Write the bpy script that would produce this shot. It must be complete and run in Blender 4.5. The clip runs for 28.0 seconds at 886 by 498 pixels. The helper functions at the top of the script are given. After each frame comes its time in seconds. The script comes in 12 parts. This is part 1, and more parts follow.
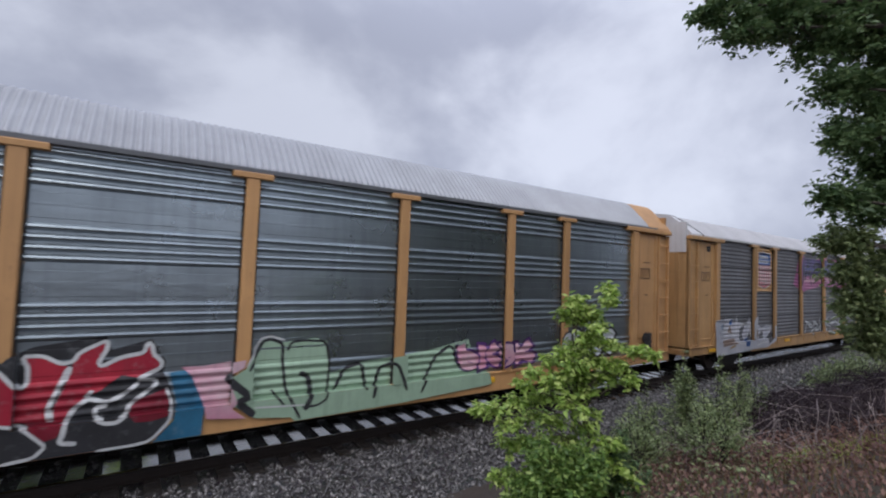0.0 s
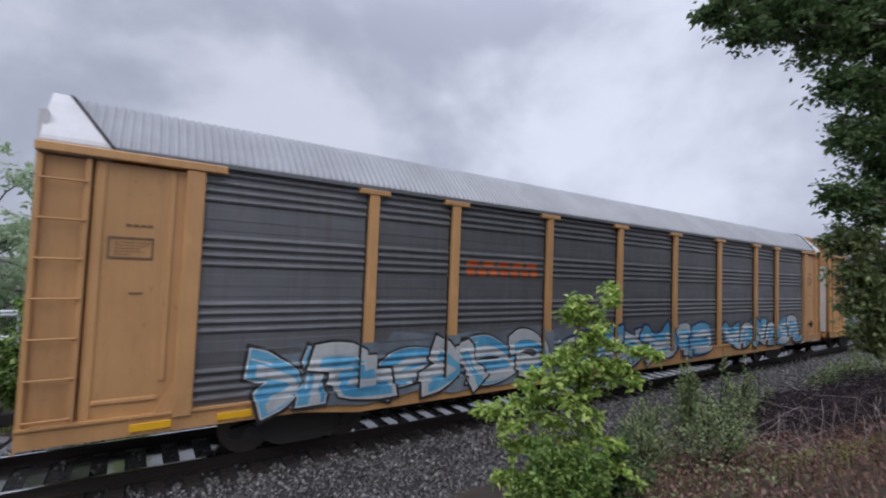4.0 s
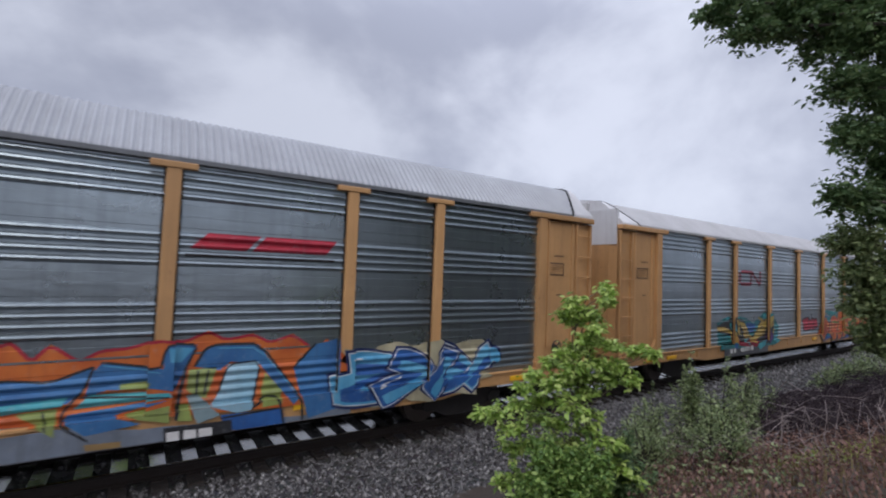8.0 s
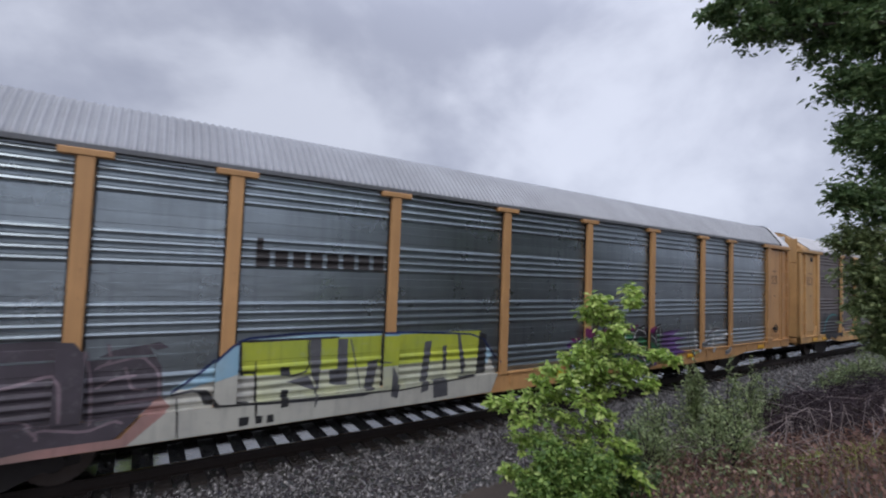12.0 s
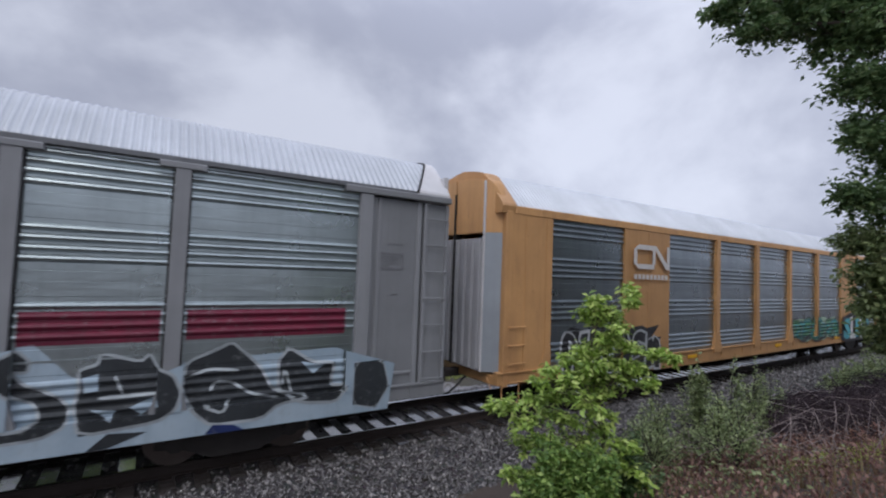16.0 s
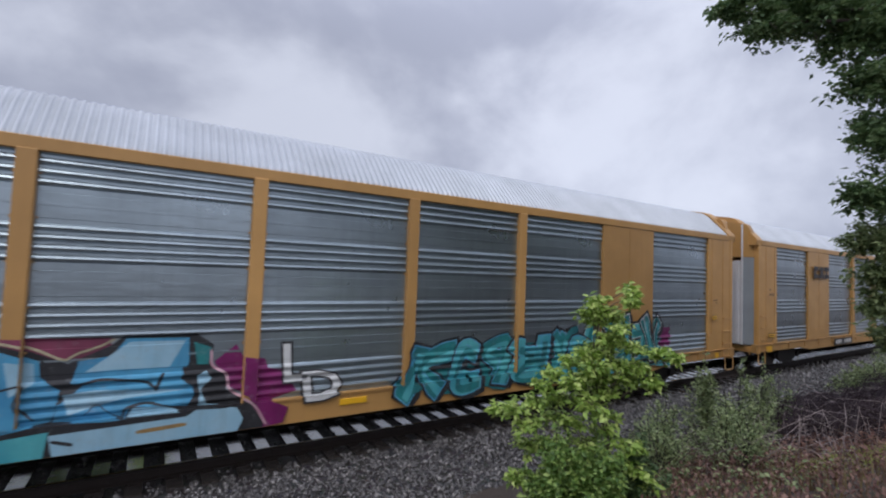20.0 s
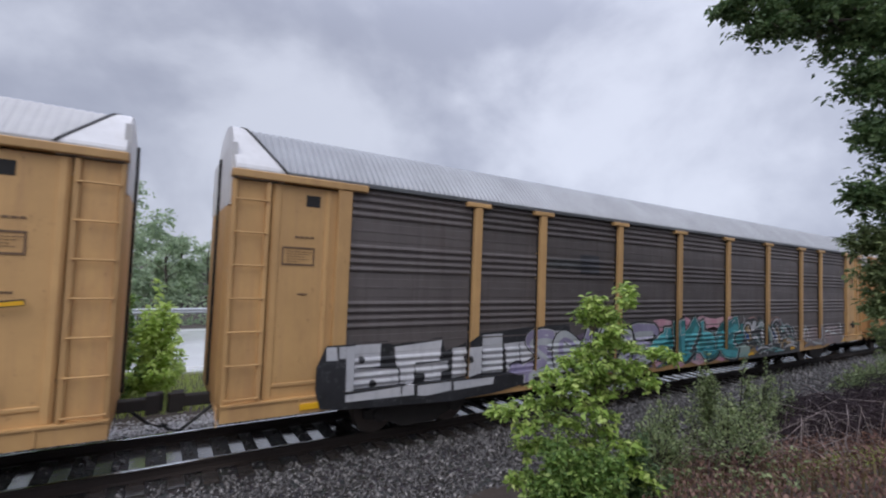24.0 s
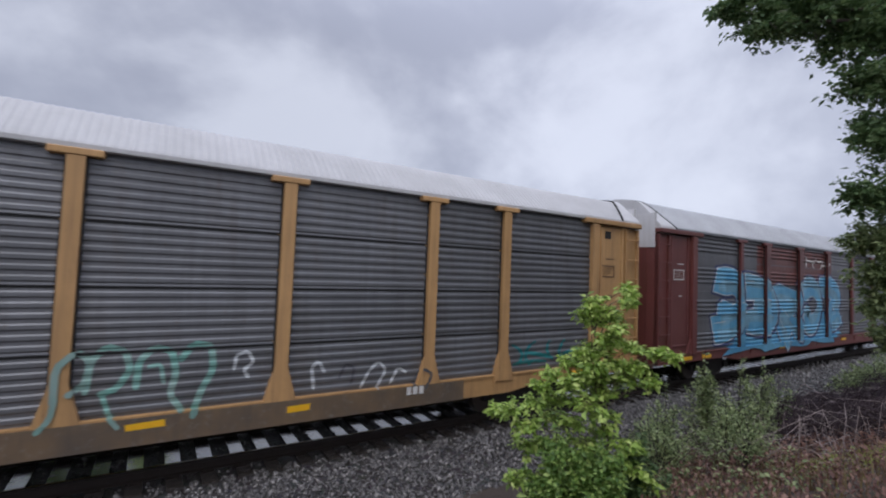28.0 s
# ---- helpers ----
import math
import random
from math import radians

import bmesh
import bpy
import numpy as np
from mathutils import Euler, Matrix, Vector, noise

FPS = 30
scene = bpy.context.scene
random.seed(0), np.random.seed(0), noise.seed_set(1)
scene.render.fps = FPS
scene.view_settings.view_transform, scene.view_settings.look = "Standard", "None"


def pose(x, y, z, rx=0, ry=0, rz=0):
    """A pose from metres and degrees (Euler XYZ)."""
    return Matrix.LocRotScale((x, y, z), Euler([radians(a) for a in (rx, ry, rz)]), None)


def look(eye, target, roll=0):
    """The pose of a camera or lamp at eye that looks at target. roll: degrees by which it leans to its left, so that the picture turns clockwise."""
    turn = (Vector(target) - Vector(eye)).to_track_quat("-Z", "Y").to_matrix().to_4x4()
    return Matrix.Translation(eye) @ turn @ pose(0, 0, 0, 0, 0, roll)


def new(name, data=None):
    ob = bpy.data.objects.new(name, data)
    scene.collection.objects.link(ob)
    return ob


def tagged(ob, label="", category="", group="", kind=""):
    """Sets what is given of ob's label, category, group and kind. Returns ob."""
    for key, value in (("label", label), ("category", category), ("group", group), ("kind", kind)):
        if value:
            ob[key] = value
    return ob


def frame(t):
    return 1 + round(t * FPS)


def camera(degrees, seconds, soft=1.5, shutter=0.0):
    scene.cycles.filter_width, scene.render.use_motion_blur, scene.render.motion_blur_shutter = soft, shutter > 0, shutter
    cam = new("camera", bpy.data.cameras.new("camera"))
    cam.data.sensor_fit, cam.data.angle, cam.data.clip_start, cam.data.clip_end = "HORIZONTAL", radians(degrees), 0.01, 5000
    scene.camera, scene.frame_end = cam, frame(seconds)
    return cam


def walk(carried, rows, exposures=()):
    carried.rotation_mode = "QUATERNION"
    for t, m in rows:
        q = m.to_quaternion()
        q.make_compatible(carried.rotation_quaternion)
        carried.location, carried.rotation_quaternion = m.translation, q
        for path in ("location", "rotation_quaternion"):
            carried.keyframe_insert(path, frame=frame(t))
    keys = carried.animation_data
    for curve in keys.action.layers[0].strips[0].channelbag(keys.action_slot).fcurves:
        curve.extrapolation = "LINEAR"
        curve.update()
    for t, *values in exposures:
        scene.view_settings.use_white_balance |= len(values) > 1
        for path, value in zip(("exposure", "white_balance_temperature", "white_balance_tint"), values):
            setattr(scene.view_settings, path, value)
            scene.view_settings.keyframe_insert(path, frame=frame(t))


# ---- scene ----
cam = camera(88.8, 28.0, soft=2.1, shutter=0.06)
EYE = Vector((0.0, 0.0, 3.242))
PITCH, ROLL = 2.789, 2.179


def aim(heading):
    h, p = radians(heading), radians(PITCH)
    way = Vector((math.cos(h) * math.cos(p), math.sin(h) * math.cos(p), math.sin(p)))
    return look(EYE, EYE + way, ROLL)


walk(cam, [
    (0.0, aim(55.96)), (3.0, aim(56.27)), (6.4, aim(56.46)), (8.0, aim(56.59)), (11.0, aim(56.84)),
    (14.0, aim(57.07)), (17.0, aim(57.40)), (20.0, aim(57.96)), (21.0, aim(58.09)), (23.0, aim(58.12)),
    (25.0, aim(58.09)), (28.0, aim(57.96)),
])
scene.view_settings.exposure = 0.0

# ---- world and light ----
world = bpy.data.worlds.new("overcast_sky")
scene.world = world
world.use_nodes = True
wt = world.node_tree
wt.nodes.clear()


def wnode(kind, **values):
    n = wt.nodes.new(kind)
    for key, value in values.items():
        n.inputs[key].default_value = value
    return n


w_out = wt.nodes.new("ShaderNodeOutputWorld")
w_bg = wnode("ShaderNodeBackground", Strength=1.0)
w_sky = wt.nodes.new("ShaderNodeTexSky")
w_sky.sky_type, w_sky.sun_disc = "NISHITA", False
w_sky.sun_elevation, w_sky.sun_rotation = radians(51), radians(222)
w_dim = wnode("ShaderNodeVectorMath")
w_dim.operation = "SCALE"
w_dim.inputs["Scale"].default_value = 0.07
w_tc = wt.nodes.new("ShaderNodeTexCoord")
w_map = wt.nodes.new("ShaderNodeMapping")
w_map.inputs["Scale"].default_value = (1.0, 1.0, 1.25)
w_map.inputs["Location"].default_value = (3.1, 0.4, 1.7)
w_n1 = wnode("ShaderNodeTexNoise", Scale=2.7, Detail=6.0, Roughness=0.5, Distortion=0.2)
w_ramp = wt.nodes.new("ShaderNodeValToRGB")
w_ramp.color_ramp.interpolation = "EASE"
w_ramp.color_ramp.elements[0].position, w_ramp.color_ramp.elements[0].color = 0.38, (0.46, 0.495, 0.635, 1)
w_ramp.color_ramp.elements[1].position, w_ramp.color_ramp.elements[1].color = 0.66, (0.77, 0.815, 0.97, 1)
w_mix = wt.nodes.new("ShaderNodeMix")
w_mix.data_type = "RGBA"
w_mix.inputs[0].default_value = 0.92
wt.links.new(w_tc.outputs["Generated"], w_map.inputs["Vector"])
wt.links.new(w_map.outputs["Vector"], w_n1.inputs["Vector"])
wt.links.new(w_n1.outputs["Fac"], w_ramp.inputs["Fac"])
wt.links.new(w_sky.outputs["Color"], w_dim.inputs[0])
wt.links.new(w_dim.outputs["Vector"], w_mix.inputs[6])
wt.links.new(w_ramp.outputs["Color"], w_mix.inputs[7])
w_sep = wt.nodes.new("ShaderNodeSeparateXYZ")
w_top = wt.nodes.new("ShaderNodeMapRange")
w_top.interpolation_type = "SMOOTHSTEP"
for key, value in (("From Min", 0.42), ("From Max", 1.0), ("To Min", 1.0), ("To Max", 2.5)):
    w_top.inputs[key].default_value = value
wt.links.new(w_tc.outputs["Generated"], w_sep.inputs["Vector"])
wt.links.new(w_sep.outputs["Z"], w_top.inputs["Value"])
w_far = wt.nodes.new("ShaderNodeMapRange")
w_far.interpolation_type = "SMOOTHSTEP"
for key, value in (("From Min", 0.65), ("From Max", 1.0), ("To Min", 1.0), ("To Max", 0.84)):
    w_far.inputs[key].default_value = value
w_mul = wt.nodes.new("ShaderNodeMath")
w_mul.operation = "MULTIPLY"
wt.links.new(w_sep.outputs["Y"], w_far.inputs["Value"])
wt.links.new(w_top.outputs["Result"], w_mul.inputs[0])
wt.links.new(w_far.outputs["Result"], w_mul.inputs[1])
wt.links.new(w_mul.outputs["Value"], w_bg.inputs["Strength"])
wt.links.new(w_mix.outputs[2], w_bg.inputs["Color"])
wt.links.new(w_bg.outputs["Background"], w_out.inputs["Surface"])

sun = new("sun", bpy.data.lights.new("sun", "SUN"))
sun.data.energy, sun.data.angle, sun.data.color = 1.05, radians(40), (1.0, 0.97, 0.93)
sun.matrix_world = look((-38, -42, 70), (0, 0, 0))


# ---- materials ----
def material(name):
    m = bpy.data.materials.new(name)
    m.use_nodes = True
    t = m.node_tree
    return m, t, t.nodes["Principled BSDF"]


def node(t, kind, **values):
    n = t.nodes.new(kind)
    for key, value in values.items():
        n.inputs[key].default_value = value
    return n


def ramp(t, fac, stops):
    r = t.nodes.new("ShaderNodeValToRGB")
    e = r.color_ramp.elements
    while len(e) < len(stops):
        e.new(0.5)
    for el, (pos, col) in zip(e, stops):
        el.position = pos
        el.color = (*col, 1) if len(col) == 3 else col
    t.links.new(fac, r.inputs["Fac"])
    return r.outputs["Color"]


def mixed(t, fac, a, b, mode="MIX"):
    n = t.nodes.new("ShaderNodeMix")
    n.data_type, n.blend_type = "RGBA", mode
    for socket, value in ((n.inputs[0], fac), (n.inputs[6], a), (n.inputs[7], b)):
        if isinstance(value, (float, int)):
            socket.default_value = value
        elif isinstance(value, tuple):
            socket.default_value = (*value, 1)
        else:
            t.links.new(value, socket)
    return n.outputs[2]


def coords(t, scale=(1, 1, 1), space="Object"):
    c = t.nodes.new("ShaderNodeTexCoord")
    m = t.nodes.new("ShaderNodeMapping")
    m.inputs["Scale"].default_value = scale
    t.links.new(c.outputs[space], m.inputs["Vector"])
    return m.outputs["Vector"]


def noise_of(t, vector, scale, detail=4.0, rough=0.55):
    n = node(t, "ShaderNodeTexNoise", Scale=scale, Detail=detail, Roughness=rough)
    t.links.new(vector, n.inputs["Vector"])
    return n.outputs["Fac"]


def bumped(t, b, height, strength=0.3, distance=0.01):
    n = node(t, "ShaderNodeBump", Strength=strength, Distance=distance)
    t.links.new(height, n.inputs["Height"])
    t.links.new(n.outputs["Normal"], b.inputs["Normal"])


def object_random(t):
    return t.nodes.new("ShaderNodeObjectInfo").outputs["Random"]


def island_random(t):
    return t.nodes.new("ShaderNodeNewGeometry").outputs["Random Per Island"]


def painted_metal(name, base, dark, rust, rough=0.5, wear=0.5, metallic=0.0, streak=0.6):
    """Weathered paint or zinc: blotches, vertical run-off streaks, rust freckles."""
    m, t, b = material(name)
    v = coords(t)
    blotch = noise_of(t, v, 0.9, 5.0, 0.6)
    runs = noise_of(t, coords(t, (7.0, 7.0, 0.35)), 1.3, 4.0, 0.6)
    fine = noise_of(t, v, 26.0, 3.0, 0.6)
    c = mixed(t, ramp(t, blotch, [(0.35, (0, 0, 0)), (0.7, (1, 1, 1))]), base, tuple(x * 0.82 for x in base))
    c = mixed(t, ramp(t, runs, [(0.48, (0, 0, 0)), (0.8, (streak,) * 3)]), c, dark)
    c = mixed(t, ramp(t, fine, [(0.66, (0, 0, 0)), (0.82, (wear,) * 3)]), c, rust)
    if wear > 0.35:
        stain = noise_of(t, coords(t, (1.6, 1.6, 0.45)), 1.1, 7.0, 0.68)
        c = mixed(t, ramp(t, stain, [(0.52, (0, 0, 0)), (0.72, (0.5,) * 3)]), c, tuple(0.5 * x + 0.5 * y for x, y in zip(dark, rust)))
        scuff = noise_of(t, coords(t, (3.0, 3.0, 1.2)), 5.0, 5.0, 0.7)
        c = mixed(t, ramp(t, scuff, [(0.63, (0, 0, 0)), (0.70, (0.6,) * 3)]), c, rust)
    hue = node(t, "ShaderNodeHueSaturation")
    vary = node(t, "ShaderNodeMapRange")
    vary.inputs["To Min"].default_value, vary.inputs["To Max"].default_value = 0.88, 1.12
    t.links.new(object_random(t), vary.inputs["Value"])
    t.links.new(vary.outputs["Result"], hue.inputs["Value"])
    t.links.new(c, hue.inputs["Color"])
    t.links.new(hue.outputs["Color"], b.inputs["Base Color"])
    r = node(t, "ShaderNodeMapRange")
    r.inputs["To Min"].default_value, r.inputs["To Max"].default_value = rough - 0.1, rough + 0.18
    t.links.new(blotch, r.inputs["Value"])
    t.links.new(r.outputs["Result"], b.inputs["Roughness"])
    b.inputs["Metallic"].default_value = metallic
    if metallic > 0.3:
        dents = noise_of(t, coords(t, (1.0, 1.0, 2.2)), 2.4, 3.0, 0.6)
        bumped(t, b, dents, 0.22, 0.03)
    else:
        bumped(t, b, fine, 0.12, 0.004)
    return m


def plain(name, color, rough=0.6, metallic=0.0, vary=0.25, scale=8.0, bump=0.15):
    m, t, b = material(name)
    n = noise_of(t, coords(t), scale, 5.0, 0.6)
    t.links.new(mixed(t, n, tuple(x * (1 - vary) for x in color), tuple(min(1, x * (1 + vary)) for x in color)), b.inputs["Base Color"])
    b.inputs["Roughness"].default_value, b.inputs["Metallic"].default_value = rough, metallic
    bumped(t, b, n, bump, 0.01)
    return m


YELLOW = painted_metal("weathered_yellow_paint", (0.56, 0.305, 0.125), (0.39, 0.208, 0.09), (0.20, 0.10, 0.055), 0.5, 0.45)
BRIGHT_YELLOW = painted_metal("newer_yellow_paint", (0.53, 0.29, 0.095), (0.41, 0.22, 0.075), (0.3, 0.14, 0.05), 0.42, 0.2, streak=0.35)
PALE_YELLOW = painted_metal("faded_yellow_paint", (0.59, 0.352, 0.145), (0.43, 0.25, 0.12), (0.22, 0.11, 0.05), 0.55, 0.4)
GREY = painted_metal("light_grey_paint", (0.44, 0.44, 0.46), (0.33, 0.33, 0.34), (0.24, 0.19, 0.16), 0.48, 0.25, streak=0.45)
DARK_GREY = painted_metal("mid_grey_paint", (0.235, 0.24, 0.25), (0.17, 0.17, 0.18), (0.16, 0.13, 0.11), 0.42, 0.25, streak=0.45)
AGED_YELLOW = painted_metal("aged_yellow_paint", (0.52, 0.30, 0.125), (0.29, 0.165, 0.08), (0.16, 0.085, 0.05), 0.55, 0.6, streak=0.85)
MAROON = painted_metal("maroon_paint", (0.16, 0.045, 0.04), (0.09, 0.03, 0.03), (0.2, 0.09, 0.05), 0.5, 0.4)
ZINC = painted_metal("galvanised_steel", (0.33, 0.375, 0.40), (0.215, 0.245, 0.265), (0.22, 0.23, 0.235), 0.26, 0.3, 0.9, 0.6)
ZINC_GREEN = painted_metal("greenish_galvanised_steel", (0.42, 0.475, 0.485), (0.29, 0.335, 0.335), (0.25, 0.27, 0.26), 0.26, 0.2, 0.88, 0.5)
ZINC_PALE = painted_metal("pale_galvanised_steel", (0.37, 0.43, 0.465), (0.27, 0.31, 0.335), (0.27, 0.29, 0.295), 0.27, 0.2, 0.85, 0.45)
ZINC_OLD = painted_metal("dull_old_galvanised_steel", (0.17, 0.172, 0.182), (0.115, 0.113, 0.115), (0.15, 0.12, 0.10), 0.45, 0.4, 0.5, 0.6)
ZINC_DIRTY = painted_metal("brown_dirty_galvanised_steel", (0.150, 0.130, 0.127), (0.10, 0.083, 0.079), (0.12, 0.08, 0.065), 0.5, 0.5, 0.35, 0.7)
ROOF_ZINC = painted_metal("galvanised_roof", (0.34, 0.345, 0.36), (0.27, 0.27, 0.285), (0.25, 0.235, 0.225), 0.45, 0.3, 0.4, 0.5)
ROOF_BRIGHT = painted_metal("bright_galvanised_roof", (0.47, 0.49, 0.515), (0.38, 0.395, 0.42), (0.36, 0.36, 0.36), 0.42, 0.15, 0.55, 0.4)
ROOF_WHITE = painted_metal("white_roof_paint", (0.50, 0.49, 0.495), (0.42, 0.405, 0.40), (0.33, 0.29, 0.26), 0.5, 0.3, 0.0, 0.4)
WHITE = painted_metal("white_end_paint", (0.66, 0.65, 0.66), (0.48, 0.46, 0.45), (0.34, 0.27, 0.22), 0.5, 0.35, 0.0, 0.5)
CORNER_GREY = painted_metal("grey_corner_leaf", (0.34, 0.37, 0.40), (0.27, 0.29, 0.31), (0.24, 0.20, 0.17), 0.4, 0.3, 0.3, 0.5)
UNDER = plain("underframe_grime", (0.035, 0.03, 0.028), 0.75)
RUBBER = plain("black_rubber", (0.02, 0.02, 0.022), 0.6)
STEEL = plain("wheel_steel", (0.12, 0.10, 0.09), 0.45, 0.7)
REFLECT = plain("yellow_reflector", (0.78, 0.42, 0.02), 0.35, 0.0, 0.12)
RED_SIGN = plain("crimson_sign", (0.22, 0.014, 0.042), 0.4, 0.0, 0.15)
STENCIL_DARK = plain("dark_stencil", (0.03, 0.025, 0.025), 0.6)
FAINT = plain("faded_stencil", (0.15, 0.088, 0.05), 0.6)
FAINT_GREY = plain("faded_grey_stencil", (0.16, 0.16, 0.17), 0.6)
# Top rail steel, its colour darkened for the shadow under the roof edge.
EAVE = painted_metal("shaded_eave_steel", (0.16, 0.165, 0.175), (0.10, 0.10, 0.105), (0.13, 0.10, 0.08), 0.5, 0.3, 0.3, 0.5)
STENCIL_LIGHT = plain("light_stencil", (0.62, 0.60, 0.58), 0.6)
# Near-black gasket; also stands in for shade in seams, post gaps and vents.
SHADOW_GAP = plain("gasket_and_gap_shade", (0.015, 0.014, 0.014), 0.8)

SPRAY = {}


def spray(color, color2=None):
    """Spray paint on steel: two tones that cloud into each other, thin where the steel shows."""
    key = (color, color2)
    if key not in SPRAY:
        m, t, b = material("spray_paint")
        v = coords(t)
        c2 = color2 or tuple(x * 0.6 for x in color)
        c = mixed(t, ramp(t, noise_of(t, v, 1.5, 4.0), [(0.36, (0, 0, 0)), (0.64, (1, 1, 1))]), color, c2)
        worn = noise_of(t, coords(t, (5.0, 5.0, 0.7)), 1.6, 5.0, 0.65)
        c = mixed(t, ramp(t, worn, [(0.50, (0, 0, 0)), (0.78, (0.5,) * 3)]), c, tuple(0.45 * x + 0.03 for x in c2))
        fine = noise_of(t, v, 9.0, 6.0, 0.7)
        c = mixed(t, ramp(t, fine, [(0.56, (0, 0, 0)), (0.78, (0.42,) * 3)]), c, (0.30, 0.31, 0.31))
        t.links.new(c, b.inputs["Base Color"])
        b.inputs["Roughness"].default_value = 0.48
        b.inputs["Metallic"].default_value = 0.08
        SPRAY[key] = m
    return SPRAY[key]


def leaf_material(name, a, b_, c_, rough=0.5, through_light=0.4):
    m, t, b = material(name)
    r = island_random(t)
    t.links.new(ramp(t, r, [(0.0, a), (0.55, b_), (1.0, c_)]), b.inputs["Base Color"])
    b.inputs["Roughness"].default_value = rough
    b.inputs["Transmission Weight"].default_value = 0.0
    tr = node(t, "ShaderNodeBsdfTranslucent")
    t.links.new(ramp(t, r, [(0.0, a), (0.55, b_), (1.0, c_)]), tr.inputs["Color"])
    mx = node(t, "ShaderNodeMixShader", Fac=through_light)
    out = t.nodes["Material Output"]
    t.links.new(b.outputs["BSDF"], mx.inputs[1])
    t.links.new(tr.outputs["BSDF"], mx.inputs[2])
    t.links.new(mx.outputs["Shader"], out.inputs["Surface"])
    return m


LEAF_TREE = leaf_material("tree_leaves", (0.07, 0.125, 0.052), (0.115, 0.185, 0.075), (0.205, 0.28, 0.12))
LEAF_SHRUB = leaf_material("shrub_leaves", (0.075, 0.15, 0.033), (0.185, 0.305, 0.07), (0.42, 0.54, 0.16))
LEAF_SAPLING = leaf_material("sapling_leaves", (0.14, 0.23, 0.045), (0.35, 0.50, 0.10), (0.66, 0.76, 0.26))
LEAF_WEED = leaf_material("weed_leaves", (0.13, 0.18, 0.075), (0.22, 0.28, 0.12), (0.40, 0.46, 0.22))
# Paler than real leaves: the haze over the distance is put into the colour.
LEAF_FAR_HAZE = leaf_material("hazed_far_leaves", (0.27, 0.36, 0.23), (0.40, 0.50, 0.32), (0.52, 0.62, 0.41), 0.5, 0.6)
LEAF_LIME = leaf_material("lime_bush_leaves", (0.36, 0.48, 0.11), (0.54, 0.68, 0.20), (0.70, 0.82, 0.30), 0.5, 0.6)
LEAF_DEAD = leaf_material("dead_leaves", (0.085, 0.04, 0.034), (0.19, 0.095, 0.075), (0.33, 0.20, 0.15), 0.6)
GRASS = leaf_material("grass_blades", (0.32, 0.40, 0.09), (0.45, 0.53, 0.14), (0.58, 0.64, 0.22), 0.5, 0.55)
STRAW = leaf_material("dry_grass", (0.12, 0.08, 0.05), (0.20, 0.14, 0.07), (0.26, 0.22, 0.09), 0.7)
TWIG = plain("dead_twigs", (0.040, 0.025, 0.030), 0.9, 0.0, 0.5)
STEM = plain("young_green_brown_stem", (0.10, 0.085, 0.045), 0.6, 0.0, 0.3)
TWIG_PALE = plain("bleached_twigs", (0.26, 0.21, 0.20), 0.8, 0.0, 0.4)
BARK = plain("tree_bark", (0.07, 0.055, 0.045), 0.9, 0.0, 0.4, 14.0, 0.8)


def tie_material():
    m, t, b = material("wet_timber")
    v = coords(t, (1.0, 5.0, 5.0))
    grain = noise_of(t, coords(t, (24.0, 1.2, 6.0)), 2.0, 5.0)
    t.links.new(mixed(t, grain, (0.028, 0.024, 0.022), (0.075, 0.066, 0.062)), b.inputs["Base Color"])
    wet = noise_of(t, coords(t), 3.0, 3.0)
    t.links.new(ramp(t, wet, [(0.3, (0.13,) * 3), (0.75, (0.30,) * 3)]), b.inputs["Roughness"])
    b.inputs["IOR"].default_value = 1.6
    b.inputs["Coat Weight"].default_value, b.inputs["Coat Roughness"].default_value = 1.0, 0.12
    bumped(t, b, grain, 0.12, 0.004)
    return m


def stone_material(name, dark, mean, light, lightest):
    m, t, b = material(name)
    r = island_random(t)
    c = ramp(t, r, [(0.0, dark), (0.5, mean), (0.85, light), (1.0, lightest)])
    n = noise_of(t, coords(t), 30.0, 3.0)
    t.links.new(mixed(t, n, c, mean), b.inputs["Base Color"])
    b.inputs["Roughness"].default_value = 0.35
    b.inputs["Coat Weight"].default_value, b.inputs["Coat Roughness"].default_value = 0.6, 0.18
    return m


def ground_material():
    m, t, b = material("earth_and_turf")
    v = coords(t)
    big, fine = noise_of(t, v, 0.35, 5.0), noise_of(t, v, 9.0, 6.0, 0.7)
    c = ramp(t, big, [(0.36, (0.06, 0.043, 0.038)), (0.55, (0.085, 0.062, 0.05)), (0.72, (0.085, 0.085, 0.045))])
    t.links.new(mixed(t, fine, c, (0.045, 0.036, 0.03)), b.inputs["Base Color"])
    b.inputs["Roughness"].default_value = 0.85
    bumped(t, b, fine, 0.8, 0.05)
    return m


def gravel_material():
    m, t, b = material("packed_ballast")
    v = coords(t)
    cells = node(t, "ShaderNodeTexVoronoi", Scale=17.0)
    t.links.new(v, cells.inputs["Vector"])
    c = mixed(t, noise_of(t, v, 1.2, 4.0), (0.026, 0.024, 0.024), (0.055, 0.05, 0.05))
    c = mixed(t, 0.35, c, cells.outputs["Color"], "MULTIPLY")
    t.links.new(c, b.inputs["Base Color"])
    b.inputs["Roughness"].default_value = 0.6
    bumped(t, b, cells.outputs["Distance"], 1.0, 0.04)
    return m


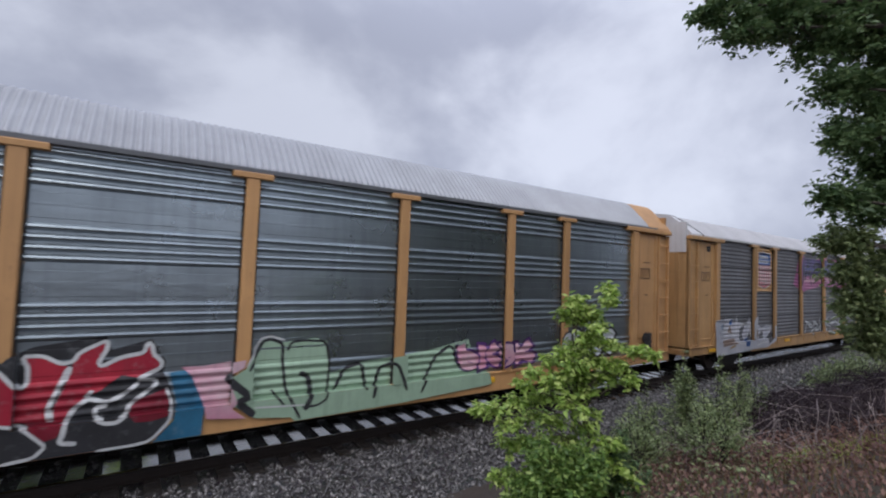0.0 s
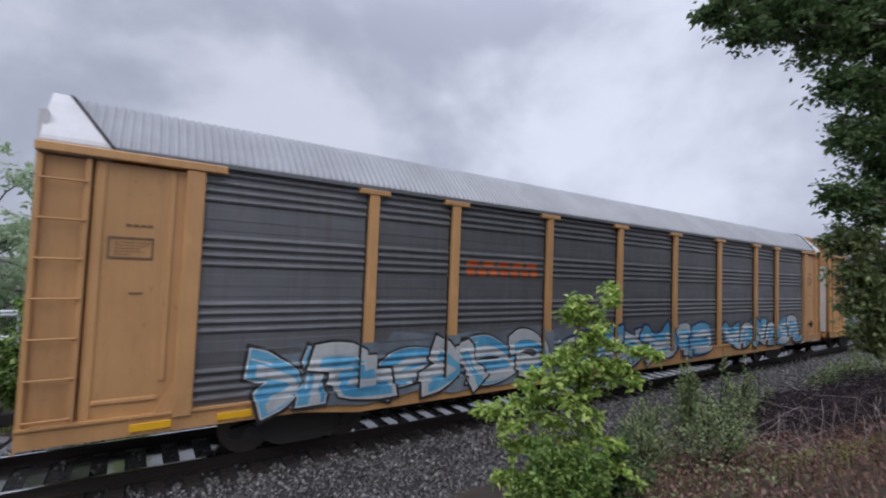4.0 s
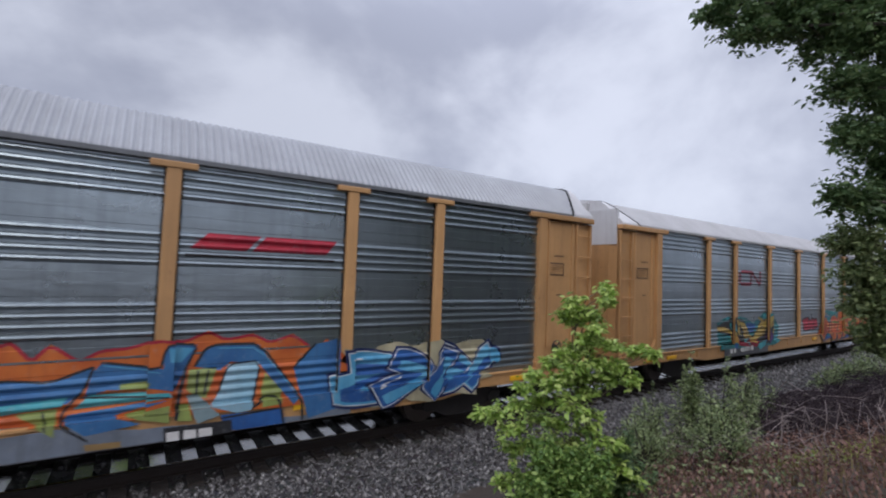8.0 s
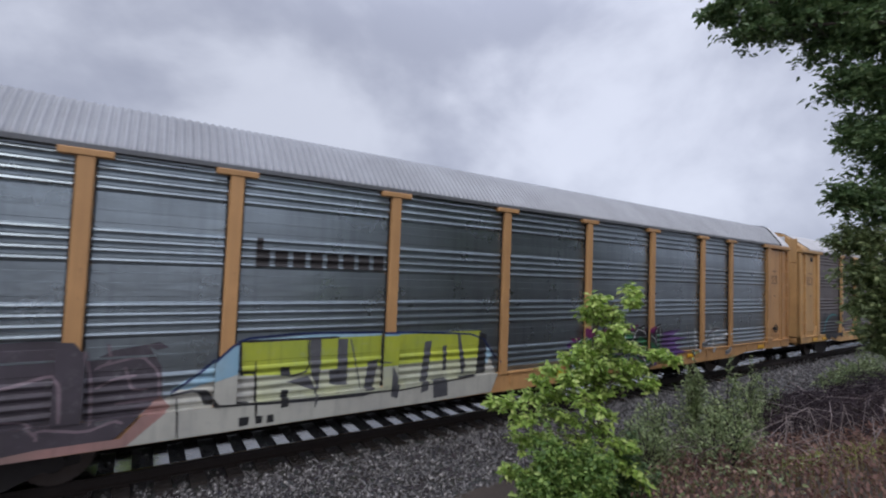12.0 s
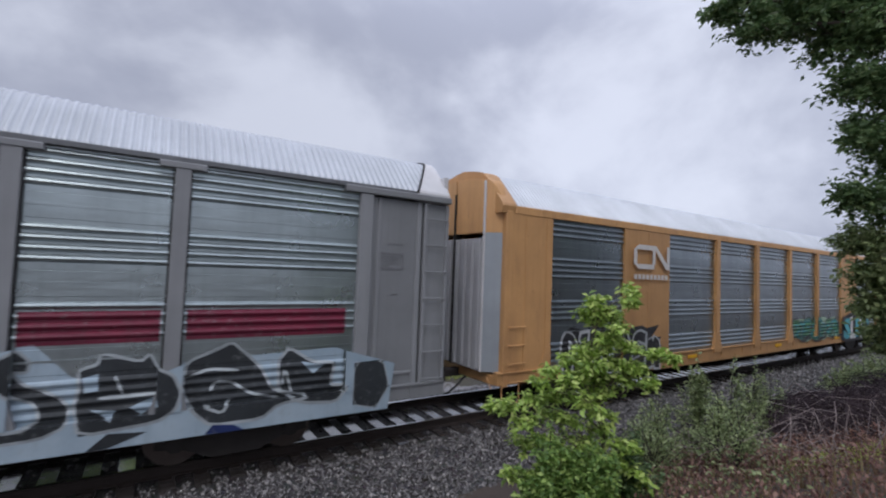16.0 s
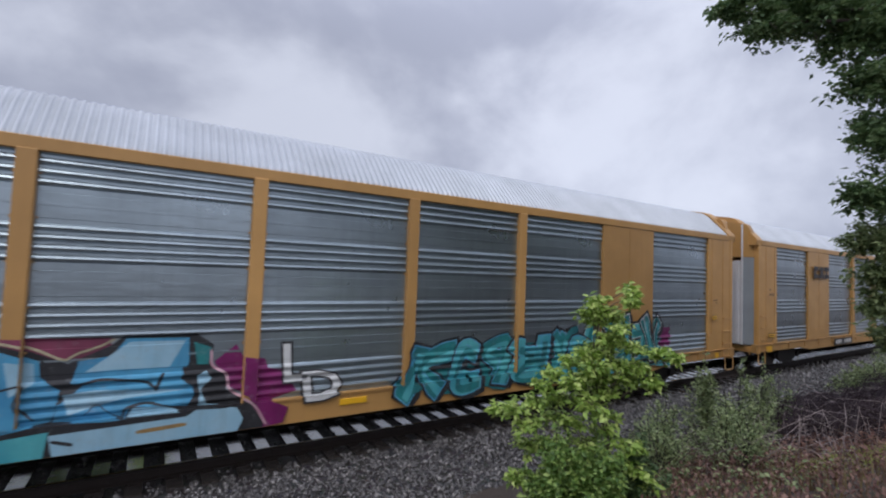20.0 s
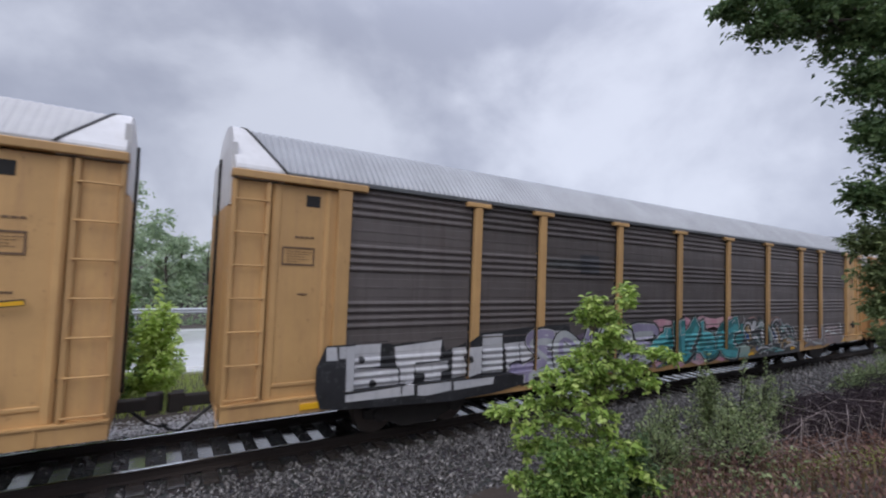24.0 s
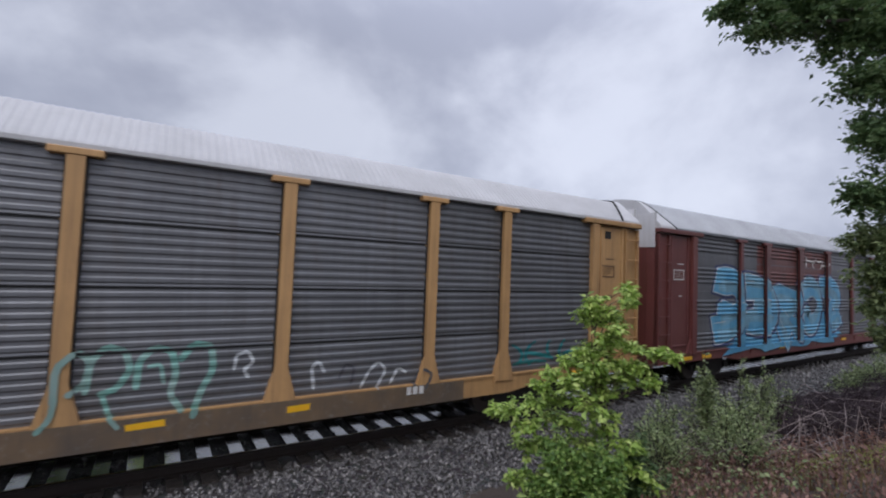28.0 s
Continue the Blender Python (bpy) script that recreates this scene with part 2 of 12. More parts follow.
def asphalt_material():
    m, t, b = material("wet_pale_road")
    v = coords(t)
    n = noise_of(t, v, 0.5, 5.0)
    t.links.new(mixed(t, n, (0.48, 0.48, 0.475), (0.60, 0.60, 0.595)), b.inputs["Base Color"])
    t.links.new(ramp(t, n, [(0.35, (0.06,) * 3), (0.65, (0.2,) * 3)]), b.inputs["Roughness"])
    bumped(t, b, noise_of(t, v, 90.0, 2.0), 0.15, 0.004)
    return m


# Paler copy of the ballast stone: the far side's brighter light is its colour.
STONE_LIT = stone_material("lit_ballast_stone", (0.16, 0.15, 0.15), (0.34, 0.32, 0.32), (0.48, 0.46, 0.45), (0.62, 0.60, 0.58))
TIE_WOOD, STONE, GROUND, GRAVEL, ASPHALT = tie_material(), stone_material("wet_ballast_stone", (0.03, 0.027, 0.027), (0.075, 0.068, 0.067), (0.19, 0.177, 0.173), (0.48, 0.45, 0.43)), ground_material(), gravel_material(), asphalt_material()
RAIL_SIDE = plain("rusty_rail", (0.03, 0.021, 0.018), 0.75, 0.1)
RAIL_TOP = plain("polished_rail_head", (0.55, 0.55, 0.57), 0.18, 1.0, 0.05)
GALV_RAIL = plain("guardrail_zinc", (0.5, 0.52, 0.54), 0.4, 0.7)
CAR_WHITE = plain("white_car_paint", (0.75, 0.76, 0.78), 0.18, 0.0, 0.03)
CAR_DARK = plain("dark_car_paint", (0.02, 0.03, 0.035), 0.18, 0.0, 0.05)
GLASS_DARK = plain("car_window", (0.015, 0.02, 0.025), 0.06, 0.0, 0.05)


# ---- building helpers ----
def box(bm, x0, x1, y0, y1, z0, z1):
    v = [bm.verts.new(p) for p in ((x0, y0, z0), (x1, y0, z0), (x1, y1, z0), (x0, y1, z0), (x0, y0, z1), (x1, y0, z1), (x1, y1, z1), (x0, y1, z1))]
    for f in ((3, 2, 1, 0), (4, 5, 6, 7), (0, 1, 5, 4), (1, 2, 6, 5), (2, 3, 7, 6), (3, 0, 4, 7)):
        bm.faces.new([v[i] for i in f])
    return v


def bevelled_box(bm, x0, x1, y0, y1, z0, z1, r=0.012):
    v = box(bm, x0, x1, y0, y1, z0, z1)
    edges = {e for a in v for e in a.link_edges}
    bmesh.ops.bevel(bm, geom=list(edges), offset=r, segments=1, affect="EDGES")


def prism(bm, outline, axis, a, b):
    """A closed outline (two coordinates) drawn out along one axis from a to b."""
    def at(p, s):
        return {"x": (s, p[0], p[1]), "y": (p[0], s, p[1]), "z": (p[0], p[1], s)}[axis]
    lo, hi = [bm.verts.new(at(p, a)) for p in outline], [bm.verts.new(at(p, b)) for p in outline]
    n = len(outline)
    for i in range(n):
        j = (i + 1) % n
        bm.faces.new((lo[i], lo[j], hi[j], hi[i]))
    bm.faces.new(lo[::-1])
    bm.faces.new(hi)


def cylinder(bm, centre, radius, axis, a, b, n=16, radius2=None):
    radius2 = radius if radius2 is None else radius2
    def ring(r, s):
        out = []
        for i in range(n):
            c, d = r * math.cos(2 * math.pi * i / n), r * math.sin(2 * math.pi * i / n)
            p = {"x": (s, centre[0] + c, centre[1] + d), "y": (centre[0] + c, s, centre[1] + d), "z": (centre[0] + c, centre[1] + d, s)}[axis]
            out.append(bm.verts.new(p))
        return out
    lo, hi = ring(radius, a), ring(radius2, b)
    for i in range(n):
        bm.faces.new((lo[i], lo[(i + 1) % n], hi[(i + 1) % n], hi[i]))
    bm.faces.new(lo[::-1])
    bm.faces.new(hi)


def tube(bm, path, radii, sides=5):
    rings = []
    for i, p in enumerate(path):
        p = Vector(p)
        d = (Vector(path[min(i + 1, len(path) - 1)]) - Vector(path[max(i - 1, 0)])).normalized()
        u = d.orthogonal().normalized()
        w = d.cross(u)
        rings.append([bm.verts.new(p + radii[i] * (math.cos(2 * math.pi * k / sides) * u + math.sin(2 * math.pi * k / sides) * w)) for k in range(sides)])
    for a, b in zip(rings, rings[1:]):
        for k in range(sides):
            bm.faces.new((a[k], a[(k + 1) % sides], b[(k + 1) % sides], b[k]))
    bm.faces.new(rings[0][::-1])
    bm.faces.new(rings[-1])


def mesh_from(name, bm, mats):
    bmesh.ops.recalc_face_normals(bm, faces=bm.faces)
    me = bpy.data.meshes.new(name)
    bm.to_mesh(me)
    bm.free()
    for m in mats if isinstance(mats, (list, tuple)) else [mats]:
        me.materials.append(m)
    return me


def part(name, bm, mat, parent, label=""):
    ob = new(name, mesh_from(name, bm, mat))
    ob.parent = parent
    if label:
        tagged(ob, label)
    return ob


MESHES = {}


def shared(name, key, build, mat, parent, x=0.0, y=0.0, turn=0, label=""):
    """A part whose mesh is made once for each key and material."""
    full = (name, key, mat.name)
    if full not in MESHES:
        bm = bmesh.new()
        build(bm)
        MESHES[full] = mesh_from(name, bm, mat)
    ob = new(name, MESHES[full])
    ob.parent = parent
    ob.location = (x, y, 0)
    ob.rotation_euler = (0, 0, math.pi if turn else 0)
    if label:
        tagged(ob, label)
    return ob


def thing(name, label, category, group="", at=(0, 0, 0), kind=""):
    ob = new(name)
    ob.location = at
    return tagged(ob, label, category, group, kind)


def raw_mesh(name, verts, faces, mats):
    me = bpy.data.meshes.new(name)
    me.from_pydata(verts, [], faces)
    for m in mats if isinstance(mats, (list, tuple)) else [mats]:
        me.materials.append(m)
    return me


def array_mesh(name, verts, tris, mat):
    """A mesh from numpy arrays of corners and triangles."""
    me = bpy.data.meshes.new(name)
    n = len(tris)
    me.vertices.add(len(verts))
    me.vertices.foreach_set("co", np.asarray(verts, dtype=np.float32).ravel())
    me.loops.add(3 * n)
    me.loops.foreach_set("vertex_index", np.asarray(tris, dtype=np.int32).ravel())
    me.polygons.add(n)
    me.polygons.foreach_set("loop_start", np.arange(0, 3 * n, 3, dtype=np.int32))
    me.update(calc_edges=True)
    me.validate()
    me.materials.append(mat)
    return me


# ---- the ground, the road and the track ----
TRACK_Y = 9.263
PROFILE = [(-900, 1.75), (-2, 1.75), (0, 1.75), (1.5, 1.45), (3.0, 0.75), (5.0, -0.22), (6.2, -0.52), (7, -0.62), (14, -0.62), (17, -0.56),
           (30, -0.56), (34, -0.9), (60, -1.2), (140, -1.5), (1200, -1.5)]


def ground_z(x, y):
    for (a, za), (b, zb) in zip(PROFILE, PROFILE[1:]):
        if a <= y <= b:
            z = za + (zb - za) * (y - a) / (b - a)
            break
    rough = 0.10 if 0.5 < y < 6 else 0.02
    return z + rough * (noise.noise((x * 0.7, y * 0.7, 0.3)) + 0.5 * noise.noise((x * 2.1, y * 2.1, 7.1)))


def build_ground():
    xs = sorted({-1200, -400, -120, -60, 60, 90, 140, 300, 700, 1200} | {round(-30 + 0.5 * i, 2) for i in range(170)})
    ys = sorted({p[0] for p in PROFILE} | {-300, -60, -10, 20, 25, 45, 80, 300} | {round(-1 + 0.3 * i, 2) for i in range(30)})
    verts = [(x, y, ground_z(x, y)) for y in ys for x in xs]
    n = len(xs)
    faces = [(j * n + i, j * n + i + 1, (j + 1) * n + i + 1, (j + 1) * n + i) for j in range(len(ys) - 1) for i in range(n - 1)]
    tagged(new("ground", raw_mesh("ground", verts, faces, GROUND)), "brown earth bank with thin turf beside the railway", "ground", kind="structure")


def build_road():
    bm = bmesh.new()
    prism(bm, [(17.6, -0.7), (29.0, -0.7), (29.0, -0.50), (23.3, -0.44), (17.6, -0.50)], "x", -400, 400)
    road = tagged(new("road", mesh_from("road", bm, ASPHALT)), "wet pale grey road behind the railway", "road", kind="structure")
    bm = bmesh.new()
    for y in (18.3, 28.2):
        z = -0.489 if y < 20 else -0.484
        box(bm, -200, 200, y, y + 0.12, z - 0.006, z + 0.006)
    part("edge_line", bm, plain("road_marking", (0.7, 0.7, 0.68), 0.4), road, "painted white edge lines")
    rail = thing("guardrail", "long galvanised steel guardrail beside the wet road", "guardrail", at=(0, 30.0, -0.22))
    bm = bmesh.new()
    prism(bm, [(0, 0.45), (-0.05, 0.5), (-0.05, 0.56), (0, 0.61), (-0.05, 0.66), (-0.05, 0.72), (0, 0.77), (0.02, 0.77), (0.02, 0.45)], "x", -60, 90)
    part("beam", bm, GALV_RAIL, rail)
    for i in range(40):
        shared("post", "guard", lambda b: bevelled_box(b, -0.06, 0.06, 0.02, 0.16, -0.45, 0.7), GALV_RAIL, rail, -58 + 3.8 * i)


TIES = [-12.12 + 0.5 * i for i in range(170)]


def build_track():
    bm = bmesh.new()
    y = TRACK_Y
    outline = [(y - 3.5, -0.75), (y - 3.0, -0.60), (y - 1.85, -0.27), (y - 1.3, -0.215), (y + 1.3, -0.215), (y + 1.85, -0.27), (y + 3.0, -0.60), (y + 3.5, -0.75)]
    xs = [-600, -60] + [-20 + 1.0 * i for i in range(90)] + [120, 700]
    rows = []
    for x in xs:
        rows.append([bm.verts.new((x, a, b + (0.03 * noise.noise((x * 1.3, a * 2.0, 0)) if -20 <= x <= 70 and 0 < k < 7 and k not in (3, 4) else 0))) for k, (a, b) in enumerate(outline)])
    for a, b in zip(rows, rows[1:]):
        for k in range(len(outline) - 1):
            bm.faces.new((a[k], b[k], b[k + 1], a[k + 1]))
    ob = new("ballast_bed", mesh_from("ballast_bed", bm, GRAVEL))
    tagged(ob, "raised bed of dark wet crushed stone under the track", "ballast", kind="structure")
    head = [(-0.037, 0.0), (0.037, 0.0), (0.037, -0.035), (0.01, -0.05), (0.01, -0.145), (0.07, -0.165), (0.07, -0.178), (-0.07, -0.178), (-0.07, -0.165), (-0.01, -0.145), (-0.01, -0.05), (-0.037, -0.035)]
    for side in (-0.755, 0.755):
        rail = thing("rail", "steel railway rail with a polished wet head and rusty web", "rail", "rails of the track", at=(0, TRACK_Y + side, 0))
        bm = bmesh.new()
        prism(bm, head, "x", -600, 700)
        part("web", bm, RAIL_SIDE, rail)
        bm = bmesh.new()
        prism(bm, [(-0.033, 0.0005), (0.033, 0.0005), (0.025, 0.004), (-0.025, 0.004)], "x", -600, 700)
        part("running_surface", bm, RAIL_TOP, rail, "bright worn running surface")
    rng = random.Random(5)
    bed = thing("track_ties", "row of dark wet timber railway ties in stone ballast", "railway ties", kind="structure", at=(0, TRACK_Y, 0))

    def tie(bm):
        box(bm, -0.115, 0.115, -1.3, 1.3, -0.36, -0.180)
    for x in TIES:
        ob = shared("tie", "tie", tie, TIE_WOOD, bed, x + rng.uniform(-0.025, 0.025), rng.uniform(-0.06, 0.06))
        ob.rotation_euler = (rng.uniform(-0.004, 0.004), rng.uniform(-0.02, 0.02), rng.uniform(-0.012, 0.012))
    bm = bmesh.new()
    for x in TIES[:120]:
        for s in (-0.755, 0.755):
            box(bm, x - 0.09, x + 0.09, s - 0.17, s + 0.17, -0.182, -0.172)
            for dx, dy in ((-0.05, -0.1), (0.05, 0.1)):
                box(bm, x + dx - 0.012, x + dx + 0.012, s + dy - 0.012, s + dy + 0.012, -0.175, -0.145)
    tagged(part("tie_plates", bm, RAIL_SIDE, bed, "rusty tie plates and spikes"), kind="stuff")


def ico():
    g = (1 + 5 ** 0.5) / 2
    v = np.array([(-1, g, 0), (1, g, 0), (-1, -g, 0), (1, -g, 0), (0, -1, g), (0, 1, g), (0, -1, -g), (0, 1, -g), (g, 0, -1), (g, 0, 1), (-g, 0, -1), (-g, 0, 1)]) / 1.9
    f = np.array([(0, 11, 5), (0, 5, 1), (0, 1, 7), (0, 7, 10), (0, 10, 11), (1, 5, 9), (5, 11, 4), (11, 10, 2), (10, 7, 6), (7, 1, 8), (3, 9, 4), (3, 4, 2), (3, 2, 6), (3, 6, 8), (3, 8, 9), (4, 9, 5), (2, 4, 11), (6, 2, 10), (8, 6, 7), (9, 8, 1)])
    return v, f


def turns(rng, n):
    q = rng.normal(size=(n, 4))
    q /= np.linalg.norm(q, axis=1)[:, None]
    w, x, y, z = q.T
    return np.stack([1 - 2 * (y * y + z * z), 2 * (x * y - z * w), 2 * (x * z + y * w), 2 * (x * y + z * w), 1 - 2 * (x * x + z * z), 2 * (y * z - x * w),
                     2 * (x * z - y * w), 2 * (y * z + x * w), 1 - 2 * (x * x + y * y)], axis=1).reshape(n, 3, 3)


def bed_z(y):
    d = np.abs(y - TRACK_Y)
    return np.interp(d, [0, 1.3, 1.85, 3.0, 3.4, 6], [-0.215, -0.215, -0.27, -0.60, -0.64, -0.7])


def build_stones():
    rng = np.random.default_rng(11)
    spots = []
    for count, x0, x1, y0, y1, size in ((15000, -4, 14, 6.0, 8.15, 0.034), (12000, 14, 46, 5.9, 8.2, 0.044), (5200, -4, 26, 8.15, 12.2, 0.034)):
        p = np.stack([rng.uniform(x0, x1, count), rng.uniform(y0, y1, count)], axis=1)
        s = size * rng.uniform(0.6, 1.35, count)
        spots.append(np.column_stack([p, bed_z(p[:, 1]) + s * rng.uniform(0.0, 0.55, count), s]))
    p = np.concatenate(spots)
    far = np.stack([rng.uniform(-6, 9, 9000), rng.uniform(10.75, 13.2, 9000)], axis=1)
    far_size = 0.036 * rng.uniform(0.6, 1.35, 9000)
    far = np.column_stack([far, bed_z(far[:, 1]) + far_size * rng.uniform(0.1, 0.6, 9000), far_size])
    tie_gap = np.abs((p[:, 0] - TIES[0] + 0.25) % 0.5 - 0.25)
    keep = (tie_gap > 0.15) | (np.abs(p[:, 1] - TRACK_Y) > 1.36)
    inner = (np.abs(p[:, 1] - TRACK_Y) < 1.4) & (np.abs(np.abs(p[:, 1] - TRACK_Y) - 0.755) < 0.12)
    p = p[keep & ~inner]
    stone_heap("ballast_stones", "loose dark wet crushed stones along the track", p, rng, STONE)
    stone_heap("lit_ballast_stones", "crushed stones on the shoulder towards the road, coloured pale for the light", far, rng, STONE_LIT)


def stone_heap(name, label, p, rng, mat):
    v, f = ico()
    n = len(p)
    shape = v[None] * rng.uniform(0.55, 1.25, (n, 12, 1)) * rng.uniform(0.7, 1.3, (n, 1, 3))
    verts = np.einsum("nij,nkj->nki", turns(rng, n), shape) * p[:, 3][:, None, None] + p[:, None, :3]
    tris = f[None] + 12 * np.arange(n)[:, None, None]
    tagged(new(name, array_mesh(name, verts.reshape(-1, 3), tris.reshape(-1, 3), mat)), label, "gravel", kind="stuff")


build_ground()
build_road()
build_track()
build_stones()

# ---- car carriers ----
LENGTH, PITCH_CARS = 27.35, 28.6
WIDE, SHORT, END = 2.81, 1.885, 1.955
A_BAYS = [END]
for w_ in (WIDE, SHORT, WIDE, WIDE, WIDE, WIDE, WIDE, SHORT, WIDE):
    A_BAYS.append(A_BAYS[-1] + w_)
B_BAYS = [(1.62, 4.42), (6.58, 9.38), (9.38, 12.22), (12.22, 15.04), (15.04, 17.84), (17.84, 20.63), (22.80, 25.73)]
B_SOLID = [(4.42, 6.58), (20.63, 22.80)]
PANEL_TOP = 4.84
SILL_TOP = 1.07


def panel_profile(style):
    """Heights and outward bulge of the pressed side sheets."""
    pts = [(SILL_TOP - 0.02, 0.0)]
    if style == "old":
        z = SILL_TOP + 0.02
        for sheet in range(4):
            for i in range(6):
                for q, d in ((0.02, 0), (0.045, 0.016), (0.095, 0.016), (0.12, 0)):
                    pts.append((z + q, d))
                z += 0.145
            pts += [(z + 0.003, 0.0), (z + 0.006, -0.045), (z + 0.05, -0.045), (z + 0.052, 0.0)]
            z += 0.067
    else:
        for top in (1.68, 2.74, 3.80, 4.83):
            for i in range(4):
                c = top - 0.56 + 0.07 + 0.14 * i
                for s, d in ((-0.052, 0.0), (-0.03, 0.026), (0.0, 0.037), (0.03, 0.026), (0.052, 0.0)):
                    pts.append((c + s, d))
            if top < 4:
                pts += [(top + 0.05, 0.0), (top + 0.055, 0.006), (top + 0.40, 0.006), (top + 0.405, 0.0)]
    return [p for p in pts if p[0] <= PANEL_TOP - 0.01] + [(PANEL_TOP, 0.0)]


PROFILES = {s: panel_profile(s) for s in ("new", "old")}
PANEL_Y = -1.47


def bulge(style, z):
    pts = PROFILES[style]
    for (a, da), (b, db) in zip(pts, pts[1:]):
        if a <= z <= b:
            return da + (db - da) * (z - a) / max(b - a, 1e-6)
    return 0.0


SEAMS = {"new": (1.905, 2.965, 4.025), "old": (2.012, 2.949, 3.886)}


def side_panel(w, style, low=0.0, high=9.0):
    """A pressed sheet of the side wall between two heights."""
    def build(bm):
        low_, high_ = max(low, SILL_TOP - 0.02), min(high, PANEL_TOP)
        inner = [(PANEL_Y - d, z) for z, d in PROFILES[style] if low_ + 0.002 < z < high_ - 0.002]
        a, b = PANEL_Y - bulge(style, low_), PANEL_Y - bulge(style, high_)
        lap = 0.007 if low > 0 else 0.0
        outline = [(a - lap, low_)] + ([(a - lap, low_ + 0.03), (a, low_ + 0.032)] if lap and style == "new" else []) + inner + [(b, high_ - 0.001), (PANEL_Y + 0.05, high_ - 0.001), (PANEL_Y + 0.05, low_)]
        prism(bm, outline, "x", 0, w)
    return build


def side_sheets(w, style, mat, car, x):
    """Four sheets on the near side, one plain wall on the far side."""
    cuts = (0.0,) + SEAMS[style] + (9.0,)
    for k in range(4):
        shared("side_panel", (round(w, 2), style, k), side_panel(w, style, cuts[k], cuts[k + 1]), mat, car, x)
        # Dark strip laid in each seam; the shade of the recess is its colour.
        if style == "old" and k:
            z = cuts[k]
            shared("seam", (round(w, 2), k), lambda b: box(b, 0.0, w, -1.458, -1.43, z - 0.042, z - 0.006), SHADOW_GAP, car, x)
    shared("side_panel", (round(w, 2), style), side_panel(w, style), mat, car, LENGTH - x, 0.0, True)


def post(gusset, width=0.205, top=PANEL_TOP):
    def build(bm):
        h = width / 2
        if gusset:
            prism(bm, [(-0.27, SILL_TOP - 0.12), (0.27, SILL_TOP - 0.12), (0.25, SILL_TOP), (h, SILL_TOP + 0.55), (h, top), (-h, top), (-h, SILL_TOP + 0.55), (-0.25, SILL_TOP)], "y", -1.585, -1.46)
        else:
            bevelled_box(bm, -h, h, -1.582, -1.46, SILL_TOP - 0.03, top, 0.015)
        for s in (-h - 0.022, h + 0.022):
            for z in (1.45, 2.05, 2.65, 3.25, 3.85, 4.45):
                box(bm, s - 0.012, s + 0.012, -1.500, -1.45, z - 0.012, z + 0.012)
    return build


def roof_section(rise=1.0):
    half = [(-1.53, 4.90), (-1.50, 4.98), (-1.19, 5.33), (-0.90, 5.655), (-0.74, 5.77), (-0.40, 5.845), (0.0, 5.90)]
    half = [(y, 4.90 + (z - 4.90) * rise) for y, z in half]
    for _ in range(1):
        half = [half[0]] + [(w * a[0] + (1 - w) * b[0], w * a[1] + (1 - w) * b[1]) for a, b in zip(half, half[1:]) for w in (0.75, 0.25)] + [half[-1]]
    return half + [(-y, z) for y, z in half[-2::-1]]


def roof(x0, x1, rib, rise):
    def build(bm):
        section = roof_section(rise)
        xs, x, k = [], x0, 0
        while x < x1 - 0.12:
            xs += [(x, 0.0), (x + 0.032, rib), (x + 0.066, rib), (x + 0.098, 0.0)]
            x += 0.117
        xs.append((x1, 0.0))
        rows = []
        for x, up in xs:
            row = []
            for y, z in section:
                n = Vector((0, y, (z - 4.3))).normalized()
                row.append(bm.verts.new((x, y + n.y * up, z + n.z * up)))
            rows.append(row)
        for a, b in zip(rows, rows[1:]):
            for i in range(len(section) - 1):
                bm.faces.new((a[i], b[i], b[i + 1], a[i + 1]))
    return build


def roof_cap(flat, rise, square=False):
    """The closed hood over each end; a square hood meets the roof in a straight seam."""
    def build(bm):
        if square:
            section = [(y * 1.012, 4.78 + (z - 4.78) * 1.02) for y, z in roof_section(rise)] + [(1.54, 4.78), (-1.54, 4.78)]
            prism(bm, section, "x", 0.02, 1.12)
            bevelled_box(bm, 0.0, 0.06, -1.30, 1.30, 4.9, 5.1, 0.01)
            return
        k = 1.06 if flat else 1.04
        section = [(y * 1.022, 4.74 + (z - 4.74) * k) for y, z in roof_section(rise)] + [(1.54, 4.74), (-1.54, 4.74)]
        if flat:
            prism(bm, section, "x", 0.0, 0.42)
        else:
            lo = [bm.verts.new((0.02, y, z)) for y, z in section]
            top = max(z for _, z in section)
            hi = [bm.verts.new((0.78 - 0.66 * max(0.0, z - 4.92) / (top - 4.92), y, z)) for y, z in section]
            for i in range(len(section)):
                j = (i + 1) % len(section)
                bm.faces.new((lo[i], lo[j], hi[j], hi[i]))
            bm.faces.new(lo[::-1])
    return build


def gasket(side, rise):
    """The thin dark flexible seal along one half of the seam where the hood meets the roof."""
    def build(bm):
        section = roof_section(rise)[:13]
        rise_of = [(z - section[0][1]) / (roof_section(rise)[13][1] - section[0][1]) for _, z in section]
        at = [0.77 - 0.66 * r for r in rise_of]
        rings = []
        for (y, z), x in zip(section, at):
            ring = []
            for k, dx in ((1.05, 0.0), (1.05, 0.045), (1.0, 0.045), (1.0, 0.0)):
                ring.append(bm.verts.new((x + dx, side * y * (0.5 + 0.5 * k + 0.01), 4.74 + (z - 4.74) * k)))
            rings.append(ring)
        for p, q in zip(rings, rings[1:]):
            for i in range(4):
                bm.faces.new((p[i], p[(i + 1) % 4], q[(i + 1) % 4], q[i]))
        bm.faces.new(rings[0])
        bm.faces.new(rings[-1][::-1])
    return build


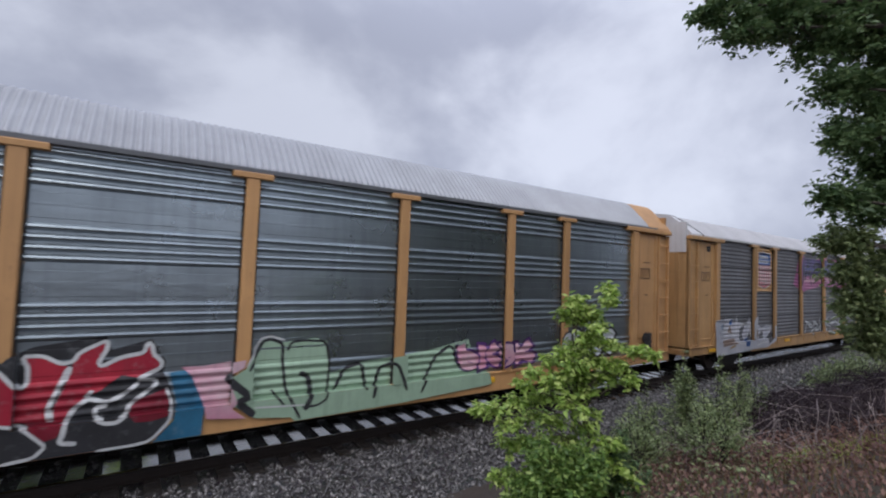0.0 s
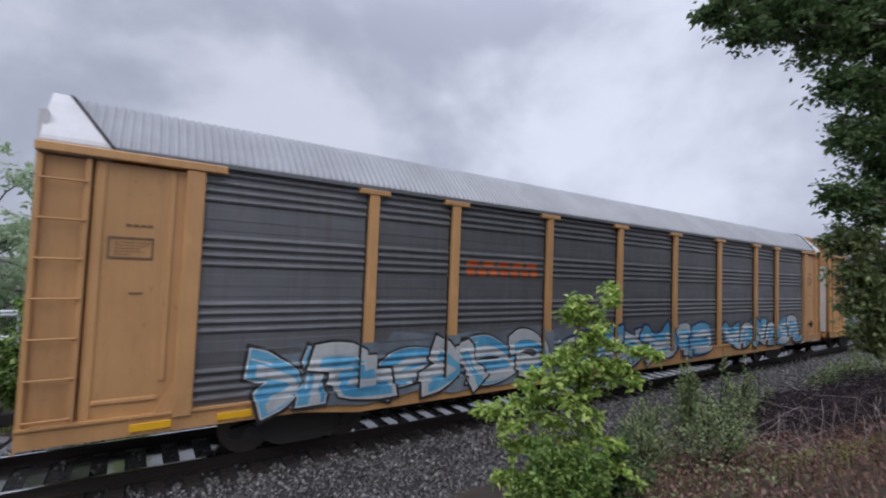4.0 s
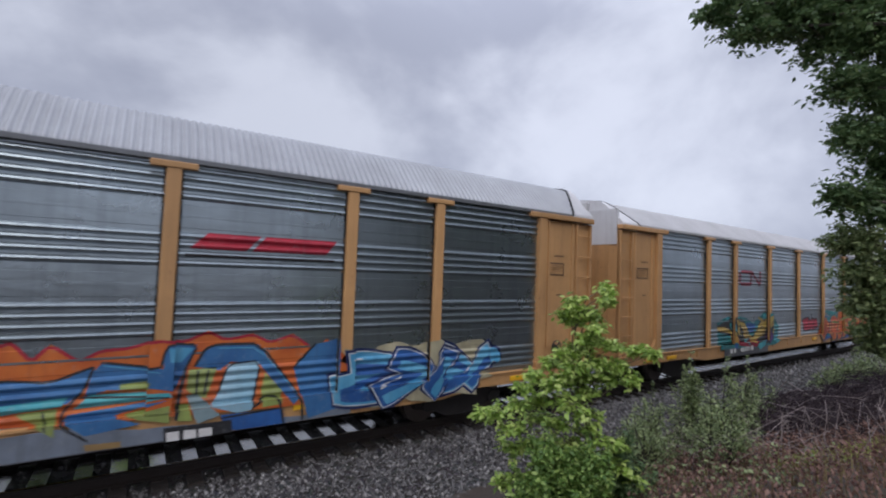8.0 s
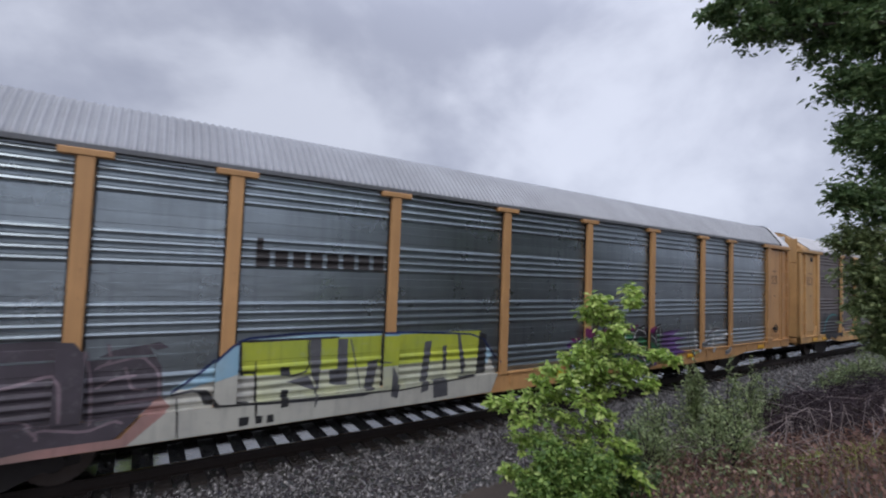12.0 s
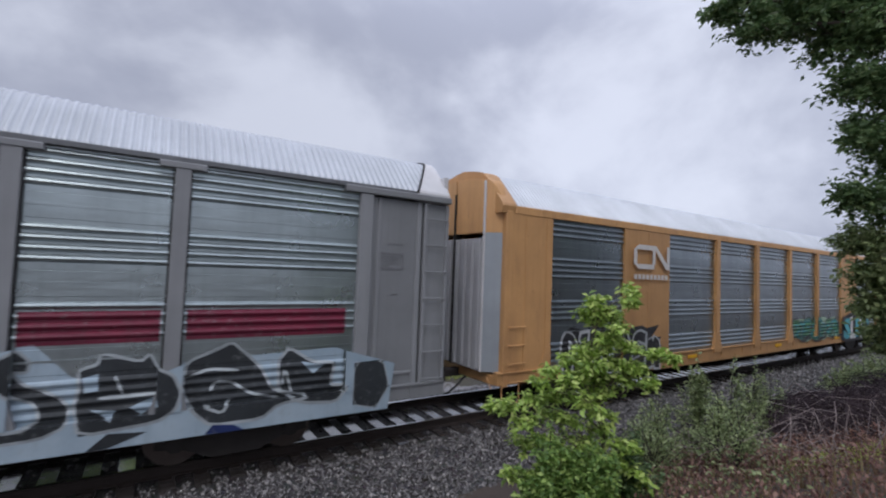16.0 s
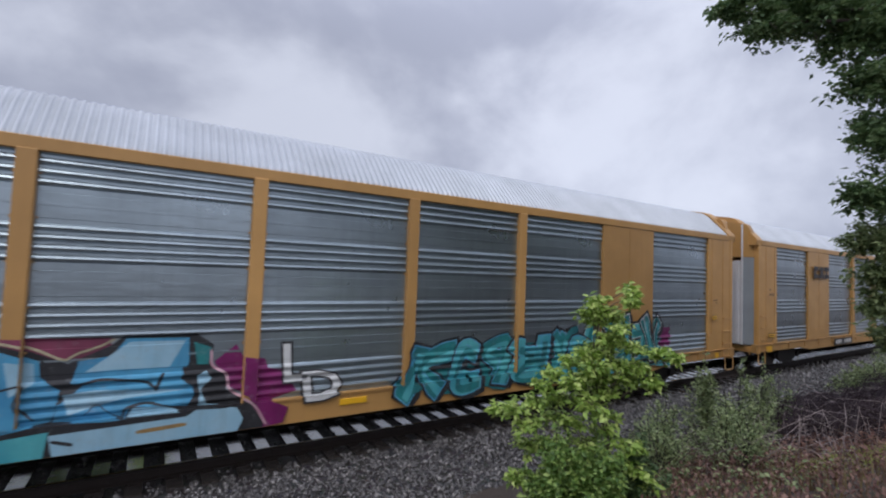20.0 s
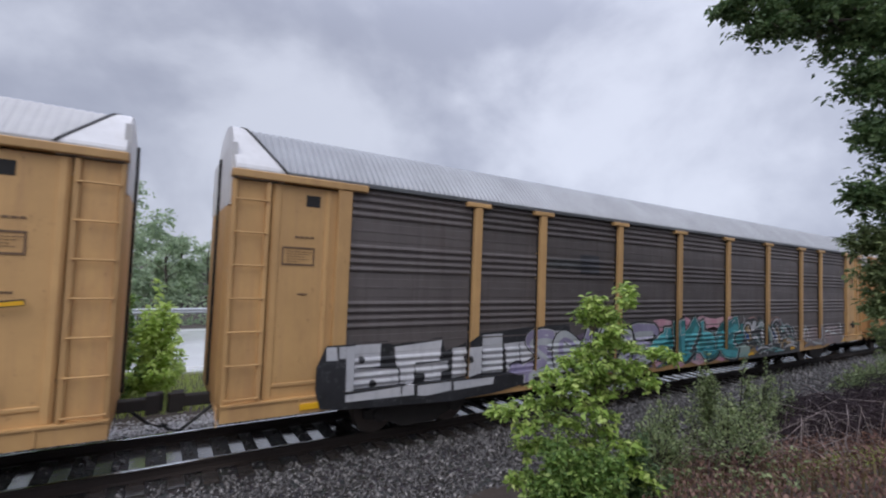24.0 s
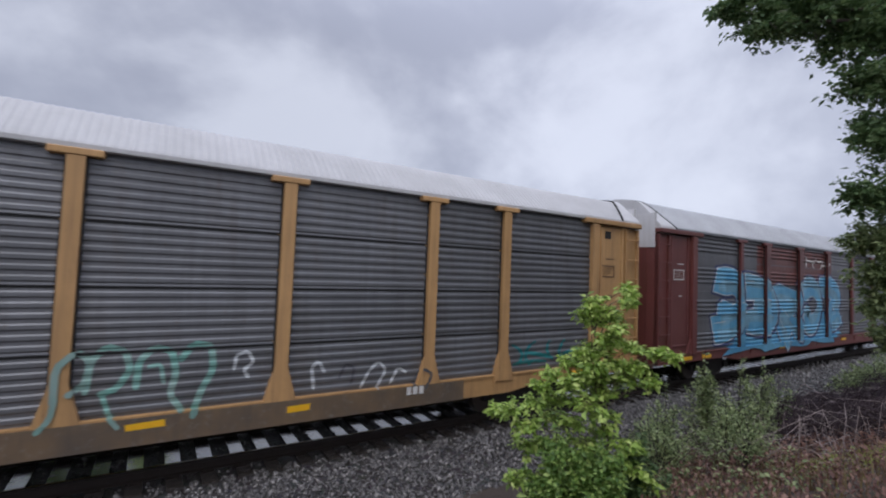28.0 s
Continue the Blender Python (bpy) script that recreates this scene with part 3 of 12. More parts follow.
def brake_wheel(bm):
    cylinder(bm, (0.0, 0.0), 0.05, "y", -0.1, 0.02, 10)
    for i in range(14):
        a, b = 2 * math.pi * i / 14, 2 * math.pi * (i + 1) / 14
        tube(bm, [(0.145 * math.cos(a), -0.07, 0.145 * math.sin(a)), (0.145 * math.cos(b), -0.07, 0.145 * math.sin(b))], [0.018, 0.018], 5)
    for i in range(4):
        a = math.pi * (i + 0.5) / 2
        tube(bm, [(0, -0.07, 0), (0.145 * math.cos(a), -0.07, 0.145 * math.sin(a))], [0.014, 0.014], 5)


def step_box(bm):
    bevelled_box(bm, 0.0, 0.42, -1.60, -1.44, 1.16, 1.24, 0.01)
    box(bm, 0.05, 0.37, -1.55, -1.45, 0.90, 1.17)


def ladder_panel(bm):
    bevelled_box(bm, 0.0, 0.58, -1.47, -1.42, 0.80, 4.72, 0.01)


def stile(x0, x1):
    return lambda bm: bevelled_box(bm, x0, x1, -1.535, -1.38, 0.80, 4.72, 0.012)


def rung(bm):
    cylinder(bm, (-1.555, 0.0), 0.014, "x", 0.05, 0.54, 8)
    box(bm, 0.04, 0.06, -1.56, -1.45, -0.014, 0.014)
    box(bm, 0.52, 0.54, -1.56, -1.45, -0.014, 0.014)


def end_panel(bm):
    bevelled_box(bm, 0.605, 1.72, -1.49, -1.42, 0.95, 4.72, 0.015)


def panel_trim(x0, x1, z0, z1):
    return lambda bm: bevelled_box(bm, x0, x1, -1.515, -1.45, z0, z1, 0.008)


def corner_post(bm):
    bevelled_box(bm, 1.70, 1.955, -1.585, -1.44, SILL_TOP - 0.08, 4.74, 0.015)
    prism(bm, [(1.45, SILL_TOP - 0.02), (1.97, SILL_TOP - 0.02), (1.95, 1.55), (1.72, 1.55)], "y", -1.55, -1.46)


def header_beam(bm):
    bevelled_box(bm, -0.02, 2.25, -1.60, -1.40, 4.745, 4.875, 0.015)


def side_sill(low, high):
    def build(bm):
        prism(bm, [(0.0, high), (3.6, high), (4.6, low), (LENGTH - 4.6, low), (LENGTH - 3.6, high), (LENGTH, high), (LENGTH, SILL_TOP - 0.005), (0.0, SILL_TOP - 0.005)], "y", -1.55, -1.40)
        box(bm, 0, LENGTH, -1.58, -1.40, SILL_TOP - 0.02, SILL_TOP + 0.012)
        for x in np.arange(1.2, LENGTH, 1.41):
            box(bm, x - 0.02, x + 0.02, -1.572, -1.54, high + 0.02, SILL_TOP - 0.03)
    return build


def end_door(sign, bowed):
    def build(bm):
        a, b = (0.02, 1.16) if sign > 0 else (-1.16, -0.02)
        out = -0.20 if bowed else -0.06
        top = 4.15 if bowed else 4.30
        box(bm, out + 0.03, out + 0.09, a, b, 1.06, top)
        for i in range(4 if bowed else 0):
            y = a + 0.14 + 0.29 * i
            bevelled_box(bm, out - (0.03 if bowed else -0.015), out + 0.05, y - 0.05, y + 0.05, 1.10, top - 0.02, 0.006)
    return build


def corner_door(sign, bowed):
    """The angled leaf between the doors and the side wall."""
    def build(bm):
        out = -0.20 if bowed else -0.06
        near = 0.18 if bowed else 0.02
        plan = [(out + 0.03, 1.165), (near, 1.44), (near + 0.08, 1.44), (out + 0.12, 1.165)]
        prism(bm, [(x, sign * y) for x, y in plan], "z", 1.06, 4.28 if bowed else 4.30)
    return build


def end_top(sign, bowed):
    """The top of one end leaf; a bowed end rises in a quarter dome from the side wall."""
    def build(bm):
        a, b = (0.02, 1.40) if sign > 0 else (-1.40, -0.02)
        if not bowed:
            box(bm, -0.03, 0.06, a, b, 4.305, 5.34)
            return
        line = [(0.18 - 0.35 * k / 6, 1.44 - 0.275 * k / 6, 4.96 + 0.58 * math.sin(math.pi / 2 * k / 6)) for k in range(7)] + [(-0.17, 0.6, 5.64), (-0.17, 0.02, 5.67)]
        rings = []
        for x, y, z in line:
            rings.append([bm.verts.new(p) for p in ((x, sign * y, 4.285), (x, sign * y, z), (0.24, sign * min(y, 1.42), z), (0.24, sign * min(y, 1.42), 4.285))])
        for p, q in zip(rings, rings[1:]):
            for k in range(4):
                bm.faces.new((p[k], p[(k + 1) % 4], q[(k + 1) % 4], q[k]))
        bm.faces.new(rings[0])
        bm.faces.new(rings[-1][::-1])
        bmesh.ops.recalc_face_normals(bm, faces=bm.faces[:])
    return build


def door_seal(sign):
    """The pale upright edge strip between a bowed end door and its corner leaf."""
    return lambda bm: bevelled_box(bm, -0.21, -0.165, min(sign * 1.14, sign * 1.19), max(sign * 1.14, sign * 1.19), 1.06, 5.50, 0.008)


def sill_step(bm):
    """A stirrup of bent bar hung below the sill for the foot."""
    tube(bm, [(0.12, -1.56, 0.86), (0.12, -1.58, 0.42), (0.16, -1.58, 0.38), (0.58, -1.58, 0.38), (0.62, -1.58, 0.42), (0.62, -1.56, 0.86)], [0.016] * 6, 6)


def wheel(bm):
    cylinder(bm, (0, 0.42), 0.42, "y", -0.065, 0.06, 28)
    cylinder(bm, (0, 0.42), 0.445, "y", 0.06, 0.09, 28)
    cylinder(bm, (0, 0.42), 0.12, "y", -0.10, 0.12, 12)


def side_frame(bm):
    prism(bm, [(-1.15, 0.52), (-1.15, 0.36), (-0.75, 0.30), (-0.35, 0.12), (0.35, 0.12), (0.75, 0.30), (1.15, 0.36), (1.15, 0.52), (0.45, 0.66), (-0.45, 0.66)], "y", -1.07, -0.93)
    for x in (-0.87, 0.87):
        cylinder(bm, (x, 0.42), 0.13, "y", -1.13, -0.9, 12)
    for x in (-0.14, 0.0, 0.14):
        cylinder(bm, (x, -1.0), 0.055, "z", 0.2, 0.46, 8)


def coupler(bm):
    bevelled_box(bm, -0.42, 0.75, -0.09, 0.09, 0.72, 0.92, 0.02)
    prism(bm, [(-0.40, -0.13), (-0.62, -0.16), (-0.66, -0.02), (-0.54, 0.02), (-0.60, 0.13), (-0.40, 0.15)], "z", 0.66, 0.98)


def air_hose(bm):
    tube(bm, [(0.05, -0.35, 0.8), (-0.2, -0.36, 0.6), (-0.45, -0.3, 0.38), (-0.62, -0.1, 0.36), (-0.72, 0.05, 0.42)], [0.028] * 5, 6)


def lever(bm):
    tube(bm, [(0.2, -0.75, 1.0), (0.02, -0.8, 0.95), (-0.02, -1.2, 0.93), (-0.02, -1.38, 0.70)], [0.016] * 4, 5)


def both_sides(name, key, build, mat, car, x=0.0, width=0.0):
    """A part on the near side and its twin, turned round, on the far side."""
    shared(name, key, build, mat, car, x)
    shared(name, key, build, mat, car, LENGTH - x if width == 0 else LENGTH - x, 0.0, True)


def all_corners(name, key, build, mat, car, mirror_key):
    for turn in (0, 1):
        shared(name, key, build, mat, car, LENGTH if turn else 0.0, 0.0, turn)

    def flipped(bm):
        build(bm)
        for v in bm.verts:
            v.co.x = LENGTH - v.co.x
    for turn in (0, 1):
        shared(name, mirror_key, flipped, mat, car, LENGTH if turn else 0.0, 0.0, turn)


def underframe(car, frame_mat, low, high):
    shared("deck", "deck", lambda b: box(b, 0.3, LENGTH - 0.3, -1.40, 1.40, 0.96, 1.06), UNDER, car)
    both_sides("side_sill", (low, high), side_sill(low, high), frame_mat, car)
    shared("center_sill", "cs", lambda b: box(b, 0.4, LENGTH - 0.4, -0.32, 0.32, 0.62, 0.96), UNDER, car)
    for turn in (0, 1):
        x = LENGTH if turn else 0.0
        shared("end_sill", "es", lambda b: bevelled_box(b, 0.0, 0.32, -1.40, 1.40, 0.78, 1.0, 0.015), frame_mat, car, x, 0, turn)
        shared("coupler", "cp", coupler, UNDER, car, x, 0, turn)
        shared("air_hose", "ah", air_hose, RUBBER, car, x, 0, turn)
        shared("uncoupling_lever", "ul", lever, frame_mat, car, x, 0, turn)
    for x in (3.75, LENGTH - 3.75):
        shared("bolster", "bo", lambda b: bevelled_box(b, -0.22, 0.22, -0.93, 0.93, 0.36, 0.62, 0.03), UNDER, car, x)
        for turn in (0, 1):
            shared("side_frame", "sf", side_frame, UNDER, car, x, 0, turn)
        for dx in (-0.87, 0.87):
            shared("axle", "ax", lambda b: cylinder(b, (0, 0.42), 0.075, "y", -0.9, 0.9, 12), STEEL, car, x + dx)
            for turn in (0, 1):
                shared("wheel", "wh", wheel, STEEL, car, x + dx, -0.755 if not turn else 0.755, turn)


def car_carrier(number, frame_mat, panel_mat, roof_mat, end_mat, label, style="A", profile="new", gusset=False, rib=0.024, cap_mat=None, door_mat=None, square=False):
    rib = 0.011 if roof_mat is ROOF_WHITE else rib
    rise = 0.80 if roof_mat is ROOF_WHITE else 0.86 if number == 2 else 0.92 if frame_mat is DARK_GREY else 0.96
    car = thing("freight_car", label, "railway wagon", "cars of the passing train", at=(PITCH_CARS * number, TRACK_Y, 0))
    car.scale.z = 0.971
    underframe(car, frame_mat, 0.66, 0.80)
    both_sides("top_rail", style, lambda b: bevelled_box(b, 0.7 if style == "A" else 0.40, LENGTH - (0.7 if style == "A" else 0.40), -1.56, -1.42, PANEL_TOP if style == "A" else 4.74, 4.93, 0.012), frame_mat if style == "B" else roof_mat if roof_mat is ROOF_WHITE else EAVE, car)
    start = 0.40 if style == "B" else 1.09 if square else 0.09
    shared("roof", (rib, start, rise), roof(start, LENGTH - start, rib, rise), roof_mat, car)
    for turn in (0, 1):
        shared("roof_end", (style, rise, square), roof_cap(style == "B", rise, square), cap_mat or end_mat, car, LENGTH if turn else 0.0, 0, turn)
        for sign in (-1, 1):
            bowed, x = style == "B", LENGTH if turn else 0.0
            shared("end_door", (sign, bowed), end_door(sign, bowed), door_mat or frame_mat, car, x, 0, turn)
            shared("corner_door", (sign, bowed), corner_door(sign, bowed), CORNER_GREY if bowed else door_mat or frame_mat, car, x, 0, turn)
            shared("door_top", (sign, bowed), end_top(sign, bowed), end_mat, car, x, 0, turn)
            if bowed:
                shared("door_seal", sign, door_seal(sign), WHITE, car, x, 0, turn)
        if style == "A" and not square:
            for side in (-1, 1):
                shared("gasket", (side, rise), gasket(side, rise), SHADOW_GAP, car, LENGTH if turn else 0.0, 0, turn)
        shared("door_gap", style, lambda b: box(b, -0.075 if style == "A" else -0.215, 0.0, -0.02, 0.02, 1.05, 5.3), SHADOW_GAP, car, LENGTH if turn else 0.0, 0, turn)
    if style == "A":
        for a, b_ in zip(A_BAYS, A_BAYS[1:]):
            w = b_ - a
            side_sheets(w, profile, panel_mat, car, a)
        for x in A_BAYS[1:-1]:
            both_sides("post", gusset, post(gusset), frame_mat, car, x)
            # Dark strips along both post edges paint in the shade of the gap.
            for dx in (-0.130, 0.110):
                shared("post_seal", "ps", lambda b: box(b, 0.0, 0.02, -1.512, -1.46, SILL_TOP + 0.02, PANEL_TOP - 0.05), SHADOW_GAP, car, x + dx)
            both_sides("post_cap", "cap", lambda b: bevelled_box(b, -0.31, 0.31, -1.60, -1.45, 4.745, 4.845, 0.012), frame_mat, car, x)
        all_corners("ladder_panel", "lp", ladder_panel, frame_mat, car, "lpm")
        all_corners("end_panel", "ep", end_panel, frame_mat, car, "epm")
        for key, spans in (("stile", ((0.0, 0.07, 0.8, 4.72), (0.50, 0.58, 0.8, 4.72))), ("panel_trim", ((0.64, 0.74, 0.95, 4.72), (1.50, 1.58, 1.55, 4.70), (0.74, 1.50, 1.28, 1.34)))):
            for n, (x0, x1, z0, z1) in enumerate(spans):
                for flip in (0, 1):
                    a, b_ = (LENGTH - x1, LENGTH - x0) if flip else (x0, x1)
                    make = stile(a, b_) if key == "stile" else panel_trim(a, b_, z0, z1)
                    shared(key, (n, flip), make, frame_mat, car)
        all_corners("corner_post", "cp", corner_post, frame_mat, car, "cpm")
        all_corners("header_beam", "hb", header_beam, frame_mat, car, "hbm")
        for turn in (0, 1) if number in (0, 3, 5, 8, 15, 16) else ():
            wheel_ob = shared("brake_wheel", "bw", brake_wheel, UNDER, car, 1.32 if turn else LENGTH - 1.32, 1.53 if turn else -1.53, turn, "dark hand brake wheel")
            wheel_ob.location.z = 1.56
            shared("step", "sp", step_box, frame_mat, car, 1.98 if turn else LENGTH - 1.98, 0, turn)
        for i in range(7):
            z = 1.15 + 0.54 * i
            for x in (0.0, LENGTH - 0.58):
                shared("rung", "r", rung, frame_mat, car, x).location.z = z
    else:
        for a, b_ in B_BAYS:
            side_sheets(b_ - a, profile, panel_mat, car, a)
        for a, b_ in B_SOLID:
            both_sides("solid_panel", round(b_ - a, 2), lambda bm, w=b_ - a: (bevelled_box(bm, 0, w, -1.545, -1.44, SILL_TOP - 0.02, 4.76, 0.01), box(bm, w * 0.5 - 0.01, w * 0.5 + 0.01, -1.55, -1.5, 1.2, 4.7), prism(bm, [(-0.0, SILL_TOP), (w, SILL_TOP), (w - 0.2, 1.5), (0.2, 1.5)], "y", -1.556, -1.5)), frame_mat, car, a)
        for x in (9.38, 12.22, 15.04, 17.84):
            both_sides("post", ("B", gusset), post(gusset, 0.22, 4.76), frame_mat, car, x)

        def flush_end(bm):
            bevelled_box(bm, 0.16, 1.63, -1.545, -1.40, 0.95, 4.76, 0.015)
            bevelled_box(bm, 0.14, 0.32, -1.56, -1.40, 0.74, 4.80, 0.02)
            for x in (0.75, 1.42):
                box(bm, x - 0.012, x + 0.012, -1.556, -1.5, 1.1, 4.7)
            prism(bm, [(1.25, SILL_TOP), (1.63, SILL_TOP), (1.61, 1.6), (1.45, 1.6)], "y", -1.56, -1.5)
        all_corners("end_panel", "fe", flush_end, frame_mat, car, "fem")
        all_corners("sill_step", "ss", sill_step, frame_mat, car, "ssm")
        for i in range(4):
            for x in (0.24, LENGTH - 0.82):
                shared("rung", "rb", rung, frame_mat, car, x, -0.04).location.z = 0.85 + 0.42 * i
    for x in (1.2, 2.3, 7.6, 13.7, 19.8, LENGTH - 2.3 - 0.45) if style == "A" else (7.6, 13.7, 19.8):
        shared("reflector", "re", lambda b: bevelled_box(b, 0, 0.5, -1.565, -1.54, 0.86, 0.97, 0.005), REFLECT, car, x, -0.012)
    # No hole is cut: a flat plate carries the vent's inner shade as colour.
    if frame_mat in (PALE_YELLOW, AGED_YELLOW):
        for x in (1.16, LENGTH - 1.40):
            shared("vent", "v", lambda b: box(b, 0, 0.24, -1.497, -1.47, 4.38, 4.58), SHADOW_GAP, car, x, 0, 0, "flat dark patch for the shade inside a square vent")
    if style == "A":
        stencils(car, frame_mat)
    return car


def stencils(car, frame_mat):
    """Framed data plate and lines of small lettering, too small to read, on each end panel."""
    y = -1.497
    ink = STENCIL_LIGHT if frame_mat is MAROON else FAINT_GREY if frame_mat in (GREY, DARK_GREY) else FAINT

    def frame_box(bm):
        for x0, x1, z0, z1 in ((0.80, 1.34, 3.63, 3.66), (0.80, 1.34, 3.34, 3.37), (0.80, 0.825, 3.37, 3.63), (1.315, 1.34, 3.37, 3.63)):
            box(bm, x0, x1, y - 0.004, y + 0.02, z0, z1)
        for i, n in enumerate((3, 6, 5, 6, 7)):
            for j in range(n):
                box(bm, 0.88 + 0.062 * j, 0.925 + 0.062 * j, y - 0.004, y + 0.02, 3.40 + 0.044 * i, 3.408 + 0.044 * i)
        for i, (w, z) in enumerate(((0.17, 2.83), (0.34, 3.82))):
            for j in range(4):
                box(bm, 1.17 - w / 2 + w * j / 4, 1.17 - w / 2 + w * (j + 0.75) / 4, y - 0.004, y + 0.02, z, z + 0.03)
    for x, key in ((0.0, "l"), (LENGTH - 2.34, "r")):
        tagged(shared("data_stencil", "st", frame_box, ink, car, x), "frame and lines of small faded stencilling", kind="stuff")


# ---- paint on the cars ----
from mathutils.geometry import tessellate_polygon
GLYPHS = {}


def glyph(ch, offset):
    """The flat triangles of one letter, scaled so that the plain letter fills the unit square."""
    if (ch, offset) not in GLYPHS:
        def tris(off):
            cu = bpy.data.curves.new("letter", "FONT")
            cu.body, cu.size, cu.offset, cu.resolution_u = ch, 1.0, off, 2
            ob = bpy.data.objects.new("letter", cu)
            scene.collection.objects.link(ob)
            bpy.context.view_layer.update()
            me = bpy.data.meshes.new_from_object(ob.evaluated_get(bpy.context.evaluated_depsgraph_get()))
            out = [[(me.vertices[i].co.x, me.vertices[i].co.y) for i in p.vertices] for p in me.polygons]
            bpy.data.objects.remove(ob)
            bpy.data.curves.remove(cu)
            bpy.data.meshes.remove(me)
            return out
        flat = [q for p in tris(0.02) for q in p]
        x0, x1 = min(q[0] for q in flat), max(q[0] for q in flat)
        y0, y1 = min(q[1] for q in flat), max(q[1] for q in flat)
        GLYPHS[ch, offset] = [[((a - x0) / (x1 - x0), (b - y0) / (y1 - y0)) for a, b in p] for p in tris(offset)]
    return GLYPHS[ch, offset]


class Paint:
    """Flat shapes in a car's x and z, laid on its side so that they follow ribs, posts and sill."""

    def __init__(self, style, profile):
        self.style, self.profile, self.faces, self.mats, self.level = style, profile, [], [], 0

    def use(self, mat):
        if mat not in self.mats:
            self.mats.append(mat)
        return self.mats.index(mat)

    def add(self, poly, mat, layer):
        self.faces.append((poly, self.use(mat), layer))

    def surface(self, x, z):
        if z < SILL_TOP + 0.015:
            return -1.588
        if self.style == "A":
            if x < END or x > LENGTH - END:
                return -1.595
            if min(abs(x - p) for p in A_BAYS) < 0.16:
                return -1.605
        else:
            if not any(a + 0.1 < x < b - 0.1 for a, b in B_BAYS):
                return -1.605
        return None

    def clusters(self):
        """The painted faces in groups that touch or nearly touch."""
        spans = [(min(x for x, _ in f[0]), max(x for x, _ in f[0]), min(z for _, z in f[0]), max(z for _, z in f[0])) for f in self.faces]
        groups = []
        for f, (a, b, c, d) in zip(self.faces, spans):
            held_now, faces, rest = [(a, b, c, d)], [f], []
            for held, members in groups:
                if any(a - 0.012 < h[1] and h[0] < b + 0.012 and c - 0.012 < h[3] and h[2] < d + 0.012 for h in held):
                    held_now, faces = held + held_now, members + faces
                else:
                    rest.append((held, members))
            rest.append((held_now, faces))
            groups = rest
        return [members for _, members in groups]

    def cuts(self):
        zs = [z for z, _ in PROFILES[self.profile]] + [SILL_TOP + 0.015]
        if self.style == "A":
            xs = [END, LENGTH - END] + [p + s for p in A_BAYS for s in (-0.16, 0.16)]
        else:
            xs = [p for a, b in B_BAYS for p in (a + 0.1, b - 0.1)]
        return xs, zs

    def finish(self, car, label):
        bm = bmesh.new()
        tag = bm.faces.layers.float.new("layer")
        for poly, mat, layer in self.faces:
            try:
                f = bm.faces.new([bm.verts.new((x, 0, max(z, 0.664))) for x, z in poly])
            except ValueError:
                continue
            f.material_index, f[tag] = mat, layer
        lo = [min(v.co[i] for v in bm.verts) for i in (0, 2)]
        hi = [max(v.co[i] for v in bm.verts) for i in (0, 2)]
        xs, zs = self.cuts()
        for i, values in ((0, xs), (2, zs)):
            for c in sorted(set(round(v, 4) for v in values)):
                if lo[0 if i == 0 else 1] < c < hi[0 if i == 0 else 1]:
                    n = [0, 0, 0]
                    n[i] = 1
                    co = [0, 0, 0]
                    co[i] = c
                    bmesh.ops.bisect_plane(bm, geom=bm.faces[:] + bm.edges[:] + bm.verts[:], plane_co=co, plane_no=n, dist=1e-5)
        verts, faces, index = [], [], []
        for f in bm.faces:
            if f.calc_area() < 1e-6:
                continue
            c = f.calc_center_median()
            y = self.surface(c.x, c.z)
            lift = 0.0035 + 0.003 * f[tag]
            start = len(verts)
            for v in f.verts:
                yy = y if y is not None else PANEL_Y - bulge(self.profile, v.co.z)
                verts.append((v.co.x, yy - lift, v.co.z))
            faces.append(tuple(range(start, len(verts))))
            index.append(f.material_index)
            low = [v.co for v in f.verts if y is None and abs(v.co.z - SILL_TOP - 0.015) < 1e-4]
            if len(low) == 2:
                start = len(verts)
                inner = PANEL_Y - bulge(self.profile, low[0].z) - lift
                for q, yy in ((low[0], inner), (low[1], inner), (low[1], -1.588 - lift), (low[0], -1.588 - lift)):
                    verts.append((q.x, yy, q.z + 0.4 * lift))
                faces.append(tuple(range(start, len(verts))))
                index.append(f.material_index)
        bm.free()
        me = raw_mesh("graffiti", verts, faces, self.mats)
        me.polygons.foreach_set("material_index", index)
        ob = new("graffiti", me)
        ob.parent = car
        tagged(ob, label)
        return ob


def lettering(p, text, x0, x1, z0, z1, layers, seed=1, wave=0.06, overlap=0.12):
    """Fat letters that fill a strip; layers are (offset, material, layer), widest first."""
    rng = random.Random(seed)
    n = len(text)
    step = (x1 - x0) / n
    for k, ch in enumerate(text):
        if ch == " ":
            continue
        w = step * (1 + overlap)
        cx = x0 + step * k - 0.5 * overlap * step
        if ch == "I":
            cx, w = cx + 0.38 * w, 0.24 * w
        bottom, top = z0 + rng.uniform(0, wave) * 2, z1 - rng.uniform(0, wave) * 2
        lean = rng.uniform(-0.12, 0.18) * w
        for off, mat, layer in layers:
            for poly in glyph(ch, off):
                p.add([(cx + a * w + lean * (b - 0.5), bottom + b * (top - bottom) + wave * math.sin(2.2 * (cx + a * w) + seed)) for a, b in poly], mat, layer)


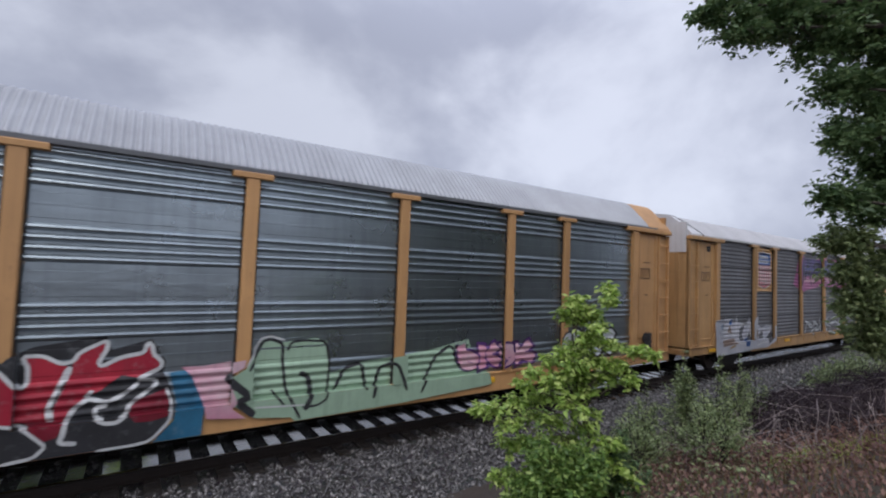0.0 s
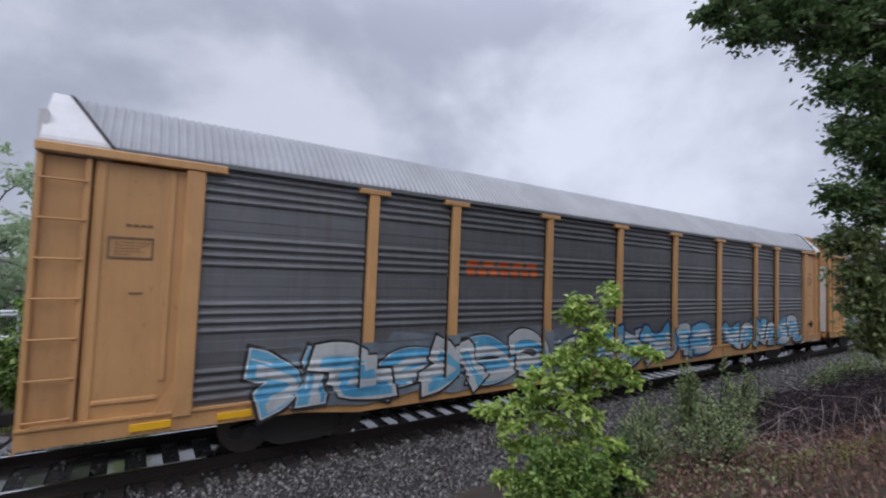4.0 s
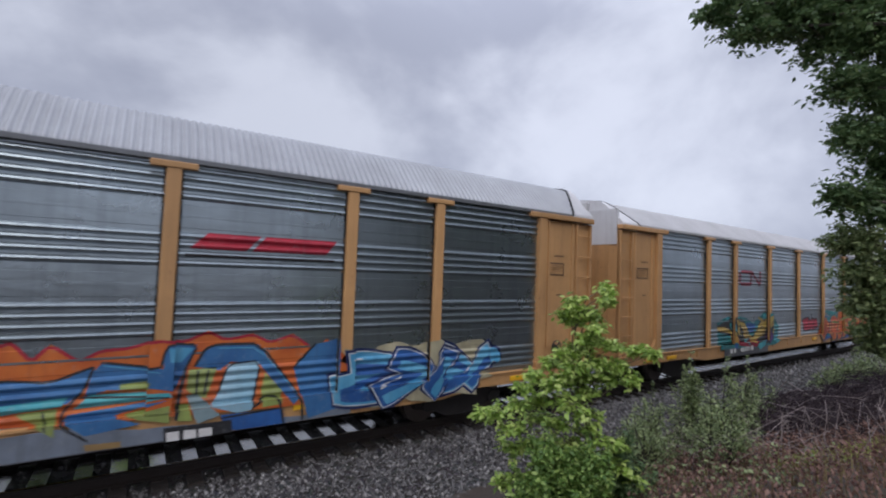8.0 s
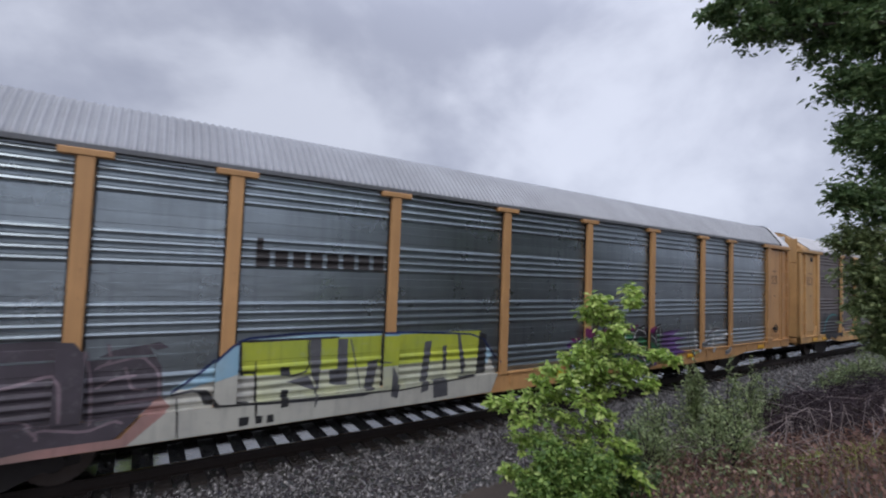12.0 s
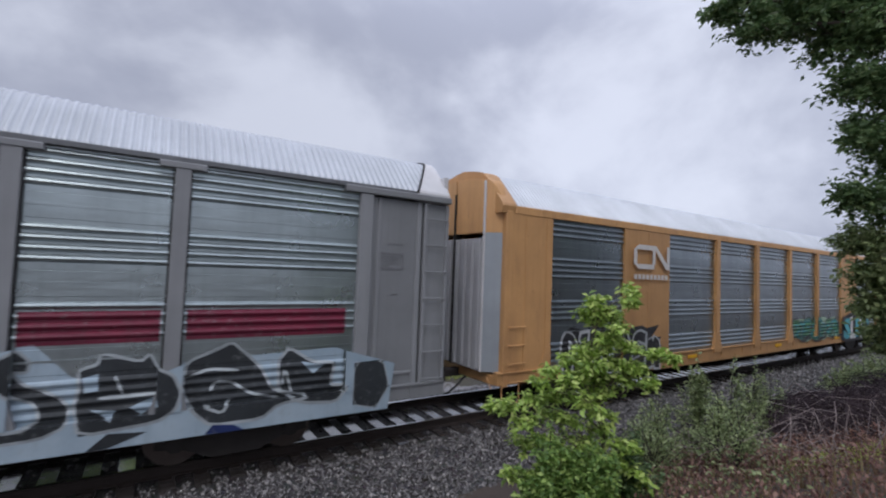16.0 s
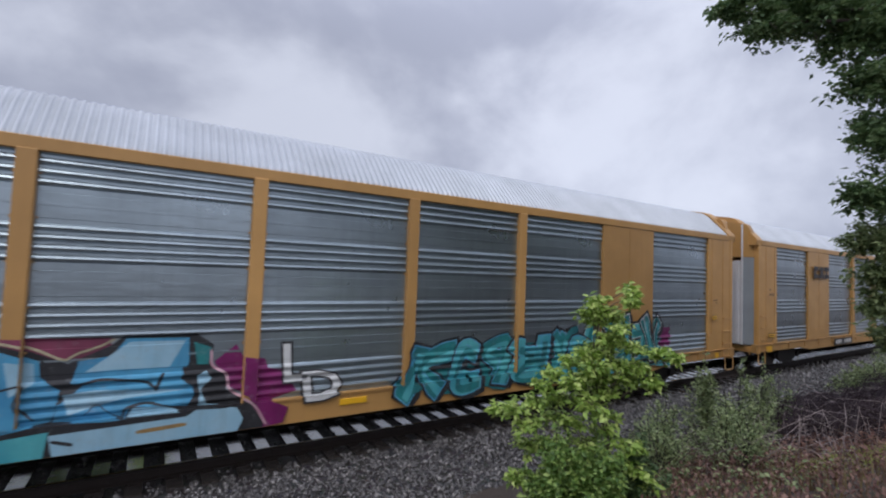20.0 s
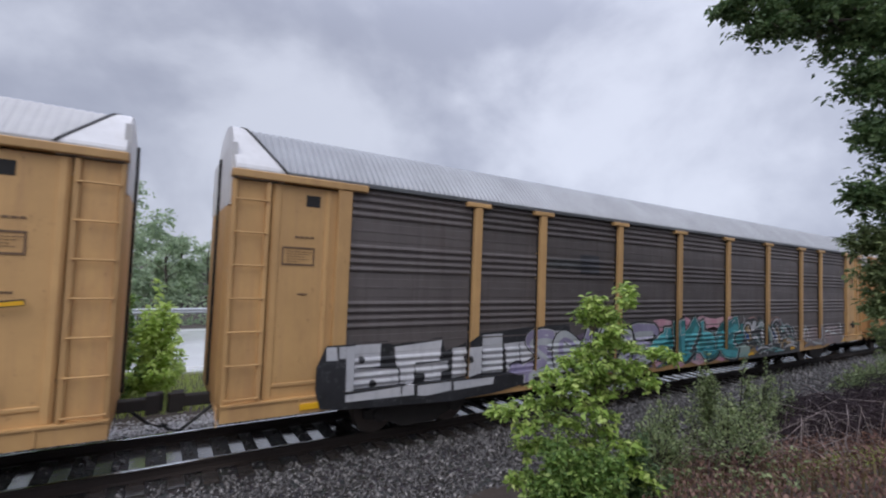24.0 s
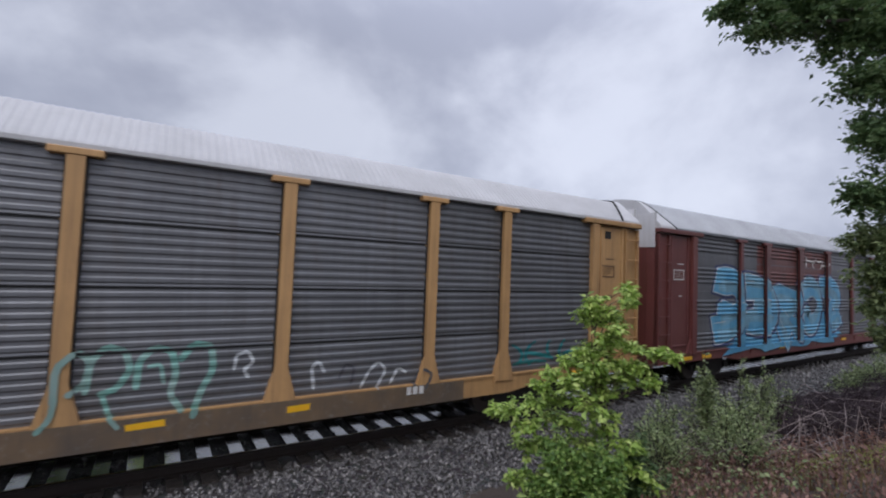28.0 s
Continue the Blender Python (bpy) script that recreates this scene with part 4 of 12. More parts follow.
def blob(p, x0, x1, z0, z1, mat, layer=0, seed=1, bumps=9):
    """A cloud of paint with a lumpy edge, as a fan."""
    rng = random.Random(seed)
    cx, cz, rx, rz = (x0 + x1) / 2, (z0 + z1) / 2, (x1 - x0) / 2, (z1 - z0) / 2
    ph = [rng.uniform(0, 6.28) for _ in range(3)]
    ring = []
    for i in range(48):
        a = 2 * math.pi * i / 48
        r = 0.9 + 0.10 * math.sin(bumps * a + ph[0]) + 0.06 * math.sin(2.3 * bumps * a + ph[1])
        c, s = math.cos(a), math.sin(a)
        sq = 1 / max(abs(c), abs(s)) ** 0.75
        ring.append((cx + rx * r * c * sq * 0.98, cz + rz * r * s * sq * 0.98))
    for a, b in zip(ring, ring[1:] + ring[:1]):
        p.add([(cx, cz), a, b], mat, layer)


def ribbon(p, pts, width, mat, layer, taper=0.3):
    """A brush stroke through three points."""
    a, b, c = (Vector(q) for q in pts)
    left, right = [], []
    for i in range(9):
        t = i / 8
        q = (1 - t) ** 2 * a + 2 * t * (1 - t) * b + t * t * c
        d = (2 * (1 - t) * (b - a) + 2 * t * (c - b)).normalized()
        n = Vector((-d.y, d.x))
        w = width * (taper + (1 - taper) * math.sin(math.pi * (0.15 + 0.8 * t))) / 2
        left.append(q + n * w)
        right.append(q - n * w)
    for i in range(8):
        p.add([tuple(left[i]), tuple(left[i + 1]), tuple(right[i + 1]), tuple(right[i])], mat, layer)


def wild(p, seed, x0, x1, z0, z1, fills, line, back=None, density=1.0, shine=None, pen=1.0):
    """An unreadable wild-style piece: thick outlined strokes and points crossing one another."""
    rng = random.Random(seed)
    if back:
        blob(p, x0, x1, z0 - 0.05, z1, back, 0, seed)
    n = max(4, int((x1 - x0) * 3.4 * density))
    for k in range(n):
        cx = x0 + (x1 - x0) * (k + 0.5) / n + rng.uniform(-0.15, 0.15)
        upright = rng.random() < 0.55
        h = (z1 - z0)
        if upright:
            pts = [(cx + rng.uniform(-0.15, 0.15), z0 + rng.uniform(0, 0.2) * h), (cx + rng.uniform(-0.5, 0.5), z0 + 0.5 * h), (cx + rng.uniform(-0.2, 0.3), z1 - rng.uniform(0, 0.2) * h)]
        else:
            z = z0 + rng.uniform(0.12, 0.88) * h
            pts = [(cx - rng.uniform(0.25, 0.6), z + rng.uniform(-0.2, 0.2) * h), (cx, z + rng.uniform(-0.35, 0.35) * h), (cx + rng.uniform(0.25, 0.6), z + rng.uniform(-0.15, 0.15) * h)]
        pts = [(min(max(a, x0), x1), min(max(b, z0), z1)) for a, b in pts]
        w = pen * rng.uniform(0.16, 0.30)
        f = fills[k % len(fills)]
        lay = 1 + 3 * (k % 3)
        ribbon(p, pts, w + 0.09 * pen, line, lay, 0.45)
        ribbon(p, pts, w, f, lay + 1, 0.38)
        if shine and rng.random() < 0.6:
            ribbon(p, [(a + 0.03, b + 0.03) for a, b in pts], 0.03, shine, lay + 2, 0.2)


SKELETON = {
    "A": [[(0.02, 0), (0.42, 1), (0.6, 0.98), (0.98, 0)], [(0.22, 0.34), (0.8, 0.36)]],
    "E": [[(0.98, 0.94), (0.12, 0.9), (0.08, 0.06), (0.98, 0.06)], [(0.1, 0.5), (0.82, 0.54)]],
    "S": [[(0.96, 0.86), (0.5, 1.0), (0.1, 0.76), (0.35, 0.52), (0.86, 0.42), (0.88, 0.1), (0.04, 0.02)]],
    "K": [[(0.1, 0), (0.14, 1)], [(0.96, 1), (0.24, 0.48), (0.98, 0.0)]],
    "R": [[(0.1, 0), (0.08, 0.96), (0.78, 0.98), (0.9, 0.7), (0.5, 0.48), (0.16, 0.46)], [(0.42, 0.48), (0.98, 0.0)]],
}
SKELETON.update({
    "O": [[(0.3, 0.02), (0.04, 0.3), (0.1, 0.78), (0.5, 1.0), (0.9, 0.76), (0.96, 0.3), (0.66, 0.02), (0.3, 0.02)]],
    "N": [[(0.06, 0), (0.1, 1), (0.86, 0.04), (0.94, 1)]],
    "M": [[(0.03, 0), (0.16, 1), (0.5, 0.3), (0.82, 1), (0.97, 0)]],
    "V": [[(0.02, 0.92), (0.44, 0.02), (0.6, 0.04), (0.98, 1)]],
    "I": [[(0.5, 0), (0.5, 1)], [(0.2, 0.98), (0.8, 0.98)], [(0.2, 0.02), (0.8, 0.02)]],
    "P": [[(0.14, 0), (0.1, 0.95), (0.75, 0.98), (0.92, 0.7), (0.6, 0.46), (0.16, 0.44)]],
    "L": [[(0.16, 1), (0.1, 0.05), (0.95, 0.05)]],
    "Z": [[(0.04, 0.94), (0.92, 0.96), (0.1, 0.08), (0.98, 0.04)], [(0.3, 0.5), (0.75, 0.52)]],
    "C": [[(0.94, 0.84), (0.5, 1.0), (0.08, 0.66), (0.1, 0.2), (0.5, 0.02), (0.96, 0.16)]],
})


def stroke(p, pts, width, mat, layer, grow=0.0):
    """A fat chisel stroke with mitred bends and slanted ends."""
    q = [Vector(a) for a in pts]
    if (q[0] - q[-1]).length > 0.05:
        d0, d1 = (q[0] - q[1]).normalized(), (q[-1] - q[-2]).normalized()
        q[0], q[-1] = q[0] + d0 * (width * 0.35 + grow), q[-1] + d1 * (width * 0.35 + grow)
    left, right = [], []
    for i in range(len(q)):
        d = (q[min(i + 1, len(q) - 1)] - q[max(i - 1, 0)]).normalized()
        n = Vector((-d.y, d.x))
        k = 1.0
        if 0 < i < len(q) - 1:
            c = abs(n.dot((Vector((-(q[i + 1] - q[i]).y, (q[i + 1] - q[i]).x))).normalized()))
            k = min(1.3, 1 / max(c, 0.3))
        elif (q[0] - q[-1]).length > 0.05:
            n = (n + d * (0.25 if i else -0.2)).normalized()
        u = i / (len(q) - 1)
        k *= 0.86 + 0.26 * math.sin(2.6 * math.pi * u + 1.0)
        left.append(q[i] + n * width * 0.5 * k)
        right.append(q[i] - n * width * 0.5 * k)
    for i in range(len(q) - 1):
        p.add([tuple(left[i]), tuple(right[i]), tuple(right[i + 1]), tuple(left[i + 1])], mat, layer + 0.02 * i)


def rounded(pts):
    """One round of corner cutting, with the ends kept."""
    out = [pts[0]]
    for a, b in zip(pts, pts[1:]):
        out.append((0.72 * a[0] + 0.28 * b[0], 0.72 * a[1] + 0.28 * b[1]))
        out.append((0.28 * a[0] + 0.72 * b[0], 0.28 * a[1] + 0.72 * b[1]))
    return out + [pts[-1]]


def piece(p, text, seed, x0, x1, z0, z1, fills, line, halo=None, cut=None, shine=None, pointy=0.22, fat=1.0, tangle=0.0):
    """Fat interlocking outlined letterforms: shadow, halo, outline, two fillings and highlights."""
    rng = random.Random(seed)
    n = len(text)
    step = (x1 - x0) / n
    z0 = z0 - 0.08 if z0 < 0.9 else z0
    h = z1 - z0
    w = fat * min(0.33 * h, 0.36 * step)
    rim = 0.040 + 0.02 * h
    if halo:
        blob(p, x0 - 0.2, x1 + 0.2, z0 - 0.06, z1 + 0.06, halo, 0, seed, 5 + 2 * n)
    for k, ch in enumerate(text):
        wide = step * rng.uniform(0.92, 1.12) * (1 + 0.3 * tangle)
        cx = x0 + step * k + (step - wide) / 2
        low, top = z0 + w / 2 + rng.uniform(0, 0.12) * h, z1 - w / 2 - rng.uniform(0, 0.14) * h
        lean = rng.uniform(-0.25, 0.3) * wide * (0.4 + 2 * pointy)
        legs = []
        mirror, upside = tangle > 0 and rng.random() < 0.6, tangle > 0 and rng.random() < 0.4
        for line_ in SKELETON[ch]:
            shake = (0.5 + 2 * pointy) * (1 + tangle)
            legs.append([(cx + w / 2 + (wide - w) * ((1 - u if mirror else u) + rng.uniform(-0.08, 0.08) * shake) + lean * (v - 0.5), low + (top - low) * min(1.0, max(0.0, (1 - v if upside else v) + rng.uniform(-0.05, 0.06) * shake))) for u, v in line_])
        legs = [rounded(rounded(leg)) for leg in legs]
        lay = 1 + 3 * (k % 2)
        f1, f2 = fills[k % len(fills)], fills[(k + 1) % len(fills)]
        for leg in legs:
            if cut:
                stroke(p, [(u + 0.10, v - 0.07) for u, v in leg], w + rim, line, lay - 0.6)
            stroke(p, leg, w + 2 * rim, line, lay, 0.6 * rim)
            if shine:
                stroke(p, leg, w + 0.55 * rim, shine, lay + 0.55, 0.2 * rim)
            stroke(p, leg, w, f1, lay + 1)
            if len(fills) > 1:
                stroke(p, [(u + 0.1 * w, v - 0.22 * w) for u, v in leg], w * 0.42, f2, lay + 1.5)
            if shine:
                stroke(p, [(u - 0.2 * w, v + 0.26 * w) for u, v in leg[:4]], 0.032, shine, lay + 2)
        if pointy > 0.28:
            q = rng.choice(legs)[-1]
            tip = (q[0] + rng.choice((-1, 1)) * rng.uniform(0.3, 0.55), q[1] + rng.uniform(-0.25, 0.3))
            ribbon(p, [tip, ((q[0] + tip[0]) / 2, q[1] + 0.15), q], w * 0.8 + rim, line, lay + 0.4, 0.1)
            ribbon(p, [tip, ((q[0] + tip[0]) / 2, q[1] + 0.15), q], w * 0.8 - rim, f1, lay + 1.4, 0.05)


def chunky(p, seed, x0, x1, z0, z1, n, fills, line, halo=None, cut=None, shine=None, pointy=0.22):
    """A piece that cannot be read: letterforms in no order."""
    rng = random.Random(100 + seed)
    text = "".join(rng.choice("AESKRZCPSK") for _ in range(n))
    piece(p, text, seed, x0, x1, z0, z1, fills, line, halo, cut, shine, pointy, 1.12, 1.0)


def fill(p, pts, mat, layer):
    """A flat painted area with straight edges."""
    for tri in tessellate_polygon([[Vector((x, z, 0)) for x, z in pts]]):
        p.add([pts[k] for k in tri], mat, layer)


def eased(pts):
    """Corners cut once and only a little, with the ends kept."""
    out = [pts[0]]
    for a, b in zip(pts, pts[1:]):
        out += [(0.84 * a[0] + 0.16 * b[0], 0.84 * a[1] + 0.16 * b[1]), (0.16 * a[0] + 0.84 * b[0], 0.16 * a[1] + 0.84 * b[1])]
    return out + [pts[-1]]


def pen(p, pts, width, mat, layer):
    """One long line of even width with softened bends and tapered ends."""
    q = [Vector(a) for a in eased(pts)]
    left, right = [], []
    for k, a in enumerate(q):
        d = (q[min(k + 1, len(q) - 1)] - q[max(k - 1, 0)]).normalized()
        w = width * (0.5 if 0 < k < len(q) - 1 else 0.3)
        n = Vector((-d.y, d.x)) * w
        left.append(tuple(a + n))
        right.append(tuple(a - n))
    for k in range(len(q) - 1):
        p.add([left[k], right[k], right[k + 1], left[k + 1]], mat, layer + 0.01 * (k % 5))


def shape(p, pts, mat, line, width, layer):
    """A painted area with an outline round it."""
    fill(p, pts, mat, layer)
    pen(p, pts + pts[:2], width, line, layer + 0.5)


def rect(p, x0, x1, z0, z1, mat, layer=1, slant=0.0):
    n = max(1, int((x1 - x0) / 0.5))
    for i in range(n):
        a, b = x0 + (x1 - x0) * i / n, x0 + (x1 - x0) * (i + 1) / n
        p.add([(a, z0), (b, z0), (b + slant, z1), (a + slant, z1)], mat, layer)


def bars(p, x0, x1, z0, z1, mat, count, layer=1):
    """Plain bars in place of letters or figures."""
    step = (x1 - x0) / count
    for i in range(count):
        rect(p, x0 + step * i, x0 + step * (i + 0.72), z0, z1, mat, layer)


BLACK, CHROME, SNOW = spray((0.02, 0.02, 0.022), (0.03, 0.03, 0.035)), spray((0.5, 0.52, 0.53), (0.42, 0.44, 0.46)), spray((0.66, 0.66, 0.65), (0.52, 0.53, 0.53))
RED, CRIMSON, MAGENTA, PINK = spray((0.42, 0.02, 0.04), (0.30, 0.01, 0.03)), spray((0.26, 0.01, 0.03)), spray((0.24, 0.015, 0.14)), spray((0.55, 0.24, 0.32), (0.62, 0.42, 0.46))
ORANGE, CREAM, LEMON, LIME = spray((0.58, 0.15, 0.03), (0.46, 0.09, 0.02)), spray((0.52, 0.46, 0.30)), spray((0.56, 0.48, 0.06), (0.50, 0.50, 0.22)), spray((0.20, 0.38, 0.05), (0.10, 0.26, 0.05))
GREEN, MINT, TEAL, AQUA = spray((0.03, 0.16, 0.06)), spray((0.36, 0.50, 0.36), (0.30, 0.42, 0.30)), spray((0.02, 0.22, 0.22), (0.02, 0.13, 0.15)), spray((0.10, 0.42, 0.44), (0.05, 0.30, 0.36))
SKY, BLUE, NAVY, VIOLET = spray((0.14, 0.40, 0.58), (0.06, 0.27, 0.46)), spray((0.03, 0.12, 0.36), (0.02, 0.07, 0.22)), spray((0.015, 0.03, 0.12)), spray((0.12, 0.05, 0.20), (0.06, 0.02, 0.10))
TEAL_SKY = spray((0.10, 0.32, 0.40), (0.05, 0.20, 0.30))
SEA, OCHRE = spray((0.13, 0.29, 0.28), (0.30, 0.37, 0.34)), spray((0.36, 0.23, 0.08), (0.22, 0.14, 0.07))
LIME_YELLOW = spray((0.44, 0.48, 0.05), (0.36, 0.42, 0.06))
PALE = spray((0.60, 0.59, 0.61), (0.50, 0.50, 0.53))
DUSK = spray((0.07, 0.07, 0.08), (0.11, 0.11, 0.12))
LAVENDER, BROWN, ROSE = spray((0.36, 0.32, 0.46), (0.26, 0.23, 0.35)), spray((0.20, 0.13, 0.10), (0.26, 0.20, 0.17)), spray((0.40, 0.22, 0.20), (0.28, 0.18, 0.16))


def outlined(fill, line=None, wide=0.075, thin=0.015, back=None, far=0.15):
    """Letter layers: a halo, an outline and a filling."""
    layers = [(wide, line or BLACK, 2), (thin, fill, 4)]
    return ([(far, back, 1)] if back else []) + layers


def shield(p, x0, x1, z0, z1):
    """A railway shield: blue chief over red and white stripes, with plain bars for the words."""
    cx, w, h = (x0 + x1) / 2, x1 - x0, z1 - z0

    def edge(s):
        half = [(0.0, -0.04), (0.30, 0.03), (0.47, 0.12), (0.52, 0.30), (0.49, 0.48), (0.42, 0.62), (0.46, 0.80), (0.40, 0.96), (0.20, 0.93), (0.0, 1.0)]
        return [(cx + a * w * s, z0 + h * (0.5 + (b - 0.5) * s)) for a, b in half], [(cx - a * w * s, z0 + h * (0.5 + (b - 0.5) * s)) for a, b in half]
    for s, mat, layer in ((1.06, SNOW, 1), (1.0, RED, 2)):
        r, l = edge(s)
        for i in range(len(r) - 1):
            p.add([l[i], r[i], r[i + 1], l[i + 1]], mat, layer)
    r, l = edge(1.0)
    for i in range(5, len(r) - 1):
        p.add([l[i], r[i], r[i + 1], l[i + 1]], BLUE, 3)
    for i in range(6):
        a = x0 + w * (0.09 + 0.155 * i)
        d = abs(a + 0.04 * w - cx) / w
        rect(p, a, a + 0.075 * w, z0 + h * (0.04 + 0.32 * d * d), z0 + h * 0.62, SNOW, 4)
    bars(p, cx - 0.30 * w, cx + 0.30 * w, z0 + 0.80 * h, z0 + 0.89 * h, SNOW, 5, 4)
    bars(p, cx - 0.34 * w, cx + 0.34 * w, z0 + 0.67 * h, z0 + 0.76 * h, SNOW, 7, 4)


def looped_logo(p, x0, x1, z0, z1, mat):
    """Two linked round-cornered strokes, as plain shapes."""
    w, h, t = x1 - x0, z1 - z0, 0.2 * (z1 - z0)
    m = x0 + 0.5 * w
    rect(p, x0 + 0.12 * w, m, z1 - t, z1, mat, 2)
    rect(p, x0 + 0.12 * w, m + 0.05 * w, z0, z0 + t, mat, 2)
    rect(p, x0, x0 + t, z0 + 0.2 * h, z1 - 0.2 * h, mat, 2)
    p.add([(x0, z1 - 0.2 * h), (x0 + t, z1 - 0.2 * h), (x0 + 0.12 * w, z1 - t), (x0 + 0.12 * w, z1)], mat, 2)
    p.add([(x0, z0 + 0.2 * h), (x0 + 0.12 * w, z0), (x0 + 0.12 * w, z0 + t), (x0 + t, z0 + 0.2 * h)], mat, 2)
    rect(p, m, m + t, z0 + t, z1, mat, 2.2)
    p.add([(m, z1), (m + t * 1.3, z1), (x1, z0 + t * 0.3), (x1 - t * 1.3, z0)], mat, 3)
    rect(p, x1 - t, x1, z0, z1, mat, 2)


def block_logo(p, x0, x1, z0, z1, mat):
    """Three heavy slabs side by side, each with a notch."""
    w, h = (x1 - x0) / 3.2, z1 - z0
    for k in range(3):
        a = x0 + k * 1.1 * w
        rect(p, a, a + w, z1 - 0.34 * h, z1, mat, 2)
        rect(p, a, a + w, z0, z0 + 0.34 * h, mat, 2)
        rect(p, a + (0.0, 0.25, 0.35)[k] * w, a + (0.45, 0.75, 0.65)[k] * w, z0 + 0.3 * h, z1 - 0.3 * h, mat, 3)


CARS = []


def loose_strap(car):
    bm = bmesh.new()
    tube(bm, [(LENGTH + 0.05, -1.1, 0.8), (LENGTH + 0.2, -1.25, 0.55), (LENGTH + 0.12, -1.3, 0.32), (LENGTH + 0.3, -1.28, 0.2), (LENGTH + 0.16, -1.22, 0.12)], [0.02] * 5, 5)
    part("loose_strap", bm, plain("faded_orange_webbing", (0.45, 0.25, 0.14), 0.8), car, "frayed orange strap hanging from the end")



def painted_car(number, frame_mat, panel_mat, roof_mat, end_mat, label, jobs=(), **kw):
    car = car_carrier(number, frame_mat, panel_mat, roof_mat, end_mat, label, **kw)
    for text, job in jobs:
        p = Paint(kw.get("style", "A"), kw.get("profile", "new"))
        job(p)
        for group in [p.faces] if "bars" in text else p.clusters():
            p.faces = group
            ob = p.finish(car, text)
            if "lettering" in text or "letters" in text or "logo" in text or "stripe" in text or "sign" in text or "shield" in text:
                ob.name = "lettering" if "letter" in text else "emblem"
            if "bars" in text:
                tagged(ob, kind="stuff")
    CARS.append(car)
    return car


def seq(*calls):
    def job(p):
        for fn, *args in calls:
            fn(p, *args)
    return job


def T(text, x0, x1, z0, z1, layers, seed=1, wave=0.06, overlap=0.12):
    return (lettering, text, x0, x1, z0, z1, layers, seed, wave, overlap)


def W(text, seed, x0, x1, z0, z1, fills, line=None, halo=None, cut=None, shine=None, pointy=0.15, fat=1.0):
    return (piece, text, seed, x0, x1, z0, z1, fills, line or BLACK, halo, cut, shine, pointy, fat)


def K(seed, x0, x1, z0, z1, n, fills, line=None, halo=None, cut=None, shine=None, pointy=0.22):
    return (chunky, seed, x0, x1, z0, z1, n, fills, line or BLACK, halo, cut, shine, pointy)


def crimson_bay(k):
    a, b = A_BAYS[k], A_BAYS[k + 1]
    paint = spray((0.165, 0.012, 0.036), (0.12, 0.010, 0.03))
    return ("crimson stripe across one bay", lambda p: rect(p, a + 0.17, b - 0.17, 2.13, 2.59, paint, 0))


CRIMSON_BAYS = [crimson_bay(k) for k in range(9)]


def sign_board(p):
    rect(p, A_BAYS[2] + 0.17, A_BAYS[3] - 0.17, 4.02, 4.80, RED_SIGN, 1)
    for i in range(4):
        ribbon(p, [(7.05, 4.30 + 0.1 * i), (7.25, 4.36 + 0.1 * i), (7.5, 4.28 + 0.1 * i)], 0.07, STENCIL_LIGHT, 2)
    bars(p, 7.65, 9.15, 4.33, 4.56, STENCIL_LIGHT, 8, 2)
    bars(p, 8.0, 8.9, 4.16, 4.22, STENCIL_LIGHT, 9, 2)


